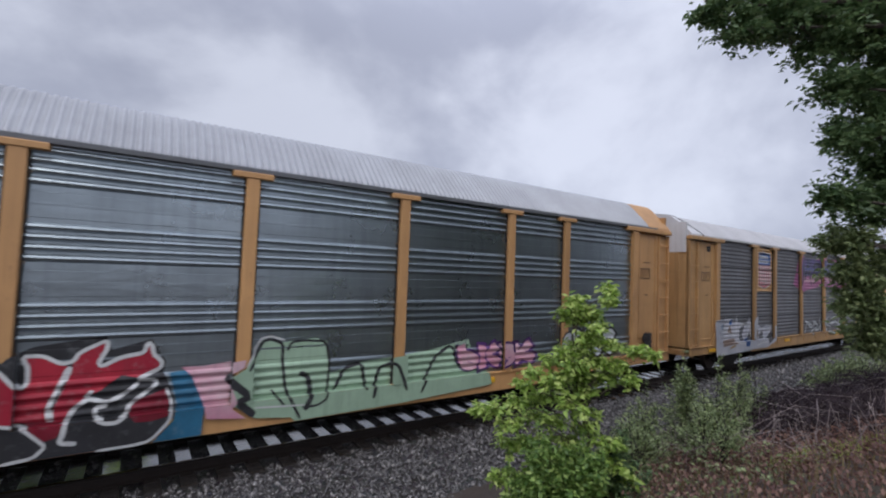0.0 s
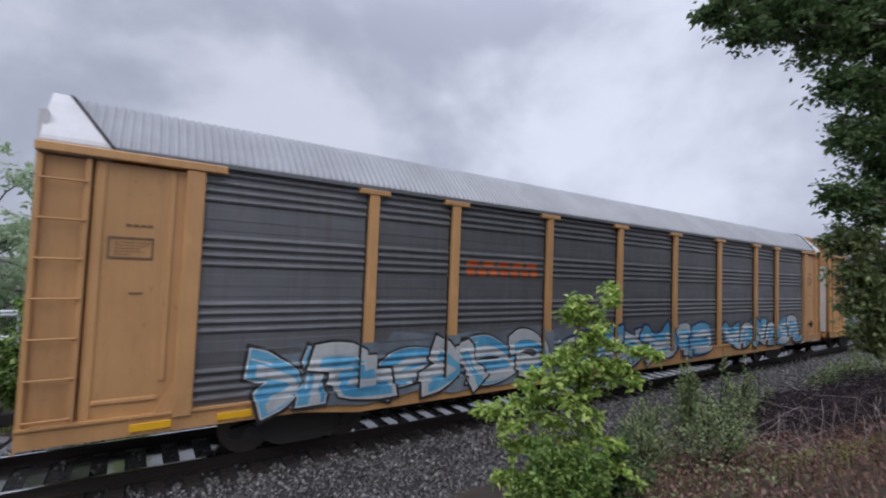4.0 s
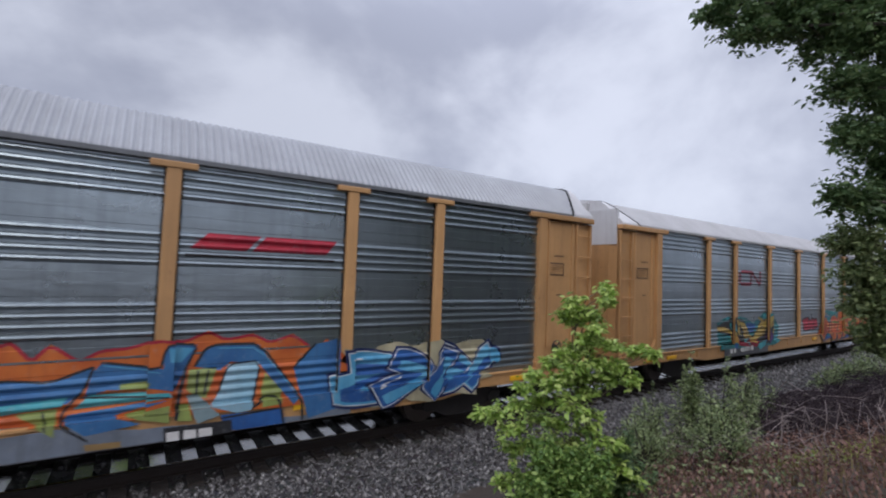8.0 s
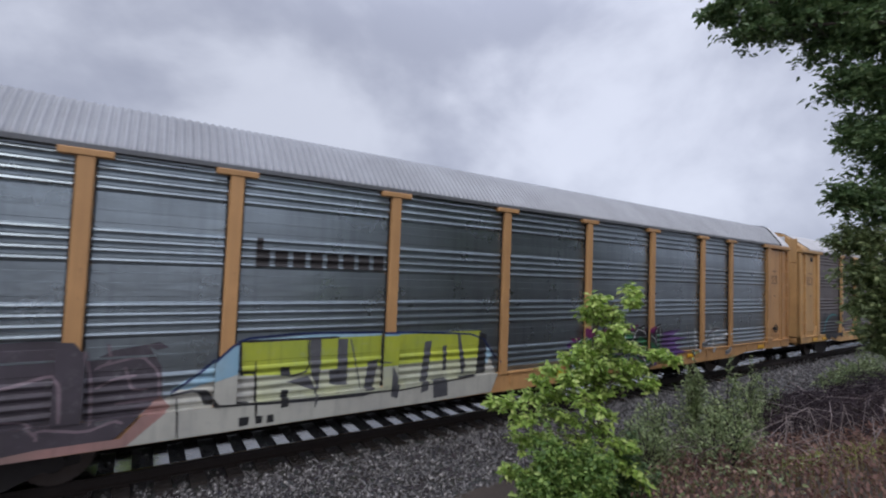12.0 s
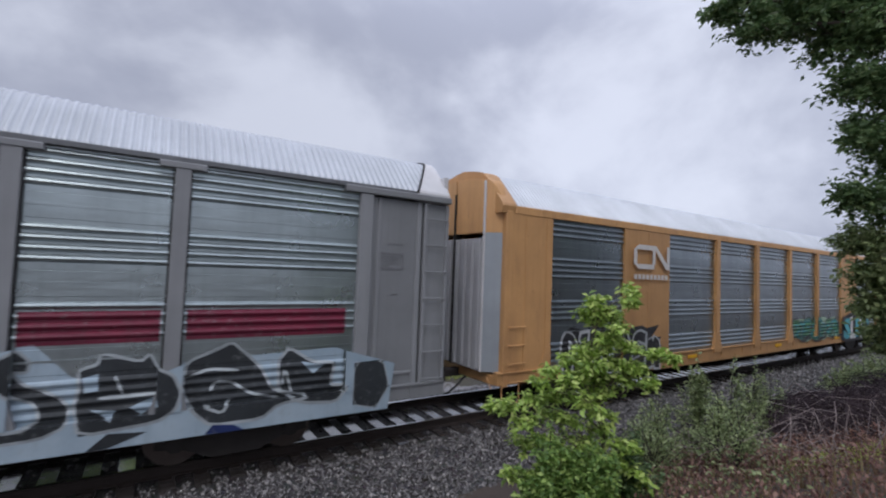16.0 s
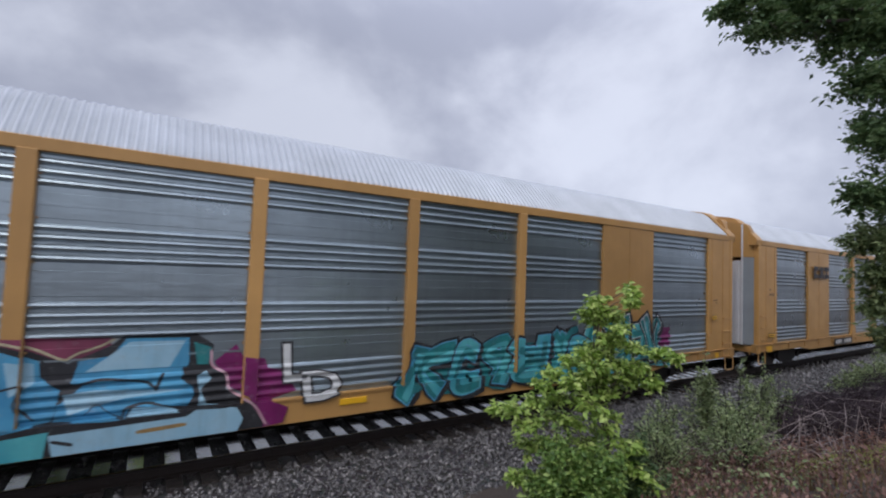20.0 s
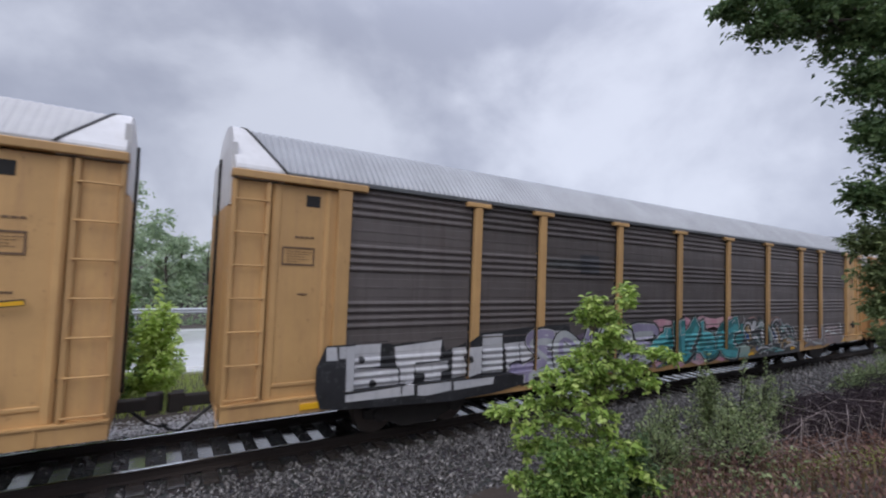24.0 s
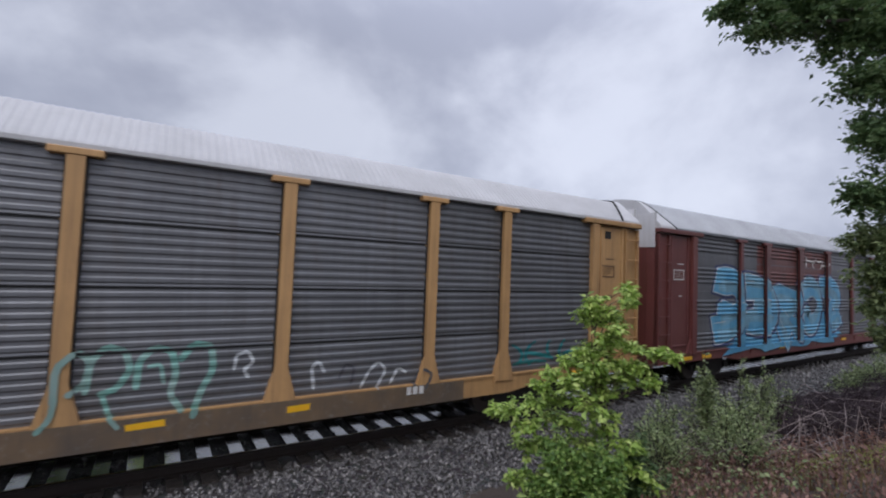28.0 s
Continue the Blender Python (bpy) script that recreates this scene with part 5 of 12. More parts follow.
painted_car(0, YELLOW, ZINC, ROOF_ZINC, YELLOW, "yellow-framed galvanised car carrier with red and pale green graffiti", [
    ("red graffiti letters with white edges and a black shadow", seq(
        (fill, [(12.07, 0.68), (11.98, 1.64), (12.36, 2.03), (12.57, 2.13), (13.32, 2.24), (13.39, 2.04), (13.85, 2.17), (14.04, 1.82), (14.02, 1.66), (14.14, 1.39), (14.20, 1.13), (14.12, 0.92), (13.90, 0.68), (13.67, 0.68), (13.17, 0.68), (12.75, 0.68), (12.57, 0.68)], BLACK, 0.5),
        (fill, [(11.99, 1.57), (12.27, 1.86), (12.47, 1.59), (12.52, 1.66), (12.53, 1.87), (12.47, 2.01), (12.66, 2.00), (12.86, 1.86), (12.95, 1.84), (12.85, 1.54), (12.75, 1.33), (12.79, 1.12), (12.63, 1.14), (12.31, 1.18), (12.01, 1.19)], RED, 1.5),
        (fill, [(13.00, 2.00), (13.29, 2.15), (13.33, 2.10), (13.23, 1.89), (13.27, 1.81), (13.50, 1.92), (13.76, 1.94), (13.80, 2.07), (13.85, 2.09), (13.90, 1.92), (13.97, 1.85), (13.96, 1.70), (13.71, 1.62), (13.51, 1.67), (13.30, 1.49), (13.18, 1.43), (13.12, 1.40), (13.02, 1.22), (12.94, 1.09), (12.82, 1.11), (12.77, 1.29), (12.85, 1.54), (12.96, 1.76)], RED, 1.5),
        (fill, [(13.63, 1.27), (14.06, 1.42), (14.11, 1.27), (14.10, 1.04), (13.91, 0.99), (13.71, 1.00), (13.61, 1.13)], CRIMSON, 1.5),
        (fill, [(12.52, 1.16), (12.95, 1.09), (12.87, 0.93), (12.73, 0.90)], CRIMSON, 1.3),
        (pen, [(12.11, 1.98), (12.27, 1.86), (12.47, 1.59), (12.53, 1.65), (12.53, 1.86), (12.46, 2.01), (12.66, 2.01), (12.86, 1.88), (12.98, 1.91), (13.03, 2.02), (13.32, 2.18)], 0.051, SNOW, 3),
        (pen, [(13.32, 2.18), (13.34, 2.08), (13.25, 1.87), (13.28, 1.81), (13.50, 1.93), (13.76, 1.97), (13.80, 2.11), (13.85, 2.10)], 0.057, SNOW, 3),
        (pen, [(13.85, 2.10), (13.88, 1.94), (13.99, 1.83), (13.98, 1.73), (13.68, 1.59), (13.92, 1.57), (13.94, 1.50), (13.63, 1.25), (13.59, 1.10), (13.49, 1.03), (13.36, 1.04), (13.25, 1.12), (13.25, 1.25), (13.38, 1.26)], 0.057, SNOW, 3),
        (pen, [(12.95, 1.84), (12.85, 1.54), (12.76, 1.29), (12.79, 1.12)], 0.082, SNOW, 3),
        (pen, [(12.92, 1.65), (12.83, 1.43), (12.79, 1.27)], 0.023, BLACK, 3.6),
        (pen, [(13.21, 1.49), (13.12, 1.40), (13.37, 1.31), (13.53, 1.38), (13.72, 1.54)], 0.056, SNOW, 3),
        (pen, [(13.18, 1.40), (13.01, 1.26), (12.95, 1.11), (12.93, 0.96), (12.90, 0.85), (13.08, 0.82)], 0.060, SNOW, 3),
        (pen, [(12.21, 1.20), (12.52, 1.11), (12.65, 0.97), (12.77, 0.84), (12.66, 0.71), (12.36, 0.68)], 0.044, SNOW, 3),
        (pen, [(14.06, 1.44), (14.15, 1.18), (14.12, 0.96), (13.90, 0.71), (13.67, 0.68), (13.29, 0.68)], 0.041, SNOW, 3))),
    ("blue and pink spray-painted patch", seq(
        (fill, [(14.09, 1.65), (14.34, 1.67), (14.47, 1.35), (14.57, 1.10), (14.54, 0.68), (14.07, 0.68), (13.93, 0.68), (14.16, 0.95), (14.21, 1.17)], spray((0.03, 0.16, 0.28)), 0.8),
        (fill, [(14.24, 1.72), (14.53, 1.71), (14.88, 1.75), (15.12, 1.78), (15.09, 1.65), (14.85, 1.53), (14.99, 1.20), (15.02, 1.09), (14.95, 1.01), (15.16, 0.84), (14.60, 0.91), (14.56, 1.12), (14.47, 1.35), (14.38, 1.58)], PINK, 1.5))),
    ("pale green outlined graffiti", seq(
        (fill, [(14.93, 1.52), (15.13, 1.64), (15.37, 2.07), (15.50, 2.10), (15.68, 2.01), (16.25, 2.06), (16.46, 1.98), (16.54, 1.41), (17.13, 1.57), (18.60, 1.68), (19.60, 1.86), (19.77, 1.35), (20.10, 1.20), (20.20, 0.83), (17.82, 0.71), (15.92, 0.68), (15.86, 0.75), (15.29, 0.82), (14.98, 1.05)], MINT, 1),
        (pen, [(15.18, 1.59), (15.37, 2.04), (15.50, 2.08), (15.70, 1.99), (15.70, 1.69), (15.77, 1.20), (16.01, 0.71)], 0.048, BLACK, 2),
        (pen, [(14.85, 1.51), (15.20, 1.18), (15.02, 1.11), (15.28, 0.87)], 0.117, BLACK, 2),
        (pen, [(15.78, 1.87), (15.85, 2.01), (16.06, 2.03), (16.44, 1.99), (16.52, 1.62), (16.48, 0.99), (16.29, 0.89), (16.04, 0.90)], 0.041, BLACK, 2),
        (pen, [(15.99, 1.47), (16.14, 1.40), (16.20, 1.07), (16.09, 0.84)], 0.089, BLACK, 2),
        (pen, [(15.54, 1.23), (15.76, 0.94)], 0.038, BLACK, 2),
        (pen, [(15.28, 0.99), (16.09, 0.93)], 0.029, SNOW, 3),
        (pen, [(15.13, 1.66), (15.34, 2.09), (15.50, 2.13), (15.73, 2.04)], 0.029, SNOW, 3),
        (pen, [(16.61, 1.10), (16.80, 1.49), (17.13, 1.55), (17.22, 1.05)], 0.064, BLACK, 2),
        (pen, [(17.35, 0.88), (17.48, 1.43), (17.83, 1.51), (18.06, 0.95)], 0.067, BLACK, 2),
        (pen, [(18.38, 0.86), (18.74, 1.56), (19.16, 1.77), (19.32, 1.27), (20.10, 1.14)], 0.061, BLACK, 2))),
    ("pink tag on the lower side", seq(K(3, 19.4, 21.4, 1.1, 1.8, 4, (PINK,), VIOLET))),
    ("silver scribbled graffiti", seq(K(4, 22.4, 24.7, 1.1, 2.0, 4, (CHROME,), BLACK))),
    ("black soot blotch on the end panel", seq((blob, 25.9, 26.35, 1.15, 1.75, BLACK, 1, 4))),
], profile="new", square=True)

painted_car(1, AGED_YELLOW, ZINC_OLD, ROOF_WHITE, WHITE, "old yellow car carrier with a railway shield and purple graffiti", [
    ("yellow plate with a red, white and blue shield", seq((rect, A_BAYS[1] + 0.02, A_BAYS[2] - 0.02, 3.0, 4.78, AGED_YELLOW, 0), (shield, 5.05, 6.4, 3.2, 4.62))),
    ("black and violet graffiti with a pink cloud high on the side", seq(
        (fill, [(8.73, 3.34), (9.00, 3.85), (9.42, 4.67), (10.88, 4.51), (12.25, 4.67), (14.35, 4.67), (15.59, 4.08), (15.19, 3.22), (12.30, 3.31), (9.57, 3.01)], spray((0.30, 0.07, 0.20), (0.42, 0.16, 0.28)), 0),
        (fill, [(9.29, 4.12), (9.51, 4.58), (12.26, 4.57), (14.36, 4.53), (15.11, 4.09), (14.77, 3.84), (9.46, 3.75)], spray((0.05, 0.05, 0.12), (0.10, 0.07, 0.20)), 1),
        (pen, [(9.33, 3.26), (9.64, 4.40), (10.04, 3.45), (10.38, 4.40), (10.83, 3.34)], 0.144, BLACK, 2),
        (pen, [(11.11, 3.35), (11.16, 4.37), (12.06, 4.33), (11.98, 3.52), (11.18, 3.84)], 0.161, BLACK, 2),
        (pen, [(12.47, 3.35), (12.92, 4.39), (13.62, 4.29), (13.41, 3.46)], 0.157, BLACK, 2),
        (pen, [(13.84, 3.45), (14.31, 4.34), (15.03, 4.22), (14.86, 3.51)], 0.167, BLACK, 2),
        (pen, [(9.53, 4.07), (14.90, 4.09)], 0.083, spray((0.16, 0.20, 0.42)), 3),
        (pen, [(9.71, 3.53), (14.64, 3.63)], 0.098, PINK, 3),
        (pen, [(9.28, 4.47), (9.66, 4.64), (10.43, 4.47)], 0.039, BLACK, 3))),
    ("white and grey wild-style graffiti with brown shadows", seq(
        (fill, [(1.59, 1.93), (1.98, 1.97), (2.41, 1.90), (2.57, 2.03), (3.05, 2.02), (3.23, 1.79), (3.44, 2.08), (3.52, 1.84), (3.80, 1.78), (4.10, 1.71), (4.46, 2.02), (4.56, 1.76), (4.79, 2.00), (5.04, 2.05), (5.15, 1.71), (5.52, 1.54), (6.00, 1.64), (6.62, 1.59), (6.67, 0.98), (5.82, 0.75), (4.44, 0.76), (4.22, 0.72), (2.18, 0.68), (1.69, 0.68)], spray((0.50, 0.50, 0.54), (0.40, 0.41, 0.46)), 0.5),
        (fill, [(2.67, 1.42), (2.89, 1.74), (3.06, 1.41)], BROWN, 1.5),
        (fill, [(2.16, 1.01), (2.24, 1.18), (3.23, 1.23), (3.37, 1.03), (2.21, 0.98)], BROWN, 1.5),
        (fill, [(4.75, 1.24), (4.82, 1.51), (5.12, 1.34), (5.18, 1.14), (4.92, 1.13)], BROWN, 1.5),
        (fill, [(3.91, 1.03), (4.05, 1.16), (4.31, 1.21), (4.28, 0.89), (3.99, 0.89)], BLUE, 1.5),
        (fill, [(3.63, 1.17), (3.64, 1.58), (3.81, 1.65), (3.95, 1.68), (4.06, 1.71), (3.83, 1.31), (3.98, 1.12), (3.77, 1.09)], DUSK, 1.5),
        (fill, [(4.20, 1.09), (4.49, 1.48), (4.59, 1.17), (4.75, 1.12), (4.42, 1.10)], DUSK, 1.5),
        (fill, [(2.07, 1.39), (2.32, 1.65), (2.52, 1.92), (2.33, 1.42), (2.13, 1.23)], DUSK, 1.5),
        (fill, [(1.99, 1.82), (2.31, 1.83), (2.27, 1.58), (2.00, 1.61)], spray((0.34, 0.42, 0.55)), 1.3),
        (fill, [(2.85, 1.90), (3.06, 1.96), (3.04, 1.76), (2.82, 1.74)], BLUE, 1.5),
        (fill, [(5.26, 1.23), (5.62, 1.48), (5.66, 1.11), (5.34, 1.10)], DUSK, 1.5),
        (fill, [(5.90, 1.08), (6.42, 1.40), (6.50, 1.10), (6.01, 0.87)], DUSK, 1.5),
        (pen, [(1.59, 1.92), (2.53, 1.89), (3.79, 1.91), (4.39, 1.93)], 0.025, BLACK, 2),
        (pen, [(2.56, 1.81), (2.66, 2.05), (3.05, 2.02), (3.16, 1.67)], 0.024, BLACK, 2),
        (pen, [(3.38, 1.43), (3.38, 1.85), (3.45, 2.08)], 0.041, SNOW, 2.6),
        (pen, [(4.13, 1.71), (4.48, 2.01)], 0.036, BLACK, 2),
        (pen, [(4.56, 1.76), (4.50, 1.32), (4.63, 1.17), (4.88, 1.87), (5.09, 2.04), (5.17, 1.71)], 0.056, SNOW, 2.6),
        (pen, [(4.67, 1.39), (4.88, 1.87), (5.09, 2.07), (5.19, 1.71)], 0.019, BLACK, 3),
        (pen, [(3.59, 1.61), (3.73, 1.74), (4.10, 1.71)], 0.034, SNOW, 2.6),
        (pen, [(4.84, 0.88), (5.43, 0.97), (5.81, 0.97)], 0.047, SNOW, 2.6),
        (pen, [(2.43, 1.56), (2.72, 1.45), (3.35, 1.33)], 0.038, SNOW, 2),
        (pen, [(2.65, 0.91), (3.12, 0.98)], 0.071, OCHRE, 2.4),
        (pen, [(3.20, 1.11), (3.43, 1.02), (3.98, 1.02)], 0.032, SNOW, 2.4))),
    ("grey scribbles along the lower side", seq((wild, 41, 10.0, 15.6, 0.95, 1.8, (CHROME,), BLACK, None, 1.0, None, 0.5))),
    ("yellow painted-over patch", seq((rect, 17.2, 20.0, 1.1, 2.05, spray((0.34, 0.26, 0.06)), 0)))] + [
    ("blue rounded graffiti shapes with black outlines", seq(
        (fill, [(20.34, 1.61), (20.40, 1.78), (20.55, 1.91), (20.91, 1.92), (21.04, 1.79), (21.27, 1.93), (21.22, 2.21), (21.37, 2.32), (21.56, 2.27), (21.66, 2.18), (22.33, 2.11), (22.45, 1.97), (22.52, 1.44), (22.49, 1.17), (22.17, 1.14), (21.49, 1.28), (21.37, 1.13), (21.28, 0.71), (20.91, 0.69), (20.84, 0.94), (20.90, 1.13), (20.51, 1.23), (20.35, 1.36)], BLACK, 0),
        (fill, [(20.40, 1.60), (20.44, 1.75), (20.58, 1.84), (20.86, 1.86), (20.91, 1.54), (20.86, 1.32), (20.68, 1.20), (20.46, 1.29)], TEAL_SKY, 1),
        (fill, [(20.94, 1.46), (21.06, 1.79), (21.30, 1.85), (21.61, 1.96), (22.42, 1.93), (22.47, 1.79), (22.49, 1.36), (22.38, 1.22), (21.89, 1.25), (21.42, 1.40), (21.31, 1.14), (21.22, 0.76), (20.96, 0.74), (20.92, 0.97), (21.02, 1.11)], TEAL_SKY, 1),
        (fill, [(21.30, 1.97), (21.30, 2.16), (21.40, 2.26), (21.51, 2.21), (21.59, 1.96)], TEAL_SKY, 1),
        (fill, [(21.57, 2.31), (21.50, 2.43), (21.88, 2.46), (22.33, 2.41), (22.24, 2.24), (22.12, 2.06), (21.70, 2.12)], BLACK, 1.5),
        (fill, [(21.64, 2.33), (21.61, 2.40), (21.89, 2.40), (22.23, 2.36), (22.16, 2.24), (22.08, 2.12), (21.73, 2.16)], PINK, 2),
        (fill, [(21.64, 2.09), (22.12, 2.07), (22.41, 2.04), (22.43, 1.93), (21.62, 1.96)], TEAL_SKY, 2),
        (fill, [(22.06, 1.65), (22.04, 1.54), (21.97, 1.46), (21.88, 1.42), (21.77, 1.43), (21.67, 1.49), (21.60, 1.59), (21.57, 1.70), (21.59, 1.80), (21.65, 1.89), (21.74, 1.93), (21.85, 1.92), (21.95, 1.86), (22.02, 1.77)], BLACK, 3.252),
        (fill, [(22.02, 1.65), (22.00, 1.56), (21.95, 1.49), (21.87, 1.46), (21.77, 1.47), (21.69, 1.52), (21.63, 1.60), (21.60, 1.69), (21.62, 1.78), (21.67, 1.85), (21.75, 1.89), (21.84, 1.88), (21.93, 1.83), (21.99, 1.75)], PALE, 4.252),
        (fill, [(21.96, 1.68), (21.96, 1.63), (21.93, 1.60), (21.89, 1.58), (21.84, 1.58), (21.80, 1.61), (21.77, 1.65), (21.76, 1.70), (21.76, 1.75), (21.79, 1.79), (21.83, 1.81), (21.88, 1.80), (21.92, 1.78), (21.95, 1.74)], BLACK, 5.252),
        (fill, [(21.91, 1.67), (21.91, 1.65), (21.90, 1.64), (21.88, 1.63), (21.86, 1.63), (21.84, 1.64), (21.83, 1.66), (21.83, 1.68), (21.83, 1.70), (21.84, 1.72), (21.86, 1.72), (21.87, 1.72), (21.89, 1.71), (21.90, 1.69)], PALE, 6.252),
        (fill, [(22.37, 1.62), (22.36, 1.52), (22.30, 1.44), (22.22, 1.40), (22.13, 1.41), (22.04, 1.47), (21.98, 1.56), (21.96, 1.66), (21.97, 1.76), (22.02, 1.84), (22.10, 1.88), (22.19, 1.87), (22.28, 1.82), (22.35, 1.73)], BLACK, 3.303),
        (fill, [(22.34, 1.62), (22.32, 1.54), (22.28, 1.48), (22.21, 1.45), (22.13, 1.45), (22.06, 1.50), (22.01, 1.57), (21.99, 1.66), (22.00, 1.74), (22.05, 1.80), (22.11, 1.83), (22.19, 1.83), (22.26, 1.78), (22.31, 1.71)], PALE, 4.303),
        (fill, [(22.31, 1.65), (22.30, 1.61), (22.28, 1.57), (22.24, 1.55), (22.20, 1.56), (22.17, 1.58), (22.14, 1.62), (22.13, 1.67), (22.14, 1.71), (22.16, 1.75), (22.19, 1.77), (22.23, 1.76), (22.27, 1.74), (22.29, 1.70)], BLACK, 5.303),
        (fill, [(22.26, 1.64), (22.26, 1.62), (22.25, 1.61), (22.24, 1.60), (22.22, 1.60), (22.21, 1.61), (22.19, 1.63), (22.19, 1.65), (22.19, 1.66), (22.20, 1.68), (22.22, 1.69), (22.23, 1.68), (22.25, 1.67), (22.26, 1.66)], PALE, 6.303),
        (fill, [(22.56, 1.64), (22.55, 1.55), (22.53, 1.48), (22.49, 1.44), (22.44, 1.45), (22.40, 1.49), (22.36, 1.57), (22.35, 1.66), (22.35, 1.75), (22.38, 1.82), (22.42, 1.85), (22.47, 1.85), (22.51, 1.80), (22.54, 1.73)], BLACK, 3.343),
        (fill, [(22.52, 1.64), (22.52, 1.57), (22.50, 1.51), (22.48, 1.48), (22.45, 1.49), (22.42, 1.52), (22.40, 1.58), (22.39, 1.65), (22.39, 1.72), (22.40, 1.78), (22.43, 1.81), (22.46, 1.81), (22.49, 1.77), (22.51, 1.71)], PALE, 4.343),
        (fill, [(22.56, 1.66), (22.55, 1.62), (22.54, 1.59), (22.53, 1.57), (22.51, 1.58), (22.49, 1.60), (22.47, 1.63), (22.47, 1.67), (22.47, 1.71), (22.48, 1.74), (22.50, 1.76), (22.52, 1.76), (22.54, 1.74), (22.55, 1.70)], BLACK, 5.343),
        (fill, [(22.54, 1.65), (22.54, 1.63), (22.53, 1.62), (22.53, 1.61), (22.52, 1.61), (22.51, 1.62), (22.51, 1.63), (22.50, 1.65), (22.50, 1.67), (22.51, 1.68), (22.51, 1.69), (22.52, 1.69), (22.53, 1.68), (22.54, 1.66)], PALE, 6.343),
        (fill, [(21.45, 1.14), (21.52, 1.30), (21.82, 1.22), (22.14, 1.18), (22.13, 1.07), (21.96, 1.07), (21.91, 1.11), (21.76, 1.09), (21.68, 1.13), (21.53, 1.10)], PALE, 3),
        (pen, [(21.45, 1.14), (21.52, 1.30), (21.82, 1.22), (22.14, 1.18), (22.13, 1.07), (21.96, 1.07), (21.91, 1.11), (21.76, 1.09), (21.68, 1.13), (21.53, 1.10), (21.45, 1.14)], 0.025, BLACK, 4),
        (fill, [(21.31, 0.71), (21.36, 0.97), (21.47, 1.12), (21.90, 1.03), (22.49, 1.11), (22.57, 0.66), (21.85, 0.66)], spray((0.38, 0.28, 0.10), (0.28, 0.20, 0.09)), 1),
        (fill, [(20.36, 1.21), (20.68, 1.13), (20.84, 0.94), (20.89, 0.71), (20.40, 0.72)], spray((0.30, 0.22, 0.10)), 1),
        (fill, [(21.44, 0.94), (21.54, 0.99), (21.91, 1.00), (21.89, 0.88), (21.52, 0.88)], REFLECT, 5),
        (pen, [(21.00, 1.91), (21.65, 1.91), (22.45, 1.92)], 0.033, BLACK, 3.3),
        (pen, [(20.65, 1.70), (20.67, 1.50), (20.76, 1.56)], 0.059, BLACK, 3.3),
        (pen, [(20.46, 1.27), (20.68, 1.19), (20.81, 1.33)], 0.030, BLACK, 3.3),
        (pen, [(20.48, 1.77), (20.55, 1.58), (20.48, 1.38)], 0.029, BLACK, 3.3),
        (pen, [(20.95, 1.70), (21.08, 1.52), (21.06, 1.29)], 0.046, BLACK, 3.3),
        (pen, [(21.16, 1.74), (21.11, 1.44), (21.19, 1.12)], 0.031, BLACK, 3.3),
        (pen, [(21.40, 1.72), (21.38, 1.49), (21.49, 1.36), (22.45, 1.28)], 0.032, BLACK, 3.3),
        (pen, [(20.98, 0.99), (21.10, 0.86), (21.21, 0.96)], 0.023, BLACK, 3.3),
        (pen, [(20.62, 1.10), (20.70, 0.93), (20.84, 0.94)], 0.051, BLACK, 3.3),
        (pen, [(21.56, 0.74), (21.84, 0.81), (22.03, 0.98), (22.18, 0.92)], 0.041, BLACK, 3.3),
        (pen, [(22.17, 1.04), (22.32, 0.89), (22.50, 0.99)], 0.042, BLACK, 3.3),
        (pen, [(21.87, 0.84), (22.12, 0.76)], 0.033, BLACK, 3.3)))] + [
    ("cream painted-over patch with dark lines", seq(
        (fill, [(22.71, 1.33), (22.79, 2.12), (22.93, 2.52), (23.52, 2.58), (24.69, 2.48), (25.25, 2.21), (25.40, 1.55), (25.40, 0.72), (24.35, 0.66), (22.89, 0.72)], spray((0.44, 0.40, 0.31), (0.38, 0.35, 0.28)), 0),
        (pen, [(22.91, 2.53), (23.07, 2.20), (23.15, 1.74), (22.99, 1.68), (22.85, 1.67), (22.73, 1.42)], 0.032, spray((0.30, 0.29, 0.27), (0.24, 0.23, 0.21)), 2),
        (pen, [(22.59, 2.27), (22.65, 2.04), (22.85, 1.81), (23.04, 1.66)], 0.036, BLACK, 2),
        (pen, [(22.89, 2.41), (23.01, 2.25), (23.14, 2.01)], 0.055, BLACK, 2),
        (pen, [(22.92, 1.92), (23.56, 1.95), (24.72, 1.94)], 0.029, BLACK, 2),
        (pen, [(22.85, 1.65), (23.57, 1.63), (24.13, 1.54), (24.33, 1.59), (24.74, 1.63)], 0.035, spray((0.30, 0.29, 0.27), (0.24, 0.23, 0.21)), 2),
        (pen, [(22.73, 1.42), (22.86, 1.63), (22.97, 1.68)], 0.031, spray((0.30, 0.29, 0.27), (0.24, 0.23, 0.21)), 2),
        (pen, [(24.28, 1.07), (24.55, 1.12), (24.64, 1.41)], 0.014, spray((0.30, 0.29, 0.27), (0.24, 0.23, 0.21)), 2),
        (pen, [(23.20, 2.05), (23.46, 2.09), (24.01, 2.04)], 0.047, spray((0.30, 0.29, 0.27), (0.24, 0.23, 0.21)), 2),
        (pen, [(22.91, 1.06), (23.58, 1.07), (24.13, 1.09)], 0.023, BLACK, 2),
        (fill, [(23.37, 0.98), (23.89, 1.01), (23.90, 0.81), (23.38, 0.82)], spray((0.55, 0.52, 0.36)), 3))),
], profile="old", cap_mat=WHITE)

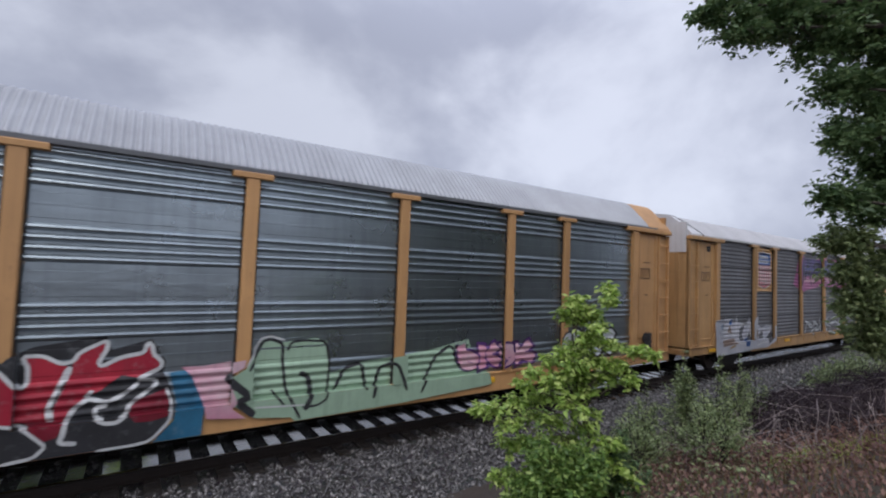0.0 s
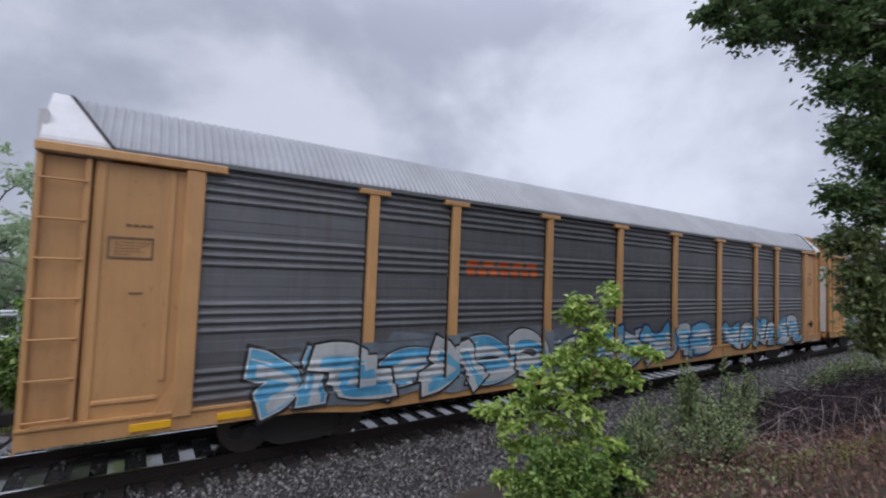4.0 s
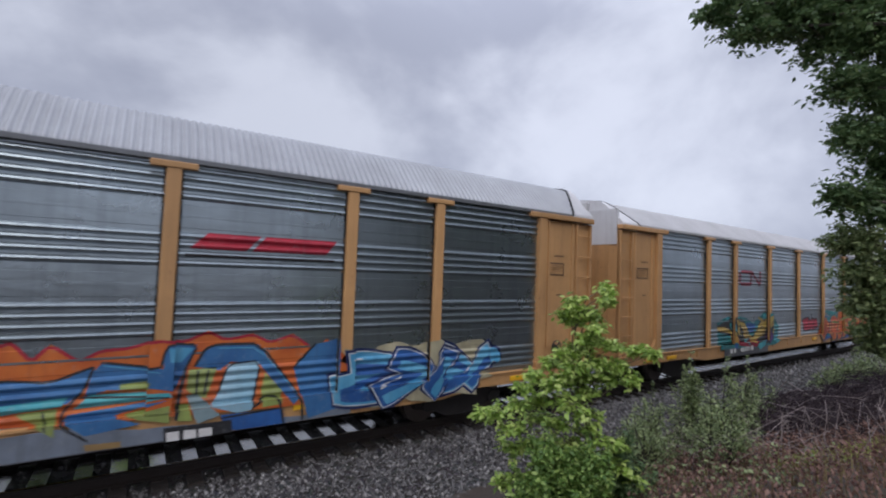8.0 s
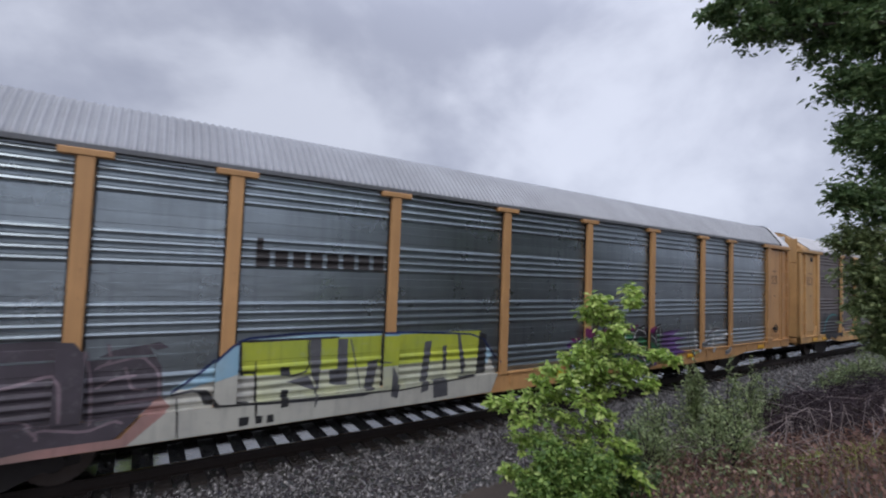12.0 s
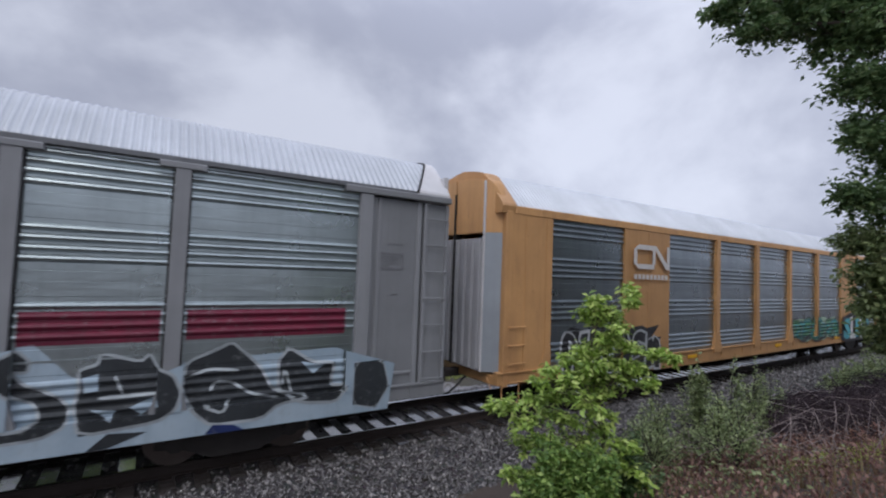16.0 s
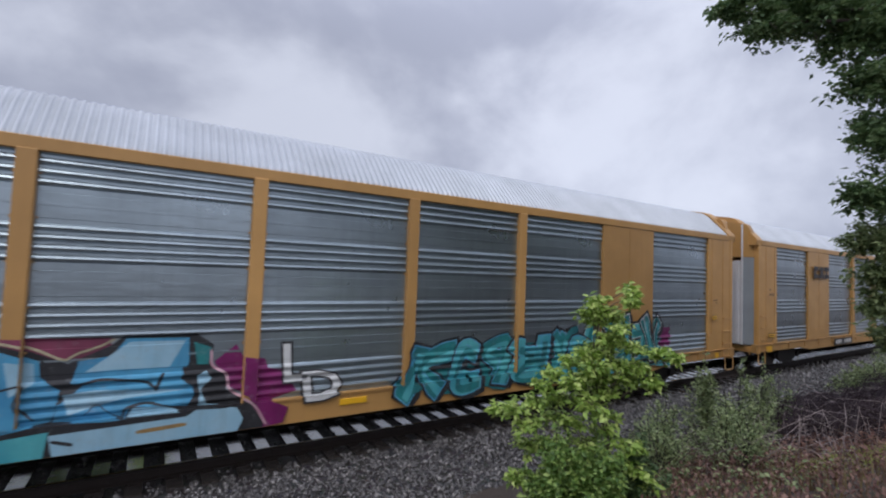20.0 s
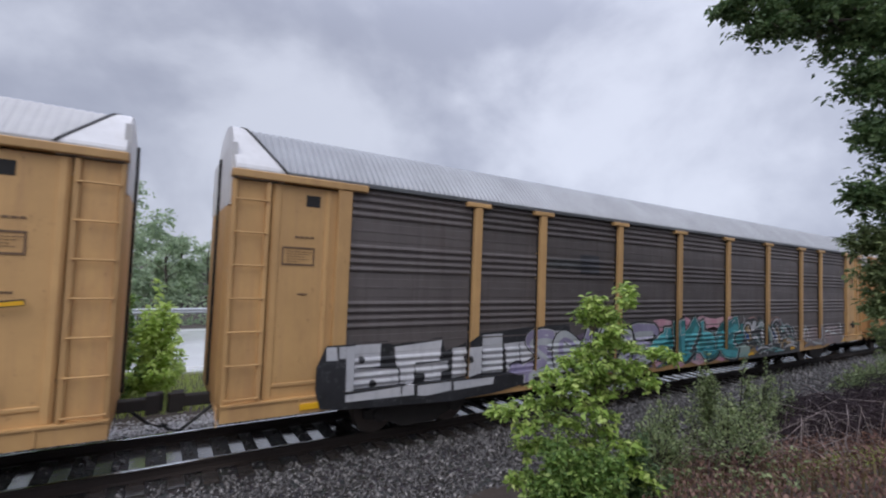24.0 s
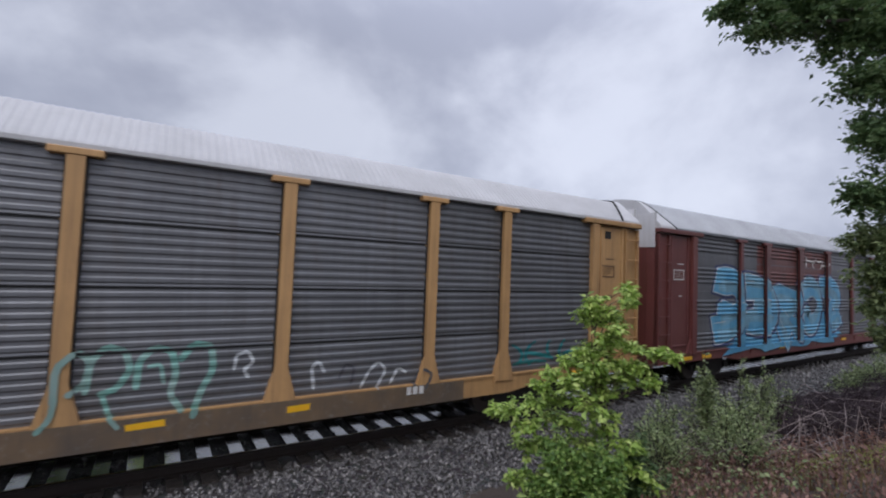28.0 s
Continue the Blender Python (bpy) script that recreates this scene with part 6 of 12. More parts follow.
painted_car(2, GREY, ZINC_GREEN, ROOF_BRIGHT, BRIGHT_YELLOW, "grey-framed galvanised car carrier with green and blue graffiti", [
    ("orange spray cloud", seq(
        (fill, [(11.48, 0.66), (11.72, 0.85), (12.12, 1.29), (12.42, 1.60), (12.51, 1.41), (12.44, 1.19), (12.26, 1.10), (12.18, 0.83), (12.32, 0.66)], ORANGE, 0),
        (fill, [(12.88, 1.76), (13.14, 1.89), (13.41, 1.87), (13.40, 1.70), (12.96, 1.70)], ORANGE, 0.3),
        (fill, [(15.50, 0.66), (15.60, 0.99), (15.94, 1.32), (16.43, 0.89), (16.35, 0.66)], spray((0.40, 0.15, 0.09), (0.30, 0.12, 0.08)), 0.3),
        (fill, [(14.90, 1.07), (15.38, 1.43), (15.27, 0.92)], ORANGE, 2.6))),
    ("green graffiti letters with white highlights and black outlines", seq(
        (fill, [(12.26, 0.66), (12.16, 0.83), (12.24, 1.10), (12.44, 1.23), (12.36, 1.59), (12.52, 1.68), (12.74, 1.82), (12.85, 1.67), (12.96, 1.71), (13.46, 1.69), (13.77, 1.78), (14.47, 1.73), (15.49, 1.64), (15.67, 0.98), (15.62, 0.66), (14.16, 0.66), (13.02, 0.66)], BLACK, 0.6),
        (fill, [(12.51, 1.63), (12.72, 1.69), (12.81, 1.55), (12.87, 1.65), (13.16, 1.64), (13.21, 1.66), (13.49, 1.75), (13.72, 1.71), (13.92, 1.66), (14.18, 1.73), (14.69, 1.66), (15.49, 1.57), (15.55, 0.97), (14.91, 0.84), (14.18, 0.88), (13.23, 0.95), (12.99, 1.00), (12.59, 1.12), (12.60, 1.32)], LIME, 1.5),
        (fill, [(13.92, 1.66), (14.18, 1.73), (14.69, 1.66), (15.49, 1.57), (15.55, 0.97), (14.91, 0.84), (13.93, 0.91)], spray((0.20, 0.30, 0.10), (0.16, 0.24, 0.10)), 1.7),
        (fill, [(12.31, 0.66), (12.36, 0.88), (13.25, 0.90), (13.36, 0.82), (13.34, 0.66), (13.01, 0.66), (12.38, 0.66)], GREEN, 1.5),
        (fill, [(12.34, 0.95), (12.40, 1.09), (12.62, 1.10), (12.76, 0.98), (13.00, 0.96)], MINT, 1.6),
        (fill, [(13.39, 0.80), (14.04, 0.92), (14.20, 0.71), (14.11, 0.66), (13.46, 0.66)], spray((0.16, 0.24, 0.09)), 1.5),
        (fill, [(14.24, 0.83), (14.91, 0.84), (15.48, 0.84), (15.50, 0.66), (14.29, 0.66)], DUSK, 1.2),
        (pen, [(12.78, 1.66), (12.81, 1.45), (12.76, 1.30)], 0.073, BLACK, 2.2),
        (pen, [(12.70, 1.10), (12.93, 1.10), (12.99, 1.00)], 0.023, BLACK, 2.2),
        (pen, [(13.11, 1.43), (13.23, 1.47), (13.22, 1.26), (13.13, 1.22)], 0.047, BLACK, 2.2),
        (pen, [(13.29, 1.16), (13.19, 0.97)], 0.046, BLACK, 2.2),
        (pen, [(13.49, 1.14), (13.49, 1.03)], 0.085, BLACK, 2.2),
        (pen, [(14.09, 1.48), (14.00, 1.33), (13.99, 1.15), (14.03, 1.07)], 0.079, BLACK, 2.2),
        (pen, [(14.40, 1.46), (14.14, 1.44)], 0.090, DUSK, 2.2),
        (pen, [(14.57, 1.52), (14.69, 1.18), (14.91, 0.80)], 0.104, DUSK, 2.2),
        (pen, [(15.04, 1.16), (15.24, 1.39), (15.22, 1.01)], 0.097, DUSK, 2.2),
        (pen, [(14.19, 1.69), (14.21, 1.51)], 0.081, OCHRE, 2.2),
        (pen, [(12.87, 0.92), (12.93, 0.78), (12.99, 0.90)], 0.081, BLACK, 2.2),
        (pen, [(13.59, 0.82), (13.77, 0.85), (13.82, 0.73)], 0.087, DUSK, 2.2),
        (pen, [(13.71, 0.66), (14.01, 0.67)], 0.049, OCHRE, 2.2),
        (pen, [(11.55, 0.88), (12.14, 0.88), (12.25, 1.13), (12.35, 1.23)], 0.026, BLACK, 2.2),
        (pen, [(12.48, 0.90), (13.25, 0.89), (14.08, 0.89)], 0.028, BLACK, 2.2),
        (pen, [(14.37, 1.29), (14.31, 1.04)], 0.050, DUSK, 2.2),
        (pen, [(12.50, 1.63), (12.72, 1.70), (12.79, 1.60), (12.77, 1.31), (12.86, 1.20)], 0.023, SNOW, 3),
        (pen, [(12.86, 1.65), (13.16, 1.65), (13.19, 1.51), (13.10, 1.50), (13.13, 1.35), (13.26, 1.37), (13.25, 1.17)], 0.023, SNOW, 3),
        (pen, [(13.22, 1.70), (13.49, 1.76), (13.72, 1.70), (13.72, 1.19), (13.77, 0.98)], 0.024, SNOW, 3),
        (pen, [(13.92, 1.09), (13.96, 1.41), (14.19, 1.51)], 0.025, SNOW, 3),
        (pen, [(13.87, 1.65), (14.16, 1.75), (14.60, 1.67)], 0.020, SNOW, 3),
        (pen, [(14.44, 1.61), (14.53, 1.11), (14.65, 0.94)], 0.020, SNOW, 3),
        (pen, [(13.25, 0.90), (13.37, 0.81), (13.34, 0.66), (13.21, 0.66)], 0.023, SNOW, 3),
        (pen, [(14.04, 0.92), (14.21, 0.71), (14.13, 0.66)], 0.020, SNOW, 3),
        (pen, [(12.82, 0.93), (12.87, 0.79), (12.97, 0.73), (13.05, 0.83)], 0.023, SNOW, 3),
        (pen, [(12.24, 0.87), (12.36, 1.20)], 0.035, SNOW, 3),
        (pen, [(12.28, 0.95), (12.40, 1.15), (12.63, 1.11)], 0.018, SNOW, 3),
        (pen, [(14.80, 0.81), (14.90, 0.97)], 0.021, SNOW, 3))),
    ("blue and green graffiti with a magenta halo", seq((blob, 17.3, 23.6, 0.75, 1.75, MAGENTA, 0, 4, 15), K(9, 17.6, 20.9, 0.8, 1.75, 4, (AQUA, TEAL), NAVY, LEMON, BLACK, SNOW, 0.25), K(10, 20.6, 23.3, 0.82, 1.74, 4, (BLUE, SKY), NAVY, None, BLACK, SNOW, 0.25))),
    ("red cross logo with dark bars for its letters", seq((ribbon, [(18.1, 3.3), (18.5, 3.55), (18.95, 3.85)], 0.12, RED, 2), (ribbon, [(18.1, 3.85), (18.5, 3.55), (18.95, 3.28)], 0.12, RED, 3), (bars, 19.0, 20.55, 3.4, 3.58, STENCIL_DARK, 9))),
    ("dark bars for the lettering on the sill", seq((bars, 6.9, 8.8, 0.74, 0.98, STENCIL_DARK, 8))),
], gusset=True)

painted_car(3, YELLOW, ZINC_OLD, ROOF_ZINC, WHITE, "yellow-framed dull galvanised car carrier with pale blue graffiti", [
    ("pale blue and black graffiti", seq((blob, 2.6, 12.0, 0.75, 2.1, spray((0.20, 0.24, 0.28)), 0, 2, 17), K(11, 2.9, 9.5, 0.85, 2.05, 6, (SKY, CHROME), BLACK, None, None, SNOW), K(12, 9.9, 17.5, 0.85, 2.05, 6, (CHROME, SKY), NAVY))),
    ("orange bars of a faded logo", seq((bars, 7.0, 9.2, 3.25, 3.42, ORANGE, 7), (bars, 7.0, 9.2, 3.48, 3.6, ORANGE, 5))),
    ("dark graffiti tag", seq(K(13, 18.5, 25.0, 0.8, 2.0, 6, (SKY, CHROME), BLACK))),
])

painted_car(4, YELLOW, ZINC, ROOF_ZINC, YELLOW, "yellow-framed galvanised car carrier with a shield and black graffiti", [
    ("yellow plate with a red, white and blue shield", seq((rect, A_BAYS[1] + 0.02, A_BAYS[2] - 0.02, 3.05, 4.78, YELLOW, 0), (shield, 5.1, 6.3, 3.3, 4.65))),
    ("dark painted lettering", seq(T("BUILDING", 7.35, 9.3, 4.08, 4.42, [(0.03, STENCIL_DARK, 1)], 3, 0.0, -0.12), T("AMERICA", 9.7, 11.5, 4.08, 4.42, [(0.03, STENCIL_DARK, 1)], 5, 0.0, -0.12))),
    ("turquoise peaked graffiti with black lines and a white foot", seq(
        (fill, [(7.49, 1.60), (8.01, 1.82), (8.32, 1.98), (8.47, 2.19), (8.58, 2.26), (8.70, 2.22), (8.77, 1.98), (8.87, 1.82), (8.95, 1.58), (9.08, 1.33), (9.15, 1.28), (9.27, 1.38), (9.35, 1.09), (9.48, 1.11), (9.76, 0.96), (9.14, 0.94), (8.61, 0.91), (7.56, 0.87)], spray((0.20, 0.42, 0.40), (0.12, 0.32, 0.31)), 0.5),
        (fill, [(7.52, 1.12), (8.30, 1.34), (8.57, 1.45), (8.86, 1.42), (9.09, 1.27), (9.14, 0.98), (7.56, 0.91)], spray((0.45, 0.50, 0.50), (0.30, 0.40, 0.40)), 1.2),
        (fill, [(8.94, 1.74), (9.25, 1.75), (9.29, 1.34), (9.08, 1.39)], spray((0.55, 0.36, 0.20), (0.50, 0.30, 0.26)), 1),
        (fill, [(9.58, 1.43), (9.61, 1.63), (9.97, 1.68), (10.04, 1.50), (9.77, 1.41)], spray((0.50, 0.38, 0.22)), 0.5),
        (fill, [(9.37, 1.11), (9.38, 1.41), (9.53, 1.43), (9.57, 1.08)], PINK, 1),
        (fill, [(9.58, 1.30), (9.67, 1.43), (9.84, 1.38), (10.17, 1.40), (10.26, 1.22), (10.07, 1.10), (9.72, 1.10)], DUSK, 0.8),
        (pen, [(7.49, 1.63), (8.01, 1.81), (8.32, 1.94), (8.48, 2.19), (8.58, 2.30), (8.73, 2.23), (8.78, 1.98), (8.87, 1.80)], 0.046, BLACK, 2),
        (pen, [(8.79, 1.71), (8.97, 1.64)], 0.039, BLACK, 2),
        (pen, [(8.85, 1.59), (9.09, 1.29), (9.27, 1.37), (9.33, 1.08), (9.20, 1.02)], 0.040, BLACK, 2),
        (pen, [(8.23, 1.15), (8.36, 1.33), (8.52, 1.33), (8.73, 1.18), (8.77, 1.09), (8.67, 0.96)], 0.077, BLACK, 2),
        (pen, [(8.29, 1.14), (8.45, 0.96), (8.61, 0.97), (8.56, 1.10), (8.37, 1.16)], 0.052, BLACK, 2),
        (pen, [(8.24, 1.49), (8.55, 1.79), (8.57, 1.88)], 0.023, BLACK, 2),
        (pen, [(8.52, 1.63), (8.64, 1.45)], 0.038, BLACK, 2),
        (pen, [(9.35, 1.08), (9.45, 1.12), (9.48, 1.20), (9.55, 1.05), (9.76, 0.98)], 0.033, BLACK, 2),
        (pen, [(9.75, 1.06), (10.15, 1.00), (10.38, 0.88), (10.45, 1.00)], 0.026, BLACK, 2),
        (pen, [(8.02, 1.74), (8.33, 1.88), (8.50, 2.14), (8.59, 2.22)], 0.023, SNOW, 2.5),
        (pen, [(8.83, 2.06), (8.90, 1.82), (8.97, 1.50)], 0.031, PINK, 2.5),
        (pen, [(8.38, 1.08), (8.45, 1.15), (8.52, 1.02)], 0.030, SNOW, 3)))] + [
    ("black graffiti with silver outlined curves", seq(
        (fill, [(14.43, 0.89), (14.73, 1.66), (15.07, 2.07), (15.59, 2.41), (16.25, 2.08), (16.49, 2.39), (17.11, 2.38), (17.51, 1.76), (18.09, 2.13), (19.16, 2.05), (19.99, 1.63), (20.60, 2.21), (21.26, 2.22), (22.26, 2.03), (23.18, 1.64), (23.85, 1.07), (23.06, 0.66), (20.03, 0.66), (16.40, 0.66)], DUSK, 0.2),
        (pen, [(14.75, 1.25), (15.10, 1.40), (15.41, 1.13), (15.59, 0.76)], 0.099, BLACK, 1.0),
        (pen, [(14.75, 1.25), (15.10, 1.40), (15.41, 1.13), (15.59, 0.76)], 0.056, CHROME, 2.2),
        (pen, [(15.16, 1.76), (15.47, 1.37), (15.90, 0.72)], 0.186, BLACK, 1.08),
        (pen, [(15.16, 1.76), (15.47, 1.37), (15.90, 0.72)], 0.099, CHROME, 2.2800000000000002),
        (pen, [(15.18, 1.90), (15.51, 2.29), (15.91, 2.17), (16.26, 1.82), (16.47, 1.65), (16.55, 2.20), (16.75, 2.33), (17.01, 2.24), (17.21, 1.77), (17.56, 1.56), (17.99, 2.04), (18.51, 2.11), (19.17, 1.85)], 0.201, BLACK, 1.16),
        (pen, [(15.18, 1.90), (15.51, 2.29), (15.91, 2.17), (16.26, 1.82), (16.47, 1.65), (16.55, 2.20), (16.75, 2.33), (17.01, 2.24), (17.21, 1.77), (17.56, 1.56), (17.99, 2.04), (18.51, 2.11), (19.17, 1.85)], 0.107, CHROME, 2.3600000000000003),
        (pen, [(15.60, 2.04), (15.80, 1.85), (16.10, 1.51)], 0.178, BLACK, 1.24),
        (pen, [(15.60, 2.04), (15.80, 1.85), (16.10, 1.51)], 0.089, CHROME, 2.4400000000000004),
        (pen, [(15.89, 1.00), (16.47, 1.07), (16.90, 0.98), (16.39, 0.79), (15.90, 0.90)], 0.173, BLACK, 1.32),
        (pen, [(15.89, 1.00), (16.47, 1.07), (16.90, 0.98), (16.39, 0.79), (15.90, 0.90)], 0.080, CHROME, 2.52),
        (pen, [(15.95, 1.26), (16.70, 1.37), (17.53, 1.37)], 0.173, BLACK, 1.4),
        (pen, [(15.95, 1.26), (16.70, 1.37), (17.53, 1.37)], 0.080, CHROME, 2.6),
        (pen, [(16.78, 1.80), (16.88, 1.39), (17.35, 1.15)], 0.175, BLACK, 1.48),
        (pen, [(16.78, 1.80), (16.88, 1.39), (17.35, 1.15)], 0.081, CHROME, 2.68),
        (pen, [(17.57, 1.20), (18.01, 1.52), (18.33, 1.14), (17.74, 0.92)], 0.107, BLACK, 1.56),
        (pen, [(17.57, 1.20), (18.01, 1.52), (18.33, 1.14), (17.74, 0.92)], 0.049, CHROME, 2.7600000000000002),
        (pen, [(18.32, 1.35), (19.18, 1.49), (19.88, 1.32)], 0.196, BLACK, 1.6400000000000001),
        (pen, [(18.32, 1.35), (19.18, 1.49), (19.88, 1.32)], 0.090, CHROME, 2.8400000000000003),
        (pen, [(20.00, 1.55), (20.48, 2.05), (21.00, 2.10), (21.41, 1.75), (20.93, 1.55)], 0.213, BLACK, 1.72),
        (pen, [(20.00, 1.55), (20.48, 2.05), (21.00, 2.10), (21.41, 1.75), (20.93, 1.55)], 0.098, CHROME, 2.92),
        (pen, [(21.69, 1.54), (21.85, 1.94), (22.14, 1.93), (22.33, 1.44)], 0.224, BLACK, 1.8),
        (pen, [(21.69, 1.54), (21.85, 1.94), (22.14, 1.93), (22.33, 1.44)], 0.103, CHROME, 3.0),
        (pen, [(21.30, 0.91), (22.29, 1.09), (23.21, 0.94)], 0.223, BLACK, 1.88),
        (pen, [(21.30, 0.91), (22.29, 1.09), (23.21, 0.94)], 0.103, CHROME, 3.08),
        (pen, [(22.57, 1.28), (23.19, 1.46), (23.58, 1.11)], 0.215, BLACK, 1.96),
        (pen, [(22.57, 1.28), (23.19, 1.46), (23.58, 1.11)], 0.089, CHROME, 3.16),
        (pen, [(20.02, 1.02), (20.89, 1.09), (21.04, 0.69)], 0.129, BLACK, 2.04),
        (pen, [(20.02, 1.02), (20.89, 1.09), (21.04, 0.69)], 0.059, CHROME, 3.24))),
    ("pale bars for the lettering on the sill", seq(
        (fill, [(7.79, 0.90), (8.61, 0.94), (9.20, 0.91), (9.80, 0.93), (9.80, 0.81), (9.15, 0.82), (8.59, 0.84), (7.79, 0.82)], SNOW, 6),
        (fill, [(7.79, 0.82), (8.59, 0.84), (9.15, 0.82), (10.23, 0.81), (10.23, 0.66), (9.17, 0.66), (8.10, 0.66), (7.81, 0.66)], BLACK, 7),
        (fill, [(8.12, 0.77), (8.21, 0.77), (8.22, 0.66), (8.12, 0.66)], STENCIL_LIGHT, 9),
        (fill, [(8.29, 0.78), (8.43, 0.78), (8.44, 0.66), (8.30, 0.66)], STENCIL_LIGHT, 9),
        (fill, [(8.51, 0.77), (8.61, 0.77), (8.62, 0.66), (8.52, 0.66)], STENCIL_LIGHT, 9),
        (fill, [(9.04, 0.79), (9.13, 0.78), (9.14, 0.66), (9.05, 0.66)], STENCIL_LIGHT, 9),
        (fill, [(9.23, 0.78), (9.30, 0.78), (9.31, 0.66), (9.24, 0.66)], STENCIL_LIGHT, 9),
        (fill, [(9.35, 0.78), (9.47, 0.77), (9.48, 0.66), (9.36, 0.66)], STENCIL_LIGHT, 9),
        (fill, [(9.51, 0.78), (9.63, 0.78), (9.64, 0.66), (9.52, 0.66)], STENCIL_LIGHT, 9),
        (fill, [(9.74, 0.77), (9.80, 0.77), (9.81, 0.66), (9.75, 0.66)], STENCIL_LIGHT, 9),
        (fill, [(9.86, 0.78), (9.99, 0.78), (10.00, 0.66), (9.87, 0.66)], STENCIL_LIGHT, 9))),
    ("black soot blotch on the end panel", seq((blob, 25.9, 26.25, 1.2, 1.8, BLACK, 1, 4))),
], door_mat=WHITE, square=True)

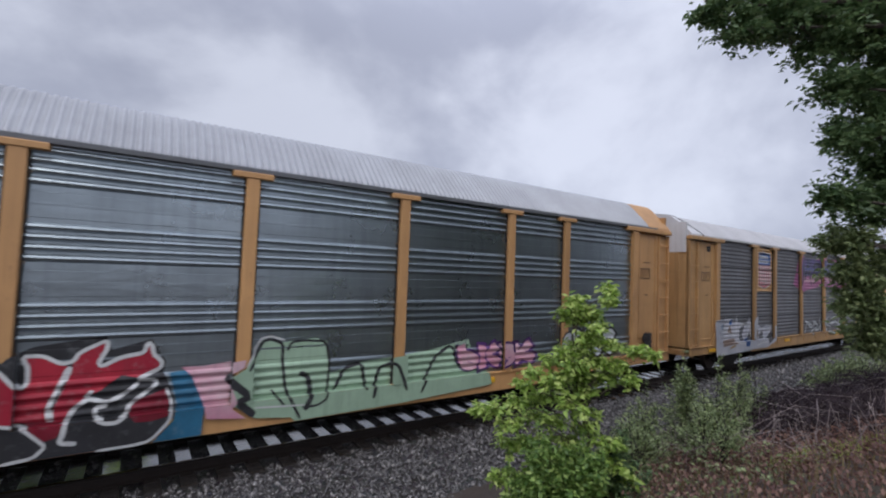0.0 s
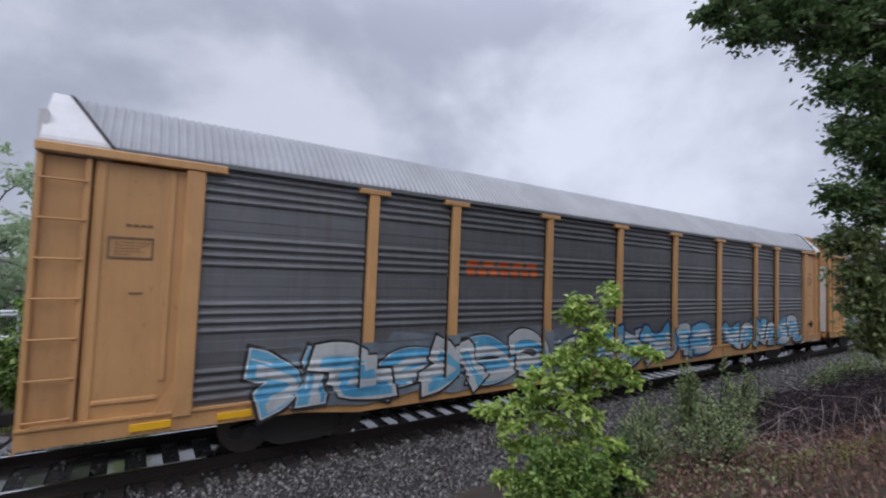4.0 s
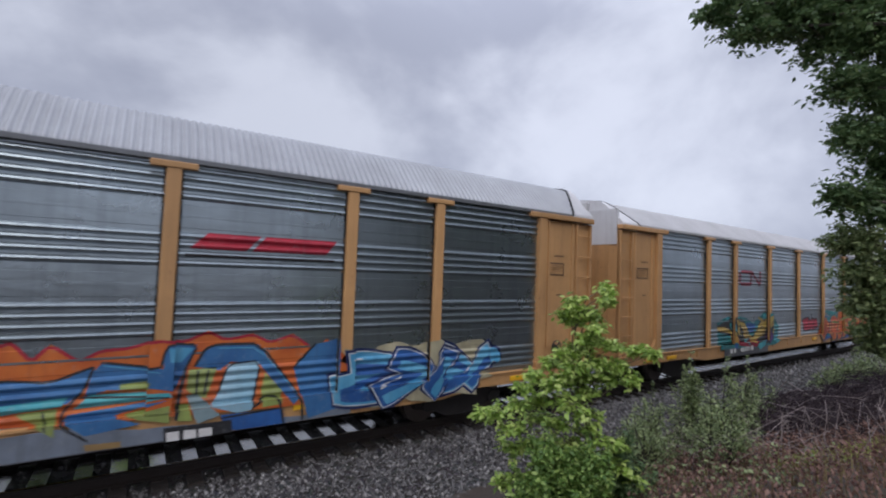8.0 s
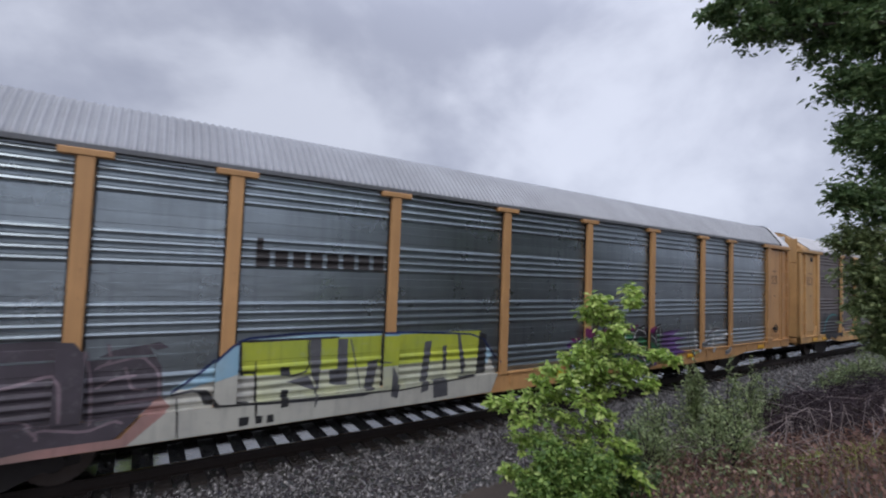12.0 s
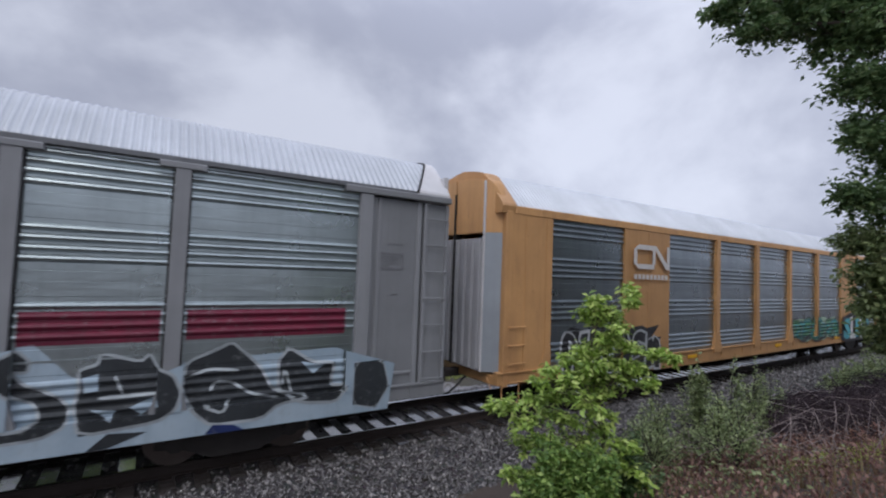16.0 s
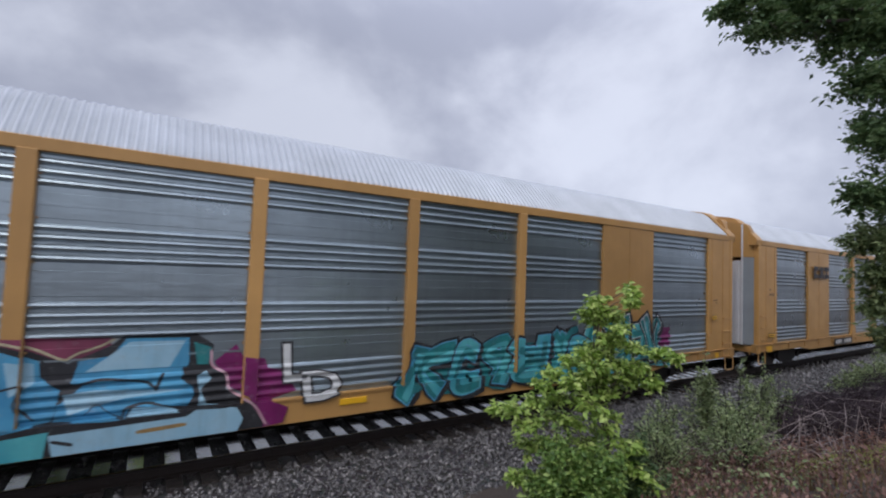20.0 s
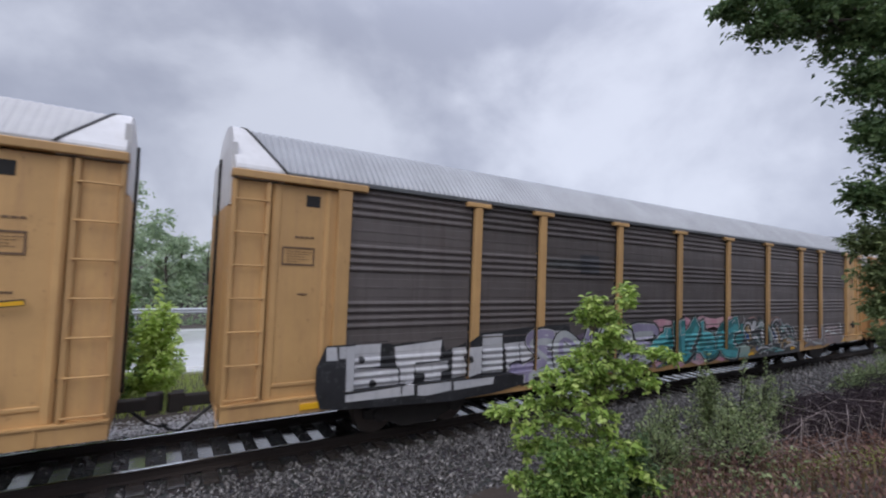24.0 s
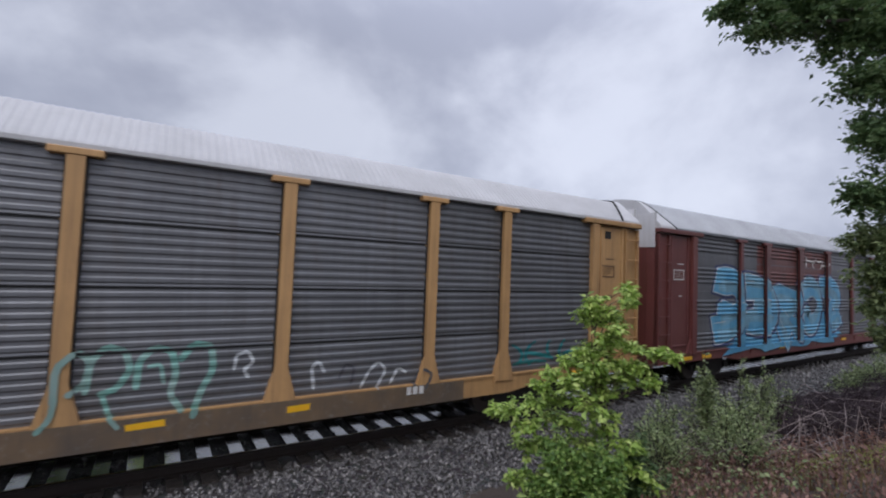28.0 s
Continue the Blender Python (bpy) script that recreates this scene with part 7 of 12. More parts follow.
painted_car(5, YELLOW, ZINC, ROOF_ZINC, WHITE, "yellow-framed galvanised car carrier with red, teal and orange graffiti", [
    ("cream and teal graffiti", seq((blob, 2.1, 4.2, 0.8, 1.6, CREAM, 0, 3), K(17, 3.5, 7.5, 0.82, 1.8, 5, (AQUA, RED, ROSE), CRIMSON, ROSE))),
    ("crimson round-topped painted shape", seq((blob, 7.5, 9.2, 0.85, 2.25, CRIMSON, 4, 1, 2), (ribbon, [(7.9, 1.7), (8.1, 1.6), (8.2, 1.62)], 0.09, SNOW, 12), (ribbon, [(8.6, 1.62), (8.7, 1.6), (8.9, 1.72)], 0.09, SNOW, 12), (ribbon, [(7.95, 1.3), (8.4, 1.15), (8.85, 1.32)], 0.07, SNOW, 12))),
    ("teal and red graffiti", seq(K(18, 9.2, 15.0, 0.82, 2.05, 6, (RED, AQUA, CRIMSON), BLACK, CREAM))),
    ("blue and turquoise graffiti in front of orange flames", seq(
        (fill, [(15.62, 2.09), (16.15, 2.17), (16.25, 2.21), (16.46, 1.94), (16.64, 2.15), (16.94, 1.90), (17.17, 2.04), (17.49, 2.06), (17.82, 2.17), (18.18, 2.11), (18.48, 2.27), (18.72, 2.12), (19.13, 2.19), (19.40, 2.04), (19.76, 2.16), (20.16, 1.85), (20.35, 2.04), (20.79, 1.60), (21.01, 0.97), (19.62, 0.95), (15.68, 1.12)], ORANGE, 0),
        (pen, [(15.62, 2.08), (16.15, 2.15), (16.26, 2.19), (16.46, 1.93), (16.64, 2.14), (16.94, 1.89), (17.18, 2.03), (17.49, 2.04), (17.82, 2.15), (18.18, 2.10), (18.48, 2.25), (18.72, 2.10), (19.13, 2.17), (19.40, 2.02), (19.76, 2.14), (20.16, 1.83)], 0.042, RED, 0.6),
        (fill, [(15.71, 0.98), (16.77, 1.04), (17.69, 0.89), (17.96, 0.89), (18.94, 0.82), (20.00, 0.76), (20.79, 1.00), (20.81, 0.68), (19.64, 0.68), (16.80, 0.68), (15.74, 0.68)], spray((0.20, 0.23, 0.28)), 0.6),
        (fill, [(15.65, 1.63), (16.18, 1.69), (16.61, 1.65), (16.84, 1.68), (17.01, 1.78), (17.12, 1.80), (17.02, 1.51), (16.86, 1.34), (16.20, 1.32), (15.68, 1.25)], spray((0.05, 0.17, 0.36), (0.03, 0.11, 0.27)), 1.2),
        (fill, [(17.19, 1.85), (17.92, 1.74), (17.91, 1.95), (17.97, 2.08), (18.34, 2.04), (18.21, 1.72), (18.08, 1.39), (17.76, 1.47), (17.43, 1.46), (17.27, 1.48), (17.03, 1.39), (17.10, 1.74)], spray((0.05, 0.17, 0.36), (0.03, 0.11, 0.27)), 1.2),
        (fill, [(16.87, 1.19), (17.61, 1.24), (18.01, 1.27), (17.36, 1.10), (17.69, 0.97), (17.07, 0.90), (16.82, 1.11)], spray((0.05, 0.17, 0.36), (0.03, 0.11, 0.27)), 1.2),
        (fill, [(18.42, 1.92), (18.57, 2.02), (19.23, 2.00), (19.42, 1.71), (19.89, 1.06), (19.80, 0.97), (19.25, 1.67), (18.82, 1.75), (18.67, 1.63), (18.32, 1.71)], spray((0.05, 0.17, 0.36), (0.03, 0.11, 0.27)), 1.2),
        (fill, [(18.70, 0.95), (19.62, 0.93), (19.68, 0.68), (18.95, 0.68), (18.79, 0.71)], BLUE, 1.2),
        (fill, [(19.79, 1.58), (20.16, 1.95), (20.56, 2.03), (20.59, 0.82), (20.05, 0.70), (19.93, 1.10)], spray((0.05, 0.17, 0.36), (0.03, 0.11, 0.27)), 1.2),
        (fill, [(18.78, 1.71), (19.24, 1.72), (19.22, 1.26), (19.14, 0.97), (18.93, 0.95), (18.57, 1.09), (18.69, 1.32)], spray((0.24, 0.42, 0.52), (0.34, 0.50, 0.58)), 1.6),
        (fill, [(17.09, 1.43), (18.01, 1.38), (18.05, 1.31), (17.60, 1.27), (16.92, 1.25)], AQUA, 1.8),
        (fill, [(18.23, 1.29), (18.38, 1.29), (18.70, 0.95), (18.39, 0.86)], spray((0.25, 0.34, 0.36)), 1.8),
        (fill, [(15.67, 1.36), (16.85, 1.42), (16.80, 1.31), (15.68, 1.22)], AQUA, 1.8),
        (fill, [(17.97, 2.04), (18.30, 2.00), (18.14, 1.79), (18.00, 1.82)], SKY, 1.8),
        (fill, [(16.34, 1.26), (16.75, 1.28), (16.75, 0.93)], spray((0.30, 0.36, 0.10), (0.22, 0.26, 0.08)), 1.2),
        (fill, [(17.42, 1.54), (17.76, 1.55), (17.74, 1.44), (17.41, 1.47)], spray((0.30, 0.36, 0.10), (0.22, 0.26, 0.08)), 2),
        (fill, [(18.25, 1.67), (18.63, 1.68), (18.50, 1.21), (18.34, 1.27), (18.23, 1.37)], spray((0.30, 0.36, 0.10), (0.22, 0.26, 0.08)), 1.2),
        (fill, [(17.48, 1.10), (18.02, 1.19), (18.03, 0.93), (17.72, 1.01)], spray((0.30, 0.36, 0.10), (0.22, 0.26, 0.08)), 1.2),
        (fill, [(19.34, 1.53), (19.62, 1.21), (19.61, 1.00), (19.31, 0.99), (19.29, 1.25)], spray((0.30, 0.36, 0.10), (0.22, 0.26, 0.08)), 1.2),
        (fill, [(18.09, 1.18), (18.27, 1.15), (18.32, 0.92), (18.14, 0.94)], spray((0.30, 0.36, 0.10), (0.22, 0.26, 0.08)), 1.2),
        (pen, [(15.65, 1.67), (16.18, 1.71), (16.67, 1.64), (17.01, 1.78), (17.11, 1.81)], 0.030, BLACK, 3),
        (pen, [(17.11, 1.81), (17.02, 1.51), (16.81, 1.23), (16.80, 1.07), (17.10, 0.83)], 0.030, BLACK, 3),
        (pen, [(17.19, 1.87), (17.88, 1.73), (17.92, 1.98), (17.98, 2.09), (18.35, 2.05), (18.21, 1.72)], 0.034, BLACK, 3),
        (pen, [(16.97, 1.40), (18.01, 1.31)], 0.025, BLACK, 3),
        (pen, [(18.21, 1.72), (18.14, 1.30), (18.11, 0.95)], 0.051, BLACK, 3),
        (pen, [(18.32, 1.71), (18.45, 1.98), (18.61, 2.04), (19.24, 2.02), (19.93, 1.05), (19.95, 0.68)], 0.038, BLACK, 3),
        (pen, [(18.65, 1.24), (18.78, 1.71), (19.26, 1.74), (19.16, 0.97)], 0.028, BLACK, 3),
        (pen, [(19.18, 1.01), (19.36, 1.15), (19.56, 1.10), (19.65, 0.68)], 0.038, BLACK, 3),
        (pen, [(18.70, 0.90), (19.62, 0.95)], 0.028, BLACK, 3),
        (pen, [(18.37, 1.66), (18.36, 1.27)], 0.035, BLACK, 3),
        (pen, [(18.51, 1.65), (18.47, 1.26)], 0.035, BLACK, 3),
        (pen, [(16.61, 1.26), (16.66, 1.02)], 0.022, BLACK, 3),
        (pen, [(19.79, 1.58), (20.16, 1.97)], 0.040, BLACK, 3),
        (pen, [(17.20, 1.82), (17.89, 1.68)], 0.017, SKY, 3.4),
        (pen, [(18.61, 1.98), (19.23, 1.95), (19.88, 1.11)], 0.019, SKY, 3.4),
        K(20, 20.6, 23.9, 0.8, 1.88, 3, (SKY, BLUE), NAVY, CREAM, None, SNOW, 0.3)))] + [
    ("slanted red logo over a thin dark line", seq(
        (fill, [(18.15, 3.54), (20.25, 3.54), (20.45, 3.80), (18.40, 3.80)], RED, 1),
        (fill, [(18.95, 3.54), (19.03, 3.54), (19.25, 3.80), (19.17, 3.80)], ZINC, 2),
        (rect, 18.10, 20.40, 3.41, 3.46, STENCIL_DARK, 1))),
    ("pale bars for the letters on the sill", seq(
        (fill, [(17.96, 0.87), (18.86, 0.86), (18.87, 0.66), (17.98, 0.66)], BLACK, 8),
        (fill, [(18.00, 0.80), (18.16, 0.80), (18.17, 0.66), (18.01, 0.66)], STENCIL_LIGHT, 9),
        (fill, [(18.22, 0.80), (18.38, 0.79), (18.39, 0.66), (18.22, 0.66)], STENCIL_LIGHT, 9),
        (fill, [(18.41, 0.79), (18.59, 0.79), (18.60, 0.66), (18.42, 0.66)], STENCIL_LIGHT, 9),
        (fill, [(16.25, 0.90), (17.07, 0.85), (17.97, 0.83), (17.98, 0.66), (17.08, 0.66), (16.27, 0.66)], DUSK, 0.3),
        (fill, [(17.07, 0.79), (17.47, 0.77), (17.47, 0.69), (17.09, 0.70)], OCHRE, 9))),
])

painted_car(6, YELLOW, ZINC_PALE, ROOF_WHITE, WHITE, "yellow-framed galvanised car carrier with a red logo and orange graffiti", [
    ("red looped logo", seq((looped_logo, 7.02, 8.75, 3.22, 3.8, CRIMSON))),
    ("gold and black winged graffiti over teal", seq(
        (fill, [(5.45, 1.91), (6.29, 2.09), (6.69, 1.99), (6.86, 2.09), (7.65, 2.00), (8.16, 1.79), (9.12, 2.19), (9.96, 2.05), (10.39, 1.61), (10.31, 1.11), (9.80, 0.90), (7.85, 0.87), (6.59, 0.95), (5.53, 0.94)], TEAL, 0.3),
        (fill, [(5.46, 1.77), (6.19, 1.95), (6.57, 2.07), (6.81, 1.98), (7.11, 2.03), (7.52, 1.84), (7.83, 1.31), (8.26, 1.35), (8.79, 1.92), (8.46, 2.08), (9.05, 1.86), (9.96, 2.15), (9.93, 1.65), (9.26, 1.23), (9.43, 0.95), (8.58, 1.07), (8.05, 1.05), (7.17, 1.06), (6.55, 1.35), (5.47, 1.56)], BLACK, 1),
        (fill, [(6.57, 1.98), (6.72, 1.97), (6.89, 1.70), (6.84, 1.51), (7.05, 1.49), (6.88, 1.34), (6.63, 1.53), (6.71, 1.72)], spray((0.46, 0.32, 0.07), (0.36, 0.24, 0.06)), 2),
        (fill, [(7.06, 1.88), (7.52, 1.80), (7.71, 1.49), (7.79, 1.28), (7.62, 1.21), (7.35, 1.33), (7.40, 1.53), (7.27, 1.62)], spray((0.46, 0.32, 0.07), (0.36, 0.24, 0.06)), 2),
        (fill, [(7.75, 1.41), (8.05, 1.24), (8.48, 1.59), (8.80, 1.79), (9.14, 1.81), (9.39, 2.03), (9.96, 2.10), (9.60, 1.68), (9.24, 1.52), (8.99, 1.26), (8.58, 1.22), (8.20, 1.03), (7.94, 1.11), (7.83, 1.23)], spray((0.46, 0.32, 0.07), (0.36, 0.24, 0.06)), 2),
        (fill, [(6.41, 1.45), (6.73, 1.33), (6.77, 1.10), (6.45, 1.18)], spray((0.55, 0.28, 0.05)), 2),
        (fill, [(8.54, 2.05), (8.87, 1.94), (9.14, 1.83), (8.80, 1.81)], spray((0.46, 0.32, 0.07), (0.36, 0.24, 0.06)), 2),
        (fill, [(9.60, 1.58), (9.99, 1.50), (9.76, 1.27), (9.52, 1.35)], spray((0.46, 0.32, 0.07), (0.36, 0.24, 0.06)), 2),
        (fill, [(5.46, 1.72), (5.99, 1.72), (6.55, 1.51), (6.73, 1.39), (6.32, 1.48), (5.47, 1.60)], spray((0.46, 0.32, 0.07), (0.36, 0.24, 0.06)), 2),
        (pen, [(8.05, 1.24), (8.56, 1.58), (8.97, 1.63)], 0.036, BLACK, 3),
        (pen, [(8.82, 1.28), (9.41, 1.69), (9.77, 2.01)], 0.038, BLACK, 3),
        (pen, [(7.39, 1.69), (7.68, 1.33)], 0.033, BLACK, 3),
        (pen, [(6.64, 1.91), (6.80, 1.67)], 0.031, BLACK, 3),
        (pen, [(6.88, 1.35), (7.02, 1.45), (7.28, 1.38)], 0.024, LEMON, 3),
        (fill, [(7.59, 1.80), (7.87, 1.82), (8.17, 1.75), (8.40, 1.77), (8.11, 1.45), (7.82, 1.40)], BLUE, 1.5),
        (fill, [(6.48, 1.13), (6.75, 1.09), (6.73, 0.90), (6.53, 0.96)], BLUE, 1),
        (fill, [(6.79, 1.25), (7.36, 1.11), (7.83, 1.19), (8.59, 1.18), (8.21, 0.89), (6.87, 1.01), (6.74, 1.14)], CRIMSON, 1.4),
        (fill, [(9.17, 1.15), (9.33, 1.46), (9.62, 1.34), (9.43, 0.95)], VIOLET, 1.5),
        (fill, [(6.08, 2.03), (6.26, 2.09), (6.30, 1.87), (6.09, 1.85)], AQUA, 0.8),
        (fill, [(7.35, 1.21), (7.69, 1.21), (7.63, 0.99)], AQUA, 2),
        (fill, [(8.35, 1.01), (8.99, 1.10), (8.91, 0.93), (8.44, 0.76)], AQUA, 2),
        (fill, [(6.80, 2.06), (6.99, 2.06), (7.06, 1.80), (6.91, 1.77)], AQUA, 2),
        (fill, [(6.30, 1.87), (6.53, 1.81), (6.60, 1.54), (6.43, 1.63)], AQUA, 2),
        (fill, [(8.99, 2.10), (9.30, 2.16), (9.22, 1.97), (9.04, 1.95)], AQUA, 2),
        (fill, [(9.79, 1.10), (10.30, 1.32), (10.24, 1.04), (9.99, 0.93)], AQUA, 2))),
    ("pale bars for the lettering on the sill", seq(
        (rect, 5.76, 9.17, 0.664, 1.10, DUSK, 0.3),
        (fill, [(6.11, 0.94), (6.29, 0.94), (6.30, 0.79), (6.12, 0.79)], STENCIL_LIGHT, 9),
        (fill, [(6.37, 0.95), (6.53, 0.95), (6.54, 0.79), (6.38, 0.79)], STENCIL_LIGHT, 9),
        (fill, [(6.89, 0.94), (7.01, 0.94), (7.02, 0.80), (6.90, 0.80)], STENCIL_LIGHT, 9),
        (fill, [(7.04, 0.95), (7.16, 0.95), (7.17, 0.80), (7.05, 0.80)], STENCIL_LIGHT, 9),
        (fill, [(7.21, 0.95), (7.33, 0.95), (7.33, 0.80), (7.22, 0.80)], STENCIL_LIGHT, 9),
        (fill, [(7.37, 0.96), (7.48, 0.96), (7.48, 0.80), (7.38, 0.81)], STENCIL_LIGHT, 9),
        (fill, [(7.53, 0.96), (7.58, 0.96), (7.59, 0.81), (7.54, 0.81)], STENCIL_LIGHT, 9),
        (fill, [(7.67, 0.97), (7.86, 0.97), (7.87, 0.81), (7.68, 0.81)], STENCIL_LIGHT, 9))),
    ("small red graffiti", seq(K(22, 12.9, 14.5, 1.3, 1.85, 3, (RED,), BLACK))),
    ("orange-red blocky graffiti", seq((blob, 14.6, 22.0, 0.74, 2.0, BLUE, 0, 6, 17), (blob, 15.2, 21.8, 0.8, 2.25, TEAL, 1, 7, 13), K(23, 14.9, 21.6, 0.78, 2.1, 6, (ORANGE, spray((0.42, 0.07, 0.03))), NAVY, None, TEAL, LEMON, 0.12)))] + [
    ("black winged scribble with a yellow band on the end panel", seq(
        (fill, [(25.94, 2.17), (25.99, 2.49), (26.18, 2.52), (26.33, 2.45), (26.27, 2.17), (26.19, 1.87), (26.00, 1.82)], DUSK, 0.2),
        (pen, [(25.66, 2.55), (25.71, 2.27), (25.83, 2.20)], 0.037, BLACK, 1.0),
        (pen, [(25.76, 2.54), (25.82, 2.37), (25.98, 2.32), (25.94, 2.21), (25.71, 2.20)], 0.038, BLACK, 1.1),
        (pen, [(25.93, 2.22), (25.99, 2.50), (26.08, 2.54), (26.20, 2.53)], 0.038, BLACK, 1.2),
        (pen, [(26.20, 2.53), (26.31, 2.48), (26.45, 2.56), (26.41, 2.32), (26.44, 2.17), (26.27, 2.17)], 0.039, BLACK, 1.3),
        (pen, [(26.27, 2.17), (26.19, 1.89)], 0.038, BLACK, 1.4),
        (pen, [(25.91, 2.19), (25.94, 1.93), (26.01, 1.77)], 0.037, BLACK, 1.5),
        (pen, [(26.04, 2.50), (26.07, 2.25), (26.06, 2.02)], 0.038, BLACK, 1.6),
        (pen, [(26.18, 2.50), (26.18, 2.25), (26.12, 1.91)], 0.038, BLACK, 1.7000000000000002),
        (pen, [(26.30, 2.45), (26.27, 2.19), (26.16, 1.83)], 0.038, BLACK, 1.8),
        (pen, [(25.45, 2.22), (25.69, 2.15), (25.85, 2.06), (25.94, 1.84)], 0.029, BLACK, 1.9),
        (pen, [(25.73, 2.10), (25.87, 1.93), (25.92, 1.83)], 0.029, BLACK, 2.0),
        (pen, [(26.19, 1.89), (26.32, 2.00), (26.50, 2.03), (26.61, 1.97), (26.47, 1.85), (26.35, 1.79)], 0.031, BLACK, 2.1),
        (pen, [(25.70, 1.89), (25.80, 1.90), (25.91, 1.78)], 0.029, BLACK, 2.2),
        (pen, [(26.50, 1.76), (26.43, 1.68), (26.36, 1.43)], 0.030, BLACK, 2.3),
        (pen, [(25.90, 1.62), (25.88, 1.46), (25.75, 1.41)], 0.029, BLACK, 2.4000000000000004),
        (pen, [(26.28, 1.58), (26.26, 1.40)], 0.030, BLACK, 2.5),
        (pen, [(25.94, 1.58), (25.97, 1.43), (26.17, 1.39), (26.22, 1.55)], 0.029, BLACK, 2.6),
        (pen, [(26.08, 1.53), (26.08, 1.42)], 0.029, BLACK, 2.7),
        (pen, [(26.01, 1.39), (25.96, 1.12)], 0.007, BLACK, 2.8),
        (pen, [(26.18, 1.36), (26.13, 1.11)], 0.008, BLACK, 2.9000000000000004),
        (fill, [(25.89, 1.72), (26.02, 1.75), (26.26, 1.75), (26.28, 1.61), (26.02, 1.60), (25.90, 1.61)], REFLECT, 4),
        (pen, [(25.89, 1.72), (26.27, 1.75)], 0.021, BLACK, 5),
        (pen, [(25.90, 1.61), (26.28, 1.61)], 0.021, BLACK, 5),
        (pen, [(26.99, 1.76), (27.08, 1.75), (27.15, 1.69)], 0.073, PALE, 2),
        (pen, [(26.96, 1.58), (27.07, 1.59), (27.14, 1.53)], 0.063, PALE, 2))),
])

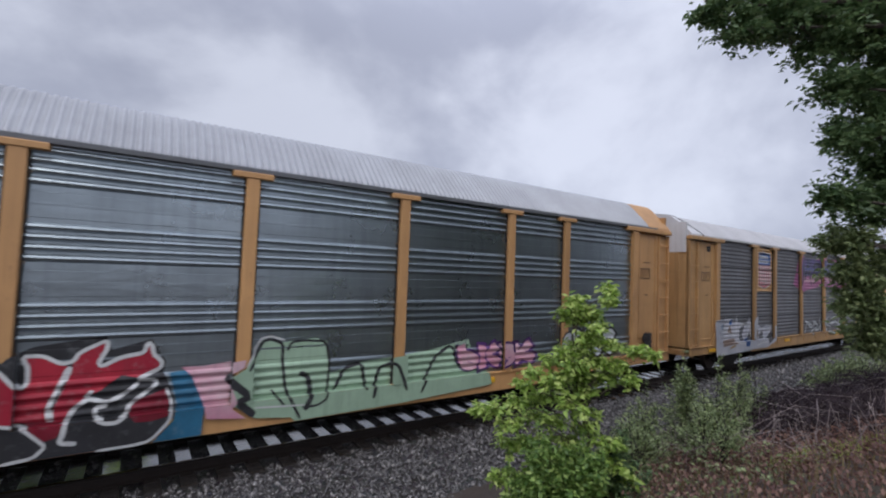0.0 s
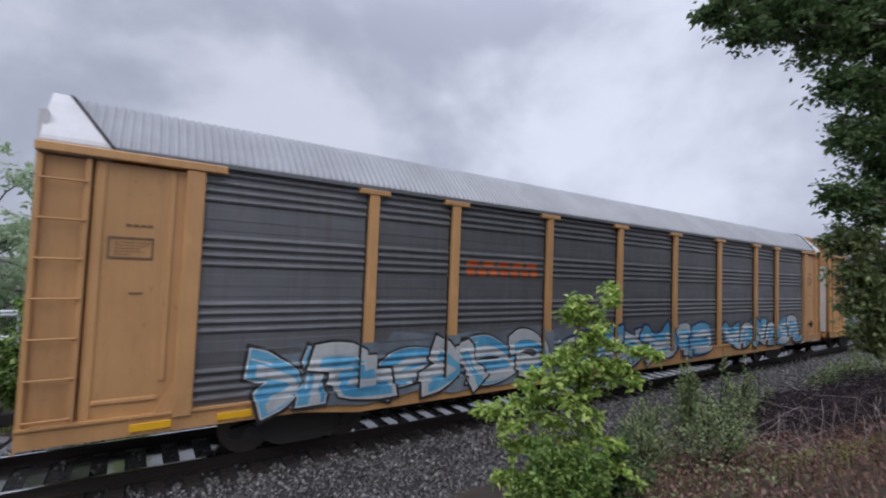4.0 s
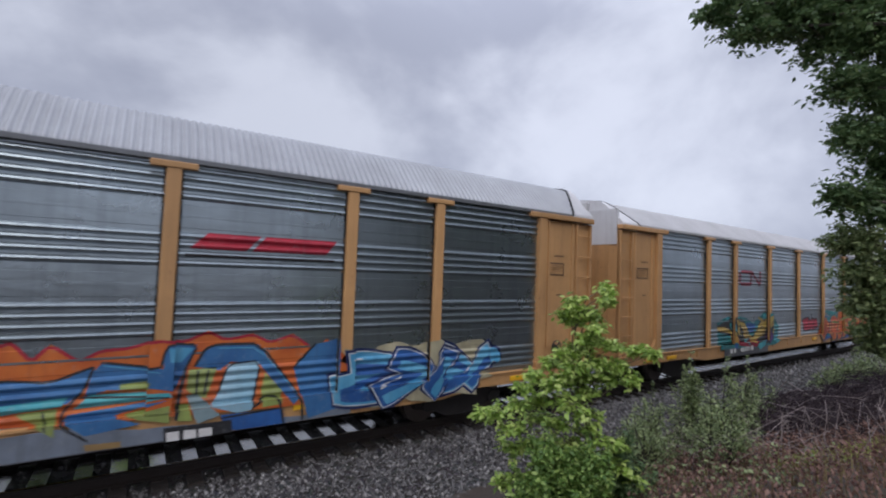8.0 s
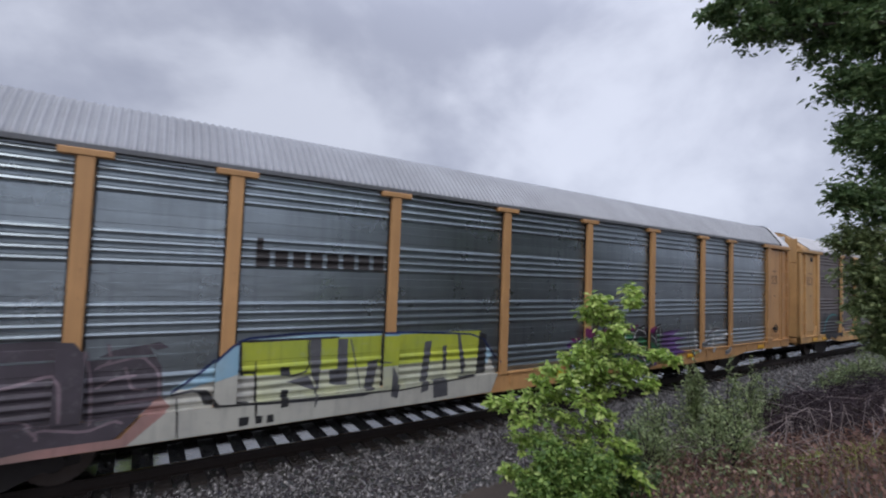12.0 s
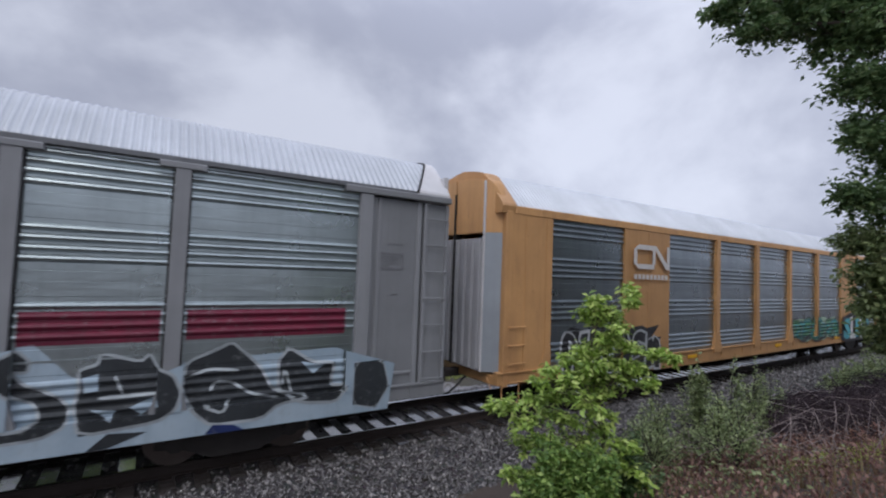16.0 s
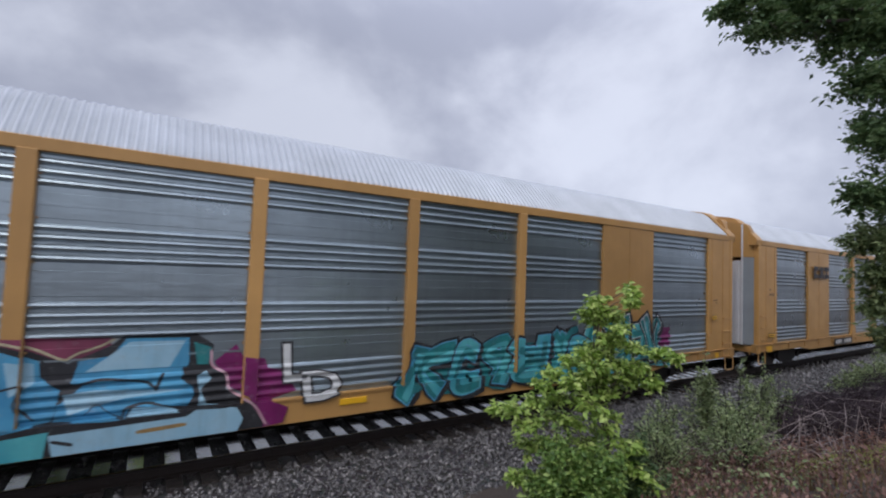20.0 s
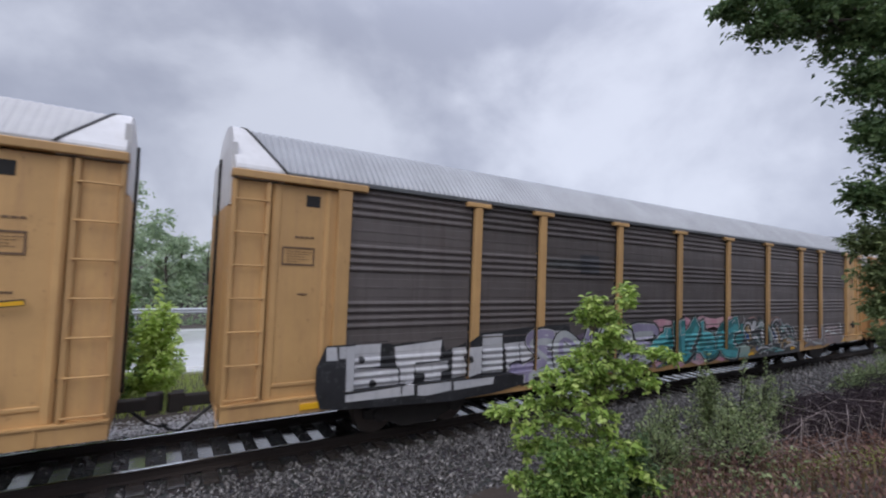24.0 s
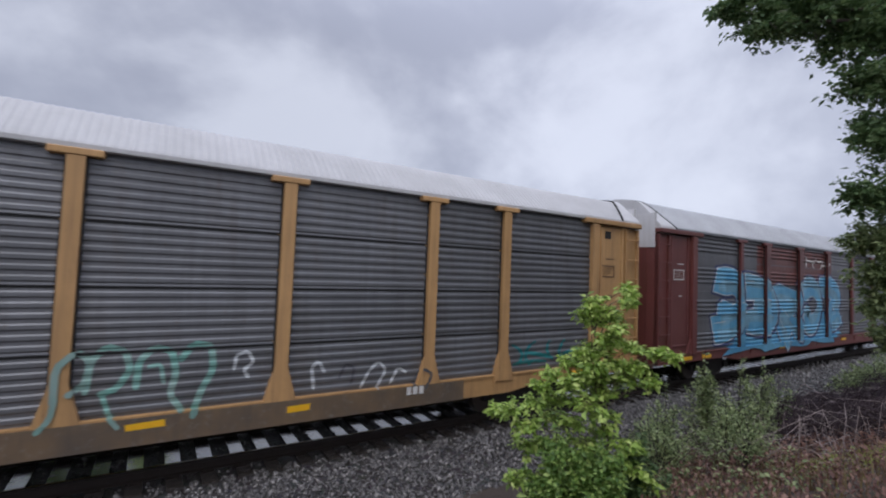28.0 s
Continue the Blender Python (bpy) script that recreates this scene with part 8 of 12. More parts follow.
painted_car(7, YELLOW, ZINC_PALE, ROOF_ZINC, WHITE, "yellow-framed pale galvanised car carrier with dark green graffiti", [
    ("dark letter-like bars of a logo", seq((bars, 7.05, 9.35, 3.32, 3.62, STENCIL_DARK, 8), (rect, 7.05, 7.15, 3.3, 3.82, STENCIL_DARK, 2))),
    ("pale bars for the lettering on the sill", seq((bars, 7.2, 8.9, 0.74, 0.96, STENCIL_LIGHT, 9))),
    ("black and green graffiti with pale green edges", seq(
        (fill, [(13.70, 1.09), (14.54, 1.07), (15.23, 1.08), (16.38, 1.03), (17.98, 1.00), (18.10, 0.72), (16.78, 0.68), (15.26, 0.68), (14.36, 0.68), (13.73, 0.68)], spray((0.44, 0.45, 0.42), (0.36, 0.38, 0.36)), 0.3),
        (fill, [(13.64, 1.67), (14.33, 1.72), (14.37, 1.95), (14.57, 2.16), (14.86, 2.23), (15.16, 2.12), (15.30, 1.87), (15.70, 1.84), (15.98, 1.74), (16.27, 1.71), (16.74, 1.63), (17.32, 1.72), (17.77, 1.78), (17.85, 1.09), (17.09, 1.02), (16.38, 0.99), (15.36, 0.98), (14.54, 1.04), (14.31, 1.19), (13.67, 1.13)], BLACK, 1),
        (fill, [(14.35, 1.88), (14.47, 2.09), (14.86, 2.18), (15.20, 2.08), (15.30, 1.91), (15.00, 1.86)], TEAL, 1.6),
        (fill, [(15.33, 1.95), (15.75, 2.05), (15.98, 1.74), (15.64, 1.73)], TEAL, 1.6),
        (fill, [(16.19, 1.80), (16.59, 2.13), (16.73, 1.90), (16.80, 2.03), (17.07, 1.64), (16.58, 1.64)], TEAL, 1.6),
        (fill, [(17.32, 1.67), (17.40, 1.99), (17.76, 2.07), (17.72, 1.83), (17.91, 1.77), (17.60, 1.60)], TEAL, 1.6),
        (fill, [(13.62, 1.97), (14.21, 2.02), (14.33, 1.77), (13.64, 1.70)], TEAL, 1.6),
        (pen, [(14.32, 1.88), (14.42, 2.06), (14.63, 2.18), (14.92, 2.21), (15.20, 2.08), (15.32, 1.87), (15.33, 1.67), (15.27, 1.32), (15.22, 1.09), (15.05, 1.10), (14.81, 1.11), (14.71, 1.24)], 0.048, spray((0.45, 0.52, 0.25), (0.50, 0.54, 0.34)), 2.5),
        (fill, [(14.68, 1.29), (14.80, 1.17), (15.16, 1.18), (15.24, 1.29), (15.23, 1.10), (14.84, 1.10)], spray((0.45, 0.52, 0.25), (0.50, 0.54, 0.34)), 2.2),
        (fill, [(14.60, 1.74), (14.68, 1.81), (14.82, 1.80), (14.88, 1.85), (14.93, 1.73), (15.00, 1.70), (14.95, 1.63), (14.99, 1.51), (14.86, 1.60), (14.72, 1.54), (14.77, 1.67)], spray((0.45, 0.52, 0.25), (0.50, 0.54, 0.34)), 2.2),
        (pen, [(15.29, 2.07), (15.75, 2.07), (15.82, 2.13), (16.01, 1.78), (16.10, 1.47)], 0.034, spray((0.45, 0.52, 0.25), (0.50, 0.54, 0.34)), 2.5),
        (fill, [(16.05, 1.82), (16.19, 1.89), (16.20, 1.46), (16.08, 1.43)], spray((0.45, 0.52, 0.25), (0.50, 0.54, 0.34)), 2.2),
        (pen, [(16.19, 1.83), (16.59, 2.24)], 0.054, spray((0.45, 0.52, 0.25), (0.50, 0.54, 0.34)), 2.5),
        (pen, [(15.53, 0.80), (15.61, 1.02), (15.62, 1.44), (15.57, 1.73), (15.64, 1.77), (15.93, 1.45), (15.72, 1.43), (15.62, 1.38)], 0.041, spray((0.45, 0.52, 0.25), (0.50, 0.54, 0.34)), 2.5),
        (fill, [(15.64, 1.73), (15.93, 1.45), (15.65, 1.44)], spray((0.45, 0.52, 0.25), (0.50, 0.54, 0.34)), 2.2),
        (pen, [(16.59, 2.29), (16.57, 1.91), (16.80, 2.07), (17.11, 1.59)], 0.036, spray((0.45, 0.52, 0.25), (0.50, 0.54, 0.34)), 2.5),
        (fill, [(16.46, 1.78), (16.62, 1.59), (16.92, 1.29), (16.97, 1.11), (16.80, 1.11), (16.68, 1.23)], spray((0.45, 0.52, 0.25), (0.50, 0.54, 0.34)), 2.2),
        (pen, [(16.46, 1.78), (16.45, 1.11), (16.21, 0.72)], 0.035, spray((0.45, 0.52, 0.25), (0.50, 0.54, 0.34)), 2.5),
        (fill, [(17.20, 1.63), (17.30, 2.04), (17.39, 2.07), (17.29, 1.58)], spray((0.45, 0.52, 0.25), (0.50, 0.54, 0.34)), 2.2),
        (pen, [(17.31, 2.03), (17.75, 2.15), (17.59, 1.74), (17.96, 1.81)], 0.048, spray((0.45, 0.52, 0.25), (0.50, 0.54, 0.34)), 2.5),
        (pen, [(17.42, 1.57), (17.74, 1.54)], 0.039, spray((0.45, 0.52, 0.25), (0.50, 0.54, 0.34)), 2.5),
        (fill, [(17.22, 1.26), (17.43, 1.35), (17.52, 1.27), (17.22, 0.81), (17.18, 0.88)], spray((0.45, 0.52, 0.25), (0.50, 0.54, 0.34)), 2.2),
        (pen, [(17.61, 1.00), (18.02, 0.98), (18.13, 0.71)], 0.039, spray((0.45, 0.52, 0.25), (0.50, 0.54, 0.34)), 2.5),
        (fill, [(16.34, 1.08), (16.53, 1.01), (16.62, 0.81), (16.40, 0.71)], spray((0.45, 0.52, 0.25), (0.50, 0.54, 0.34)), 2.2),
        (fill, [(14.20, 1.25), (14.28, 1.27), (14.29, 1.03), (14.20, 1.05)], spray((0.45, 0.52, 0.25), (0.50, 0.54, 0.34)), 2.2),
        (pen, [(14.29, 1.13), (14.61, 1.11)], 0.005, spray((0.45, 0.52, 0.25), (0.50, 0.54, 0.34)), 2.5),
        (pen, [(13.86, 1.99), (14.15, 2.15), (14.31, 1.95), (14.46, 2.18), (14.85, 2.28), (15.22, 2.16), (15.75, 2.13), (15.90, 1.91), (16.04, 1.88), (16.66, 2.44), (16.72, 2.08), (17.06, 1.74), (17.26, 2.09), (17.93, 2.31), (17.76, 2.02), (18.10, 1.80)], 0.034, BLACK, 2.8),
        (pen, [(15.25, 0.68), (15.55, 0.99), (15.64, 1.06)], 0.032, BLACK, 2.8),
        (pen, [(16.18, 0.71), (16.38, 0.99)], 0.034, BLACK, 2.8))),
    ("dark scribbled tag", seq((wild, 43, 20.4, 22.6, 1.5, 2.1, (CHROME,), BLACK, None, 1.0, None, 0.35))),
    ("black soot blotch on the end panel", seq((blob, 25.8, 26.15, 1.0, 1.5, BLACK, 1, 4))),
])

painted_car(8, YELLOW, ZINC, ROOF_ZINC, WHITE, "yellow-framed galvanised car carrier with yellow and purple graffiti", [
    ("dark letter-like bars of a logo", seq((bars, 7.0, 9.35, 3.3, 3.58, STENCIL_DARK, 8), (rect, 7.0, 7.1, 3.28, 3.78, STENCIL_DARK, 2))),
    ("dark purple swirling graffiti with pinkish lines", seq(
        (fill, [(3.54, 2.16), (4.39, 2.20), (4.79, 2.18), (4.98, 1.89), (5.22, 2.03), (5.61, 2.09), (5.80, 1.75), (5.83, 1.33), (5.54, 1.06), (5.30, 0.81), (4.94, 0.72), (4.49, 0.77), (3.65, 0.71)], spray((0.085, 0.07, 0.085), (0.06, 0.05, 0.06)), 0),
        (pen, [(3.58, 1.53), (4.11, 1.60), (4.58, 1.74), (4.67, 1.62), (4.69, 1.11)], 0.045, spray((0.28, 0.21, 0.24)), 1),
        (pen, [(4.91, 2.05), (4.99, 1.58), (5.01, 1.03)], 0.039, spray((0.28, 0.21, 0.24)), 1),
        (pen, [(5.05, 1.81), (5.55, 1.93), (5.77, 1.67), (5.79, 1.33)], 0.033, spray((0.28, 0.21, 0.24)), 1),
        (pen, [(5.27, 1.27), (5.79, 1.29)], 0.050, spray((0.28, 0.21, 0.24)), 1),
        (pen, [(4.48, 0.91), (4.47, 1.06), (4.98, 0.95), (5.28, 1.06), (5.38, 1.01)], 0.038, spray((0.28, 0.21, 0.24)), 1),
        (pen, [(4.13, 1.17), (4.34, 1.14), (4.48, 0.96)], 0.037, spray((0.28, 0.21, 0.24)), 1),
        (pen, [(5.36, 1.78), (5.45, 1.45), (5.65, 1.43)], 0.041, spray((0.28, 0.21, 0.24)), 1),
        (pen, [(5.02, 1.77), (5.20, 1.88), (5.15, 2.12)], 0.032, spray((0.28, 0.21, 0.24)), 1),
        (fill, [(5.58, 2.08), (5.75, 2.12), (5.88, 2.03), (5.72, 2.00)], spray((0.085, 0.07, 0.085), (0.06, 0.05, 0.06)), 1),
        (pen, [(5.04, 1.50), (5.24, 1.63), (5.50, 1.65)], 0.032, spray((0.28, 0.21, 0.24)), 1),
        (fill, [(3.65, 0.71), (4.49, 0.80), (5.36, 0.80), (5.79, 1.33), (5.94, 1.14), (5.43, 0.68), (3.66, 0.68)], ROSE, 0.6))),
    ("lime yellow letters over a white box with pale blue edges", seq(
        (fill, [(5.83, 1.24), (6.14, 1.46), (6.83, 1.57), (8.93, 1.58), (11.82, 1.61), (12.09, 1.10), (11.9, 0.70), (10.2, 0.68), (8.51, 0.68), (6.71, 0.68), (5.43, 0.68)], spray((0.50, 0.49, 0.43), (0.42, 0.41, 0.37)), 0.4),
        (fill, [(6.85, 2.05), (7.92, 2.06), (8.47, 2.05), (10.23, 2.05), (11.65, 2.05), (11.64, 1.47), (9.62, 1.47), (8.10, 1.50), (7.95, 1.44), (6.90, 1.51)], LIME_YELLOW, 1.5),
        (fill, [(7.09, 1.51), (7.95, 1.44), (9.62, 1.47), (11.64, 1.47), (11.62, 1.10), (9.60, 0.98), (8.09, 1.02), (7.11, 1.05)], spray((0.50, 0.51, 0.34), (0.44, 0.45, 0.36)), 1.4),
        (fill, [(7.94, 2.06), (8.13, 2.05), (8.14, 1.15), (7.99, 1.42)], DUSK, 2),
        (fill, [(8.45, 2.03), (8.64, 2.02), (8.64, 1.19), (8.46, 1.20)], DUSK, 2),
        (fill, [(9.04, 1.57), (9.24, 1.60), (9.15, 1.05), (8.97, 1.05)], DUSK, 2),
        (fill, [(9.50, 1.48), (9.69, 1.13), (9.62, 0.84), (9.49, 0.89)], DUSK, 2),
        (fill, [(10.26, 1.88), (10.42, 1.89), (10.30, 0.92), (10.13, 0.88)], DUSK, 2),
        (fill, [(10.68, 1.77), (10.78, 1.78), (10.77, 1.26), (10.69, 1.26)], DUSK, 2),
        (fill, [(11.04, 2.02), (11.11, 2.01), (11.27, 1.28), (11.16, 1.12)], DUSK, 2),
        (fill, [(11.62, 2.02), (11.82, 1.96), (11.79, 1.11), (11.54, 1.11)], BLACK, 2),
        (fill, [(10.41, 1.09), (10.75, 1.11), (10.77, 0.76), (10.43, 0.74)], DUSK, 2),
        (fill, [(8.30, 1.48), (8.48, 1.50), (8.46, 1.20), (8.33, 1.23)], DUSK, 2),
        (pen, [(6.84, 2.06), (7.92, 2.06), (8.47, 2.06)], 0.040, BLACK, 2.3),
        (pen, [(6.85, 2.06), (6.86, 1.61), (6.90, 1.51)], 0.046, BLACK, 2.3),
        (pen, [(8.13, 2.05), (8.14, 1.55), (8.06, 0.88)], 0.040, DUSK, 2.3),
        (pen, [(8.69, 2.02), (8.91, 1.08)], 0.026, DUSK, 2.3),
        (pen, [(9.27, 1.56), (9.48, 1.54)], 0.027, DUSK, 2.3),
        (pen, [(7.09, 1.73), (7.10, 0.97)], 0.027, BLACK, 2.3),
        (pen, [(7.92, 2.04), (7.96, 1.51), (7.62, 1.42)], 0.030, BLACK, 2.3),
        (pen, [(9.60, 0.98), (10.35, 1.03), (11.56, 1.10)], 0.029, BLACK, 2.3),
        (pen, [(7.10, 1.05), (8.09, 1.00), (9.03, 0.98)], 0.030, BLACK, 2.3),
        (fill, [(7.09, 1.50), (8.10, 1.50), (8.04, 1.03), (7.14, 1.05)], spray((0.50, 0.52, 0.30)), 1.2),
        (fill, [(7.48, 1.60), (7.63, 1.59), (7.64, 1.44), (7.48, 1.46)], BLACK, 2),
        (fill, [(7.50, 1.22), (7.62, 1.21), (7.61, 0.95), (7.49, 0.94)], BLACK, 2),
        (fill, [(6.26, 1.36), (6.41, 1.34), (6.58, 1.10), (6.38, 1.11)], BLACK, 2),
        (fill, [(7.58, 1.35), (7.95, 1.41), (8.11, 1.13)], DUSK, 2),
        (fill, [(6.86, 0.87), (7.01, 0.87), (7.00, 0.74), (6.87, 0.73)], BLACK, 2),
        (fill, [(7.11, 0.86), (7.21, 0.86), (7.21, 0.74), (7.11, 0.74)], BLACK, 2),
        (fill, [(7.28, 0.85), (7.38, 0.86), (7.39, 0.73), (7.28, 0.73)], BLACK, 2),
        (pen, [(5.93, 1.31), (6.26, 1.36), (6.45, 1.10), (7.10, 1.06), (8.09, 1.03), (9.60, 1.00)], 0.037, BLACK, 2),
        (pen, [(6.88, 1.56), (7.10, 1.54), (7.11, 0.83)], 0.037, BLACK, 2),
        (pen, [(6.01, 1.26), (6.04, 0.68)], 0.025, BLACK, 2),
        (fill, [(5.93, 1.40), (6.28, 1.62), (6.65, 1.94), (6.85, 2.07), (8.06, 2.13), (9.84, 2.07), (11.50, 1.94), (11.98, 1.53), (11.68, 1.12), (11.51, 1.73), (6.89, 2.00), (6.83, 1.57), (6.15, 1.37)], spray((0.26, 0.44, 0.56), (0.34, 0.48, 0.56)), 1),
        (pen, [(5.93, 1.34), (6.35, 1.65), (6.81, 2.10), (7.87, 2.16), (9.84, 2.09), (11.65, 1.97), (12.15, 1.33)], 0.039, NAVY, 2))),
    ("dark bubbles graffiti", seq((wild, 44, 19.9, 22.5, 0.85, 1.9, (ZINC_OLD, CHROME), CHROME, None, 0.8, None, 0.5))),
    ("green and purple graffiti", seq((blob, 14.0, 19.8, 0.74, 1.8, VIOLET, 0, 4, 15), K(27, 14.6, 18.4, 0.88, 1.95, 4, (GREEN, BLACK), BLACK, MAGENTA, SNOW, SNOW, 0.25))),
])

painted_car(9, PALE_YELLOW, ZINC_DIRTY, ROOF_WHITE, PALE_YELLOW, "faded yellow car carrier with dirty brown-grey panels", [
    ("black rounded graffiti", seq((blob, 2.3, 4.9, 0.8, 2.1, BLACK, 0, 4), (ribbon, [(2.6, 1.0), (3.0, 2.2), (4.4, 1.9)], 0.1, TEAL, 2))),
    ("pale bars on a small red logo", seq((rect, 9.7, 11.6, 3.2, 3.5, RED, 1), (bars, 9.8, 11.5, 3.05, 3.18, STENCIL_LIGHT, 6))),
    ("white scribbled graffiti", seq(K(28, 10.2, 15.0, 0.9, 1.9, 5, (SNOW,), CHROME))),
    ("grey vent plate on the sill", seq((rect, 24.9, 25.5, 0.84, 1.0, STENCIL_LIGHT, 1), (bars, 24.95, 25.45, 0.87, 0.97, STENCIL_DARK, 2, 2))),
], gusset=True)

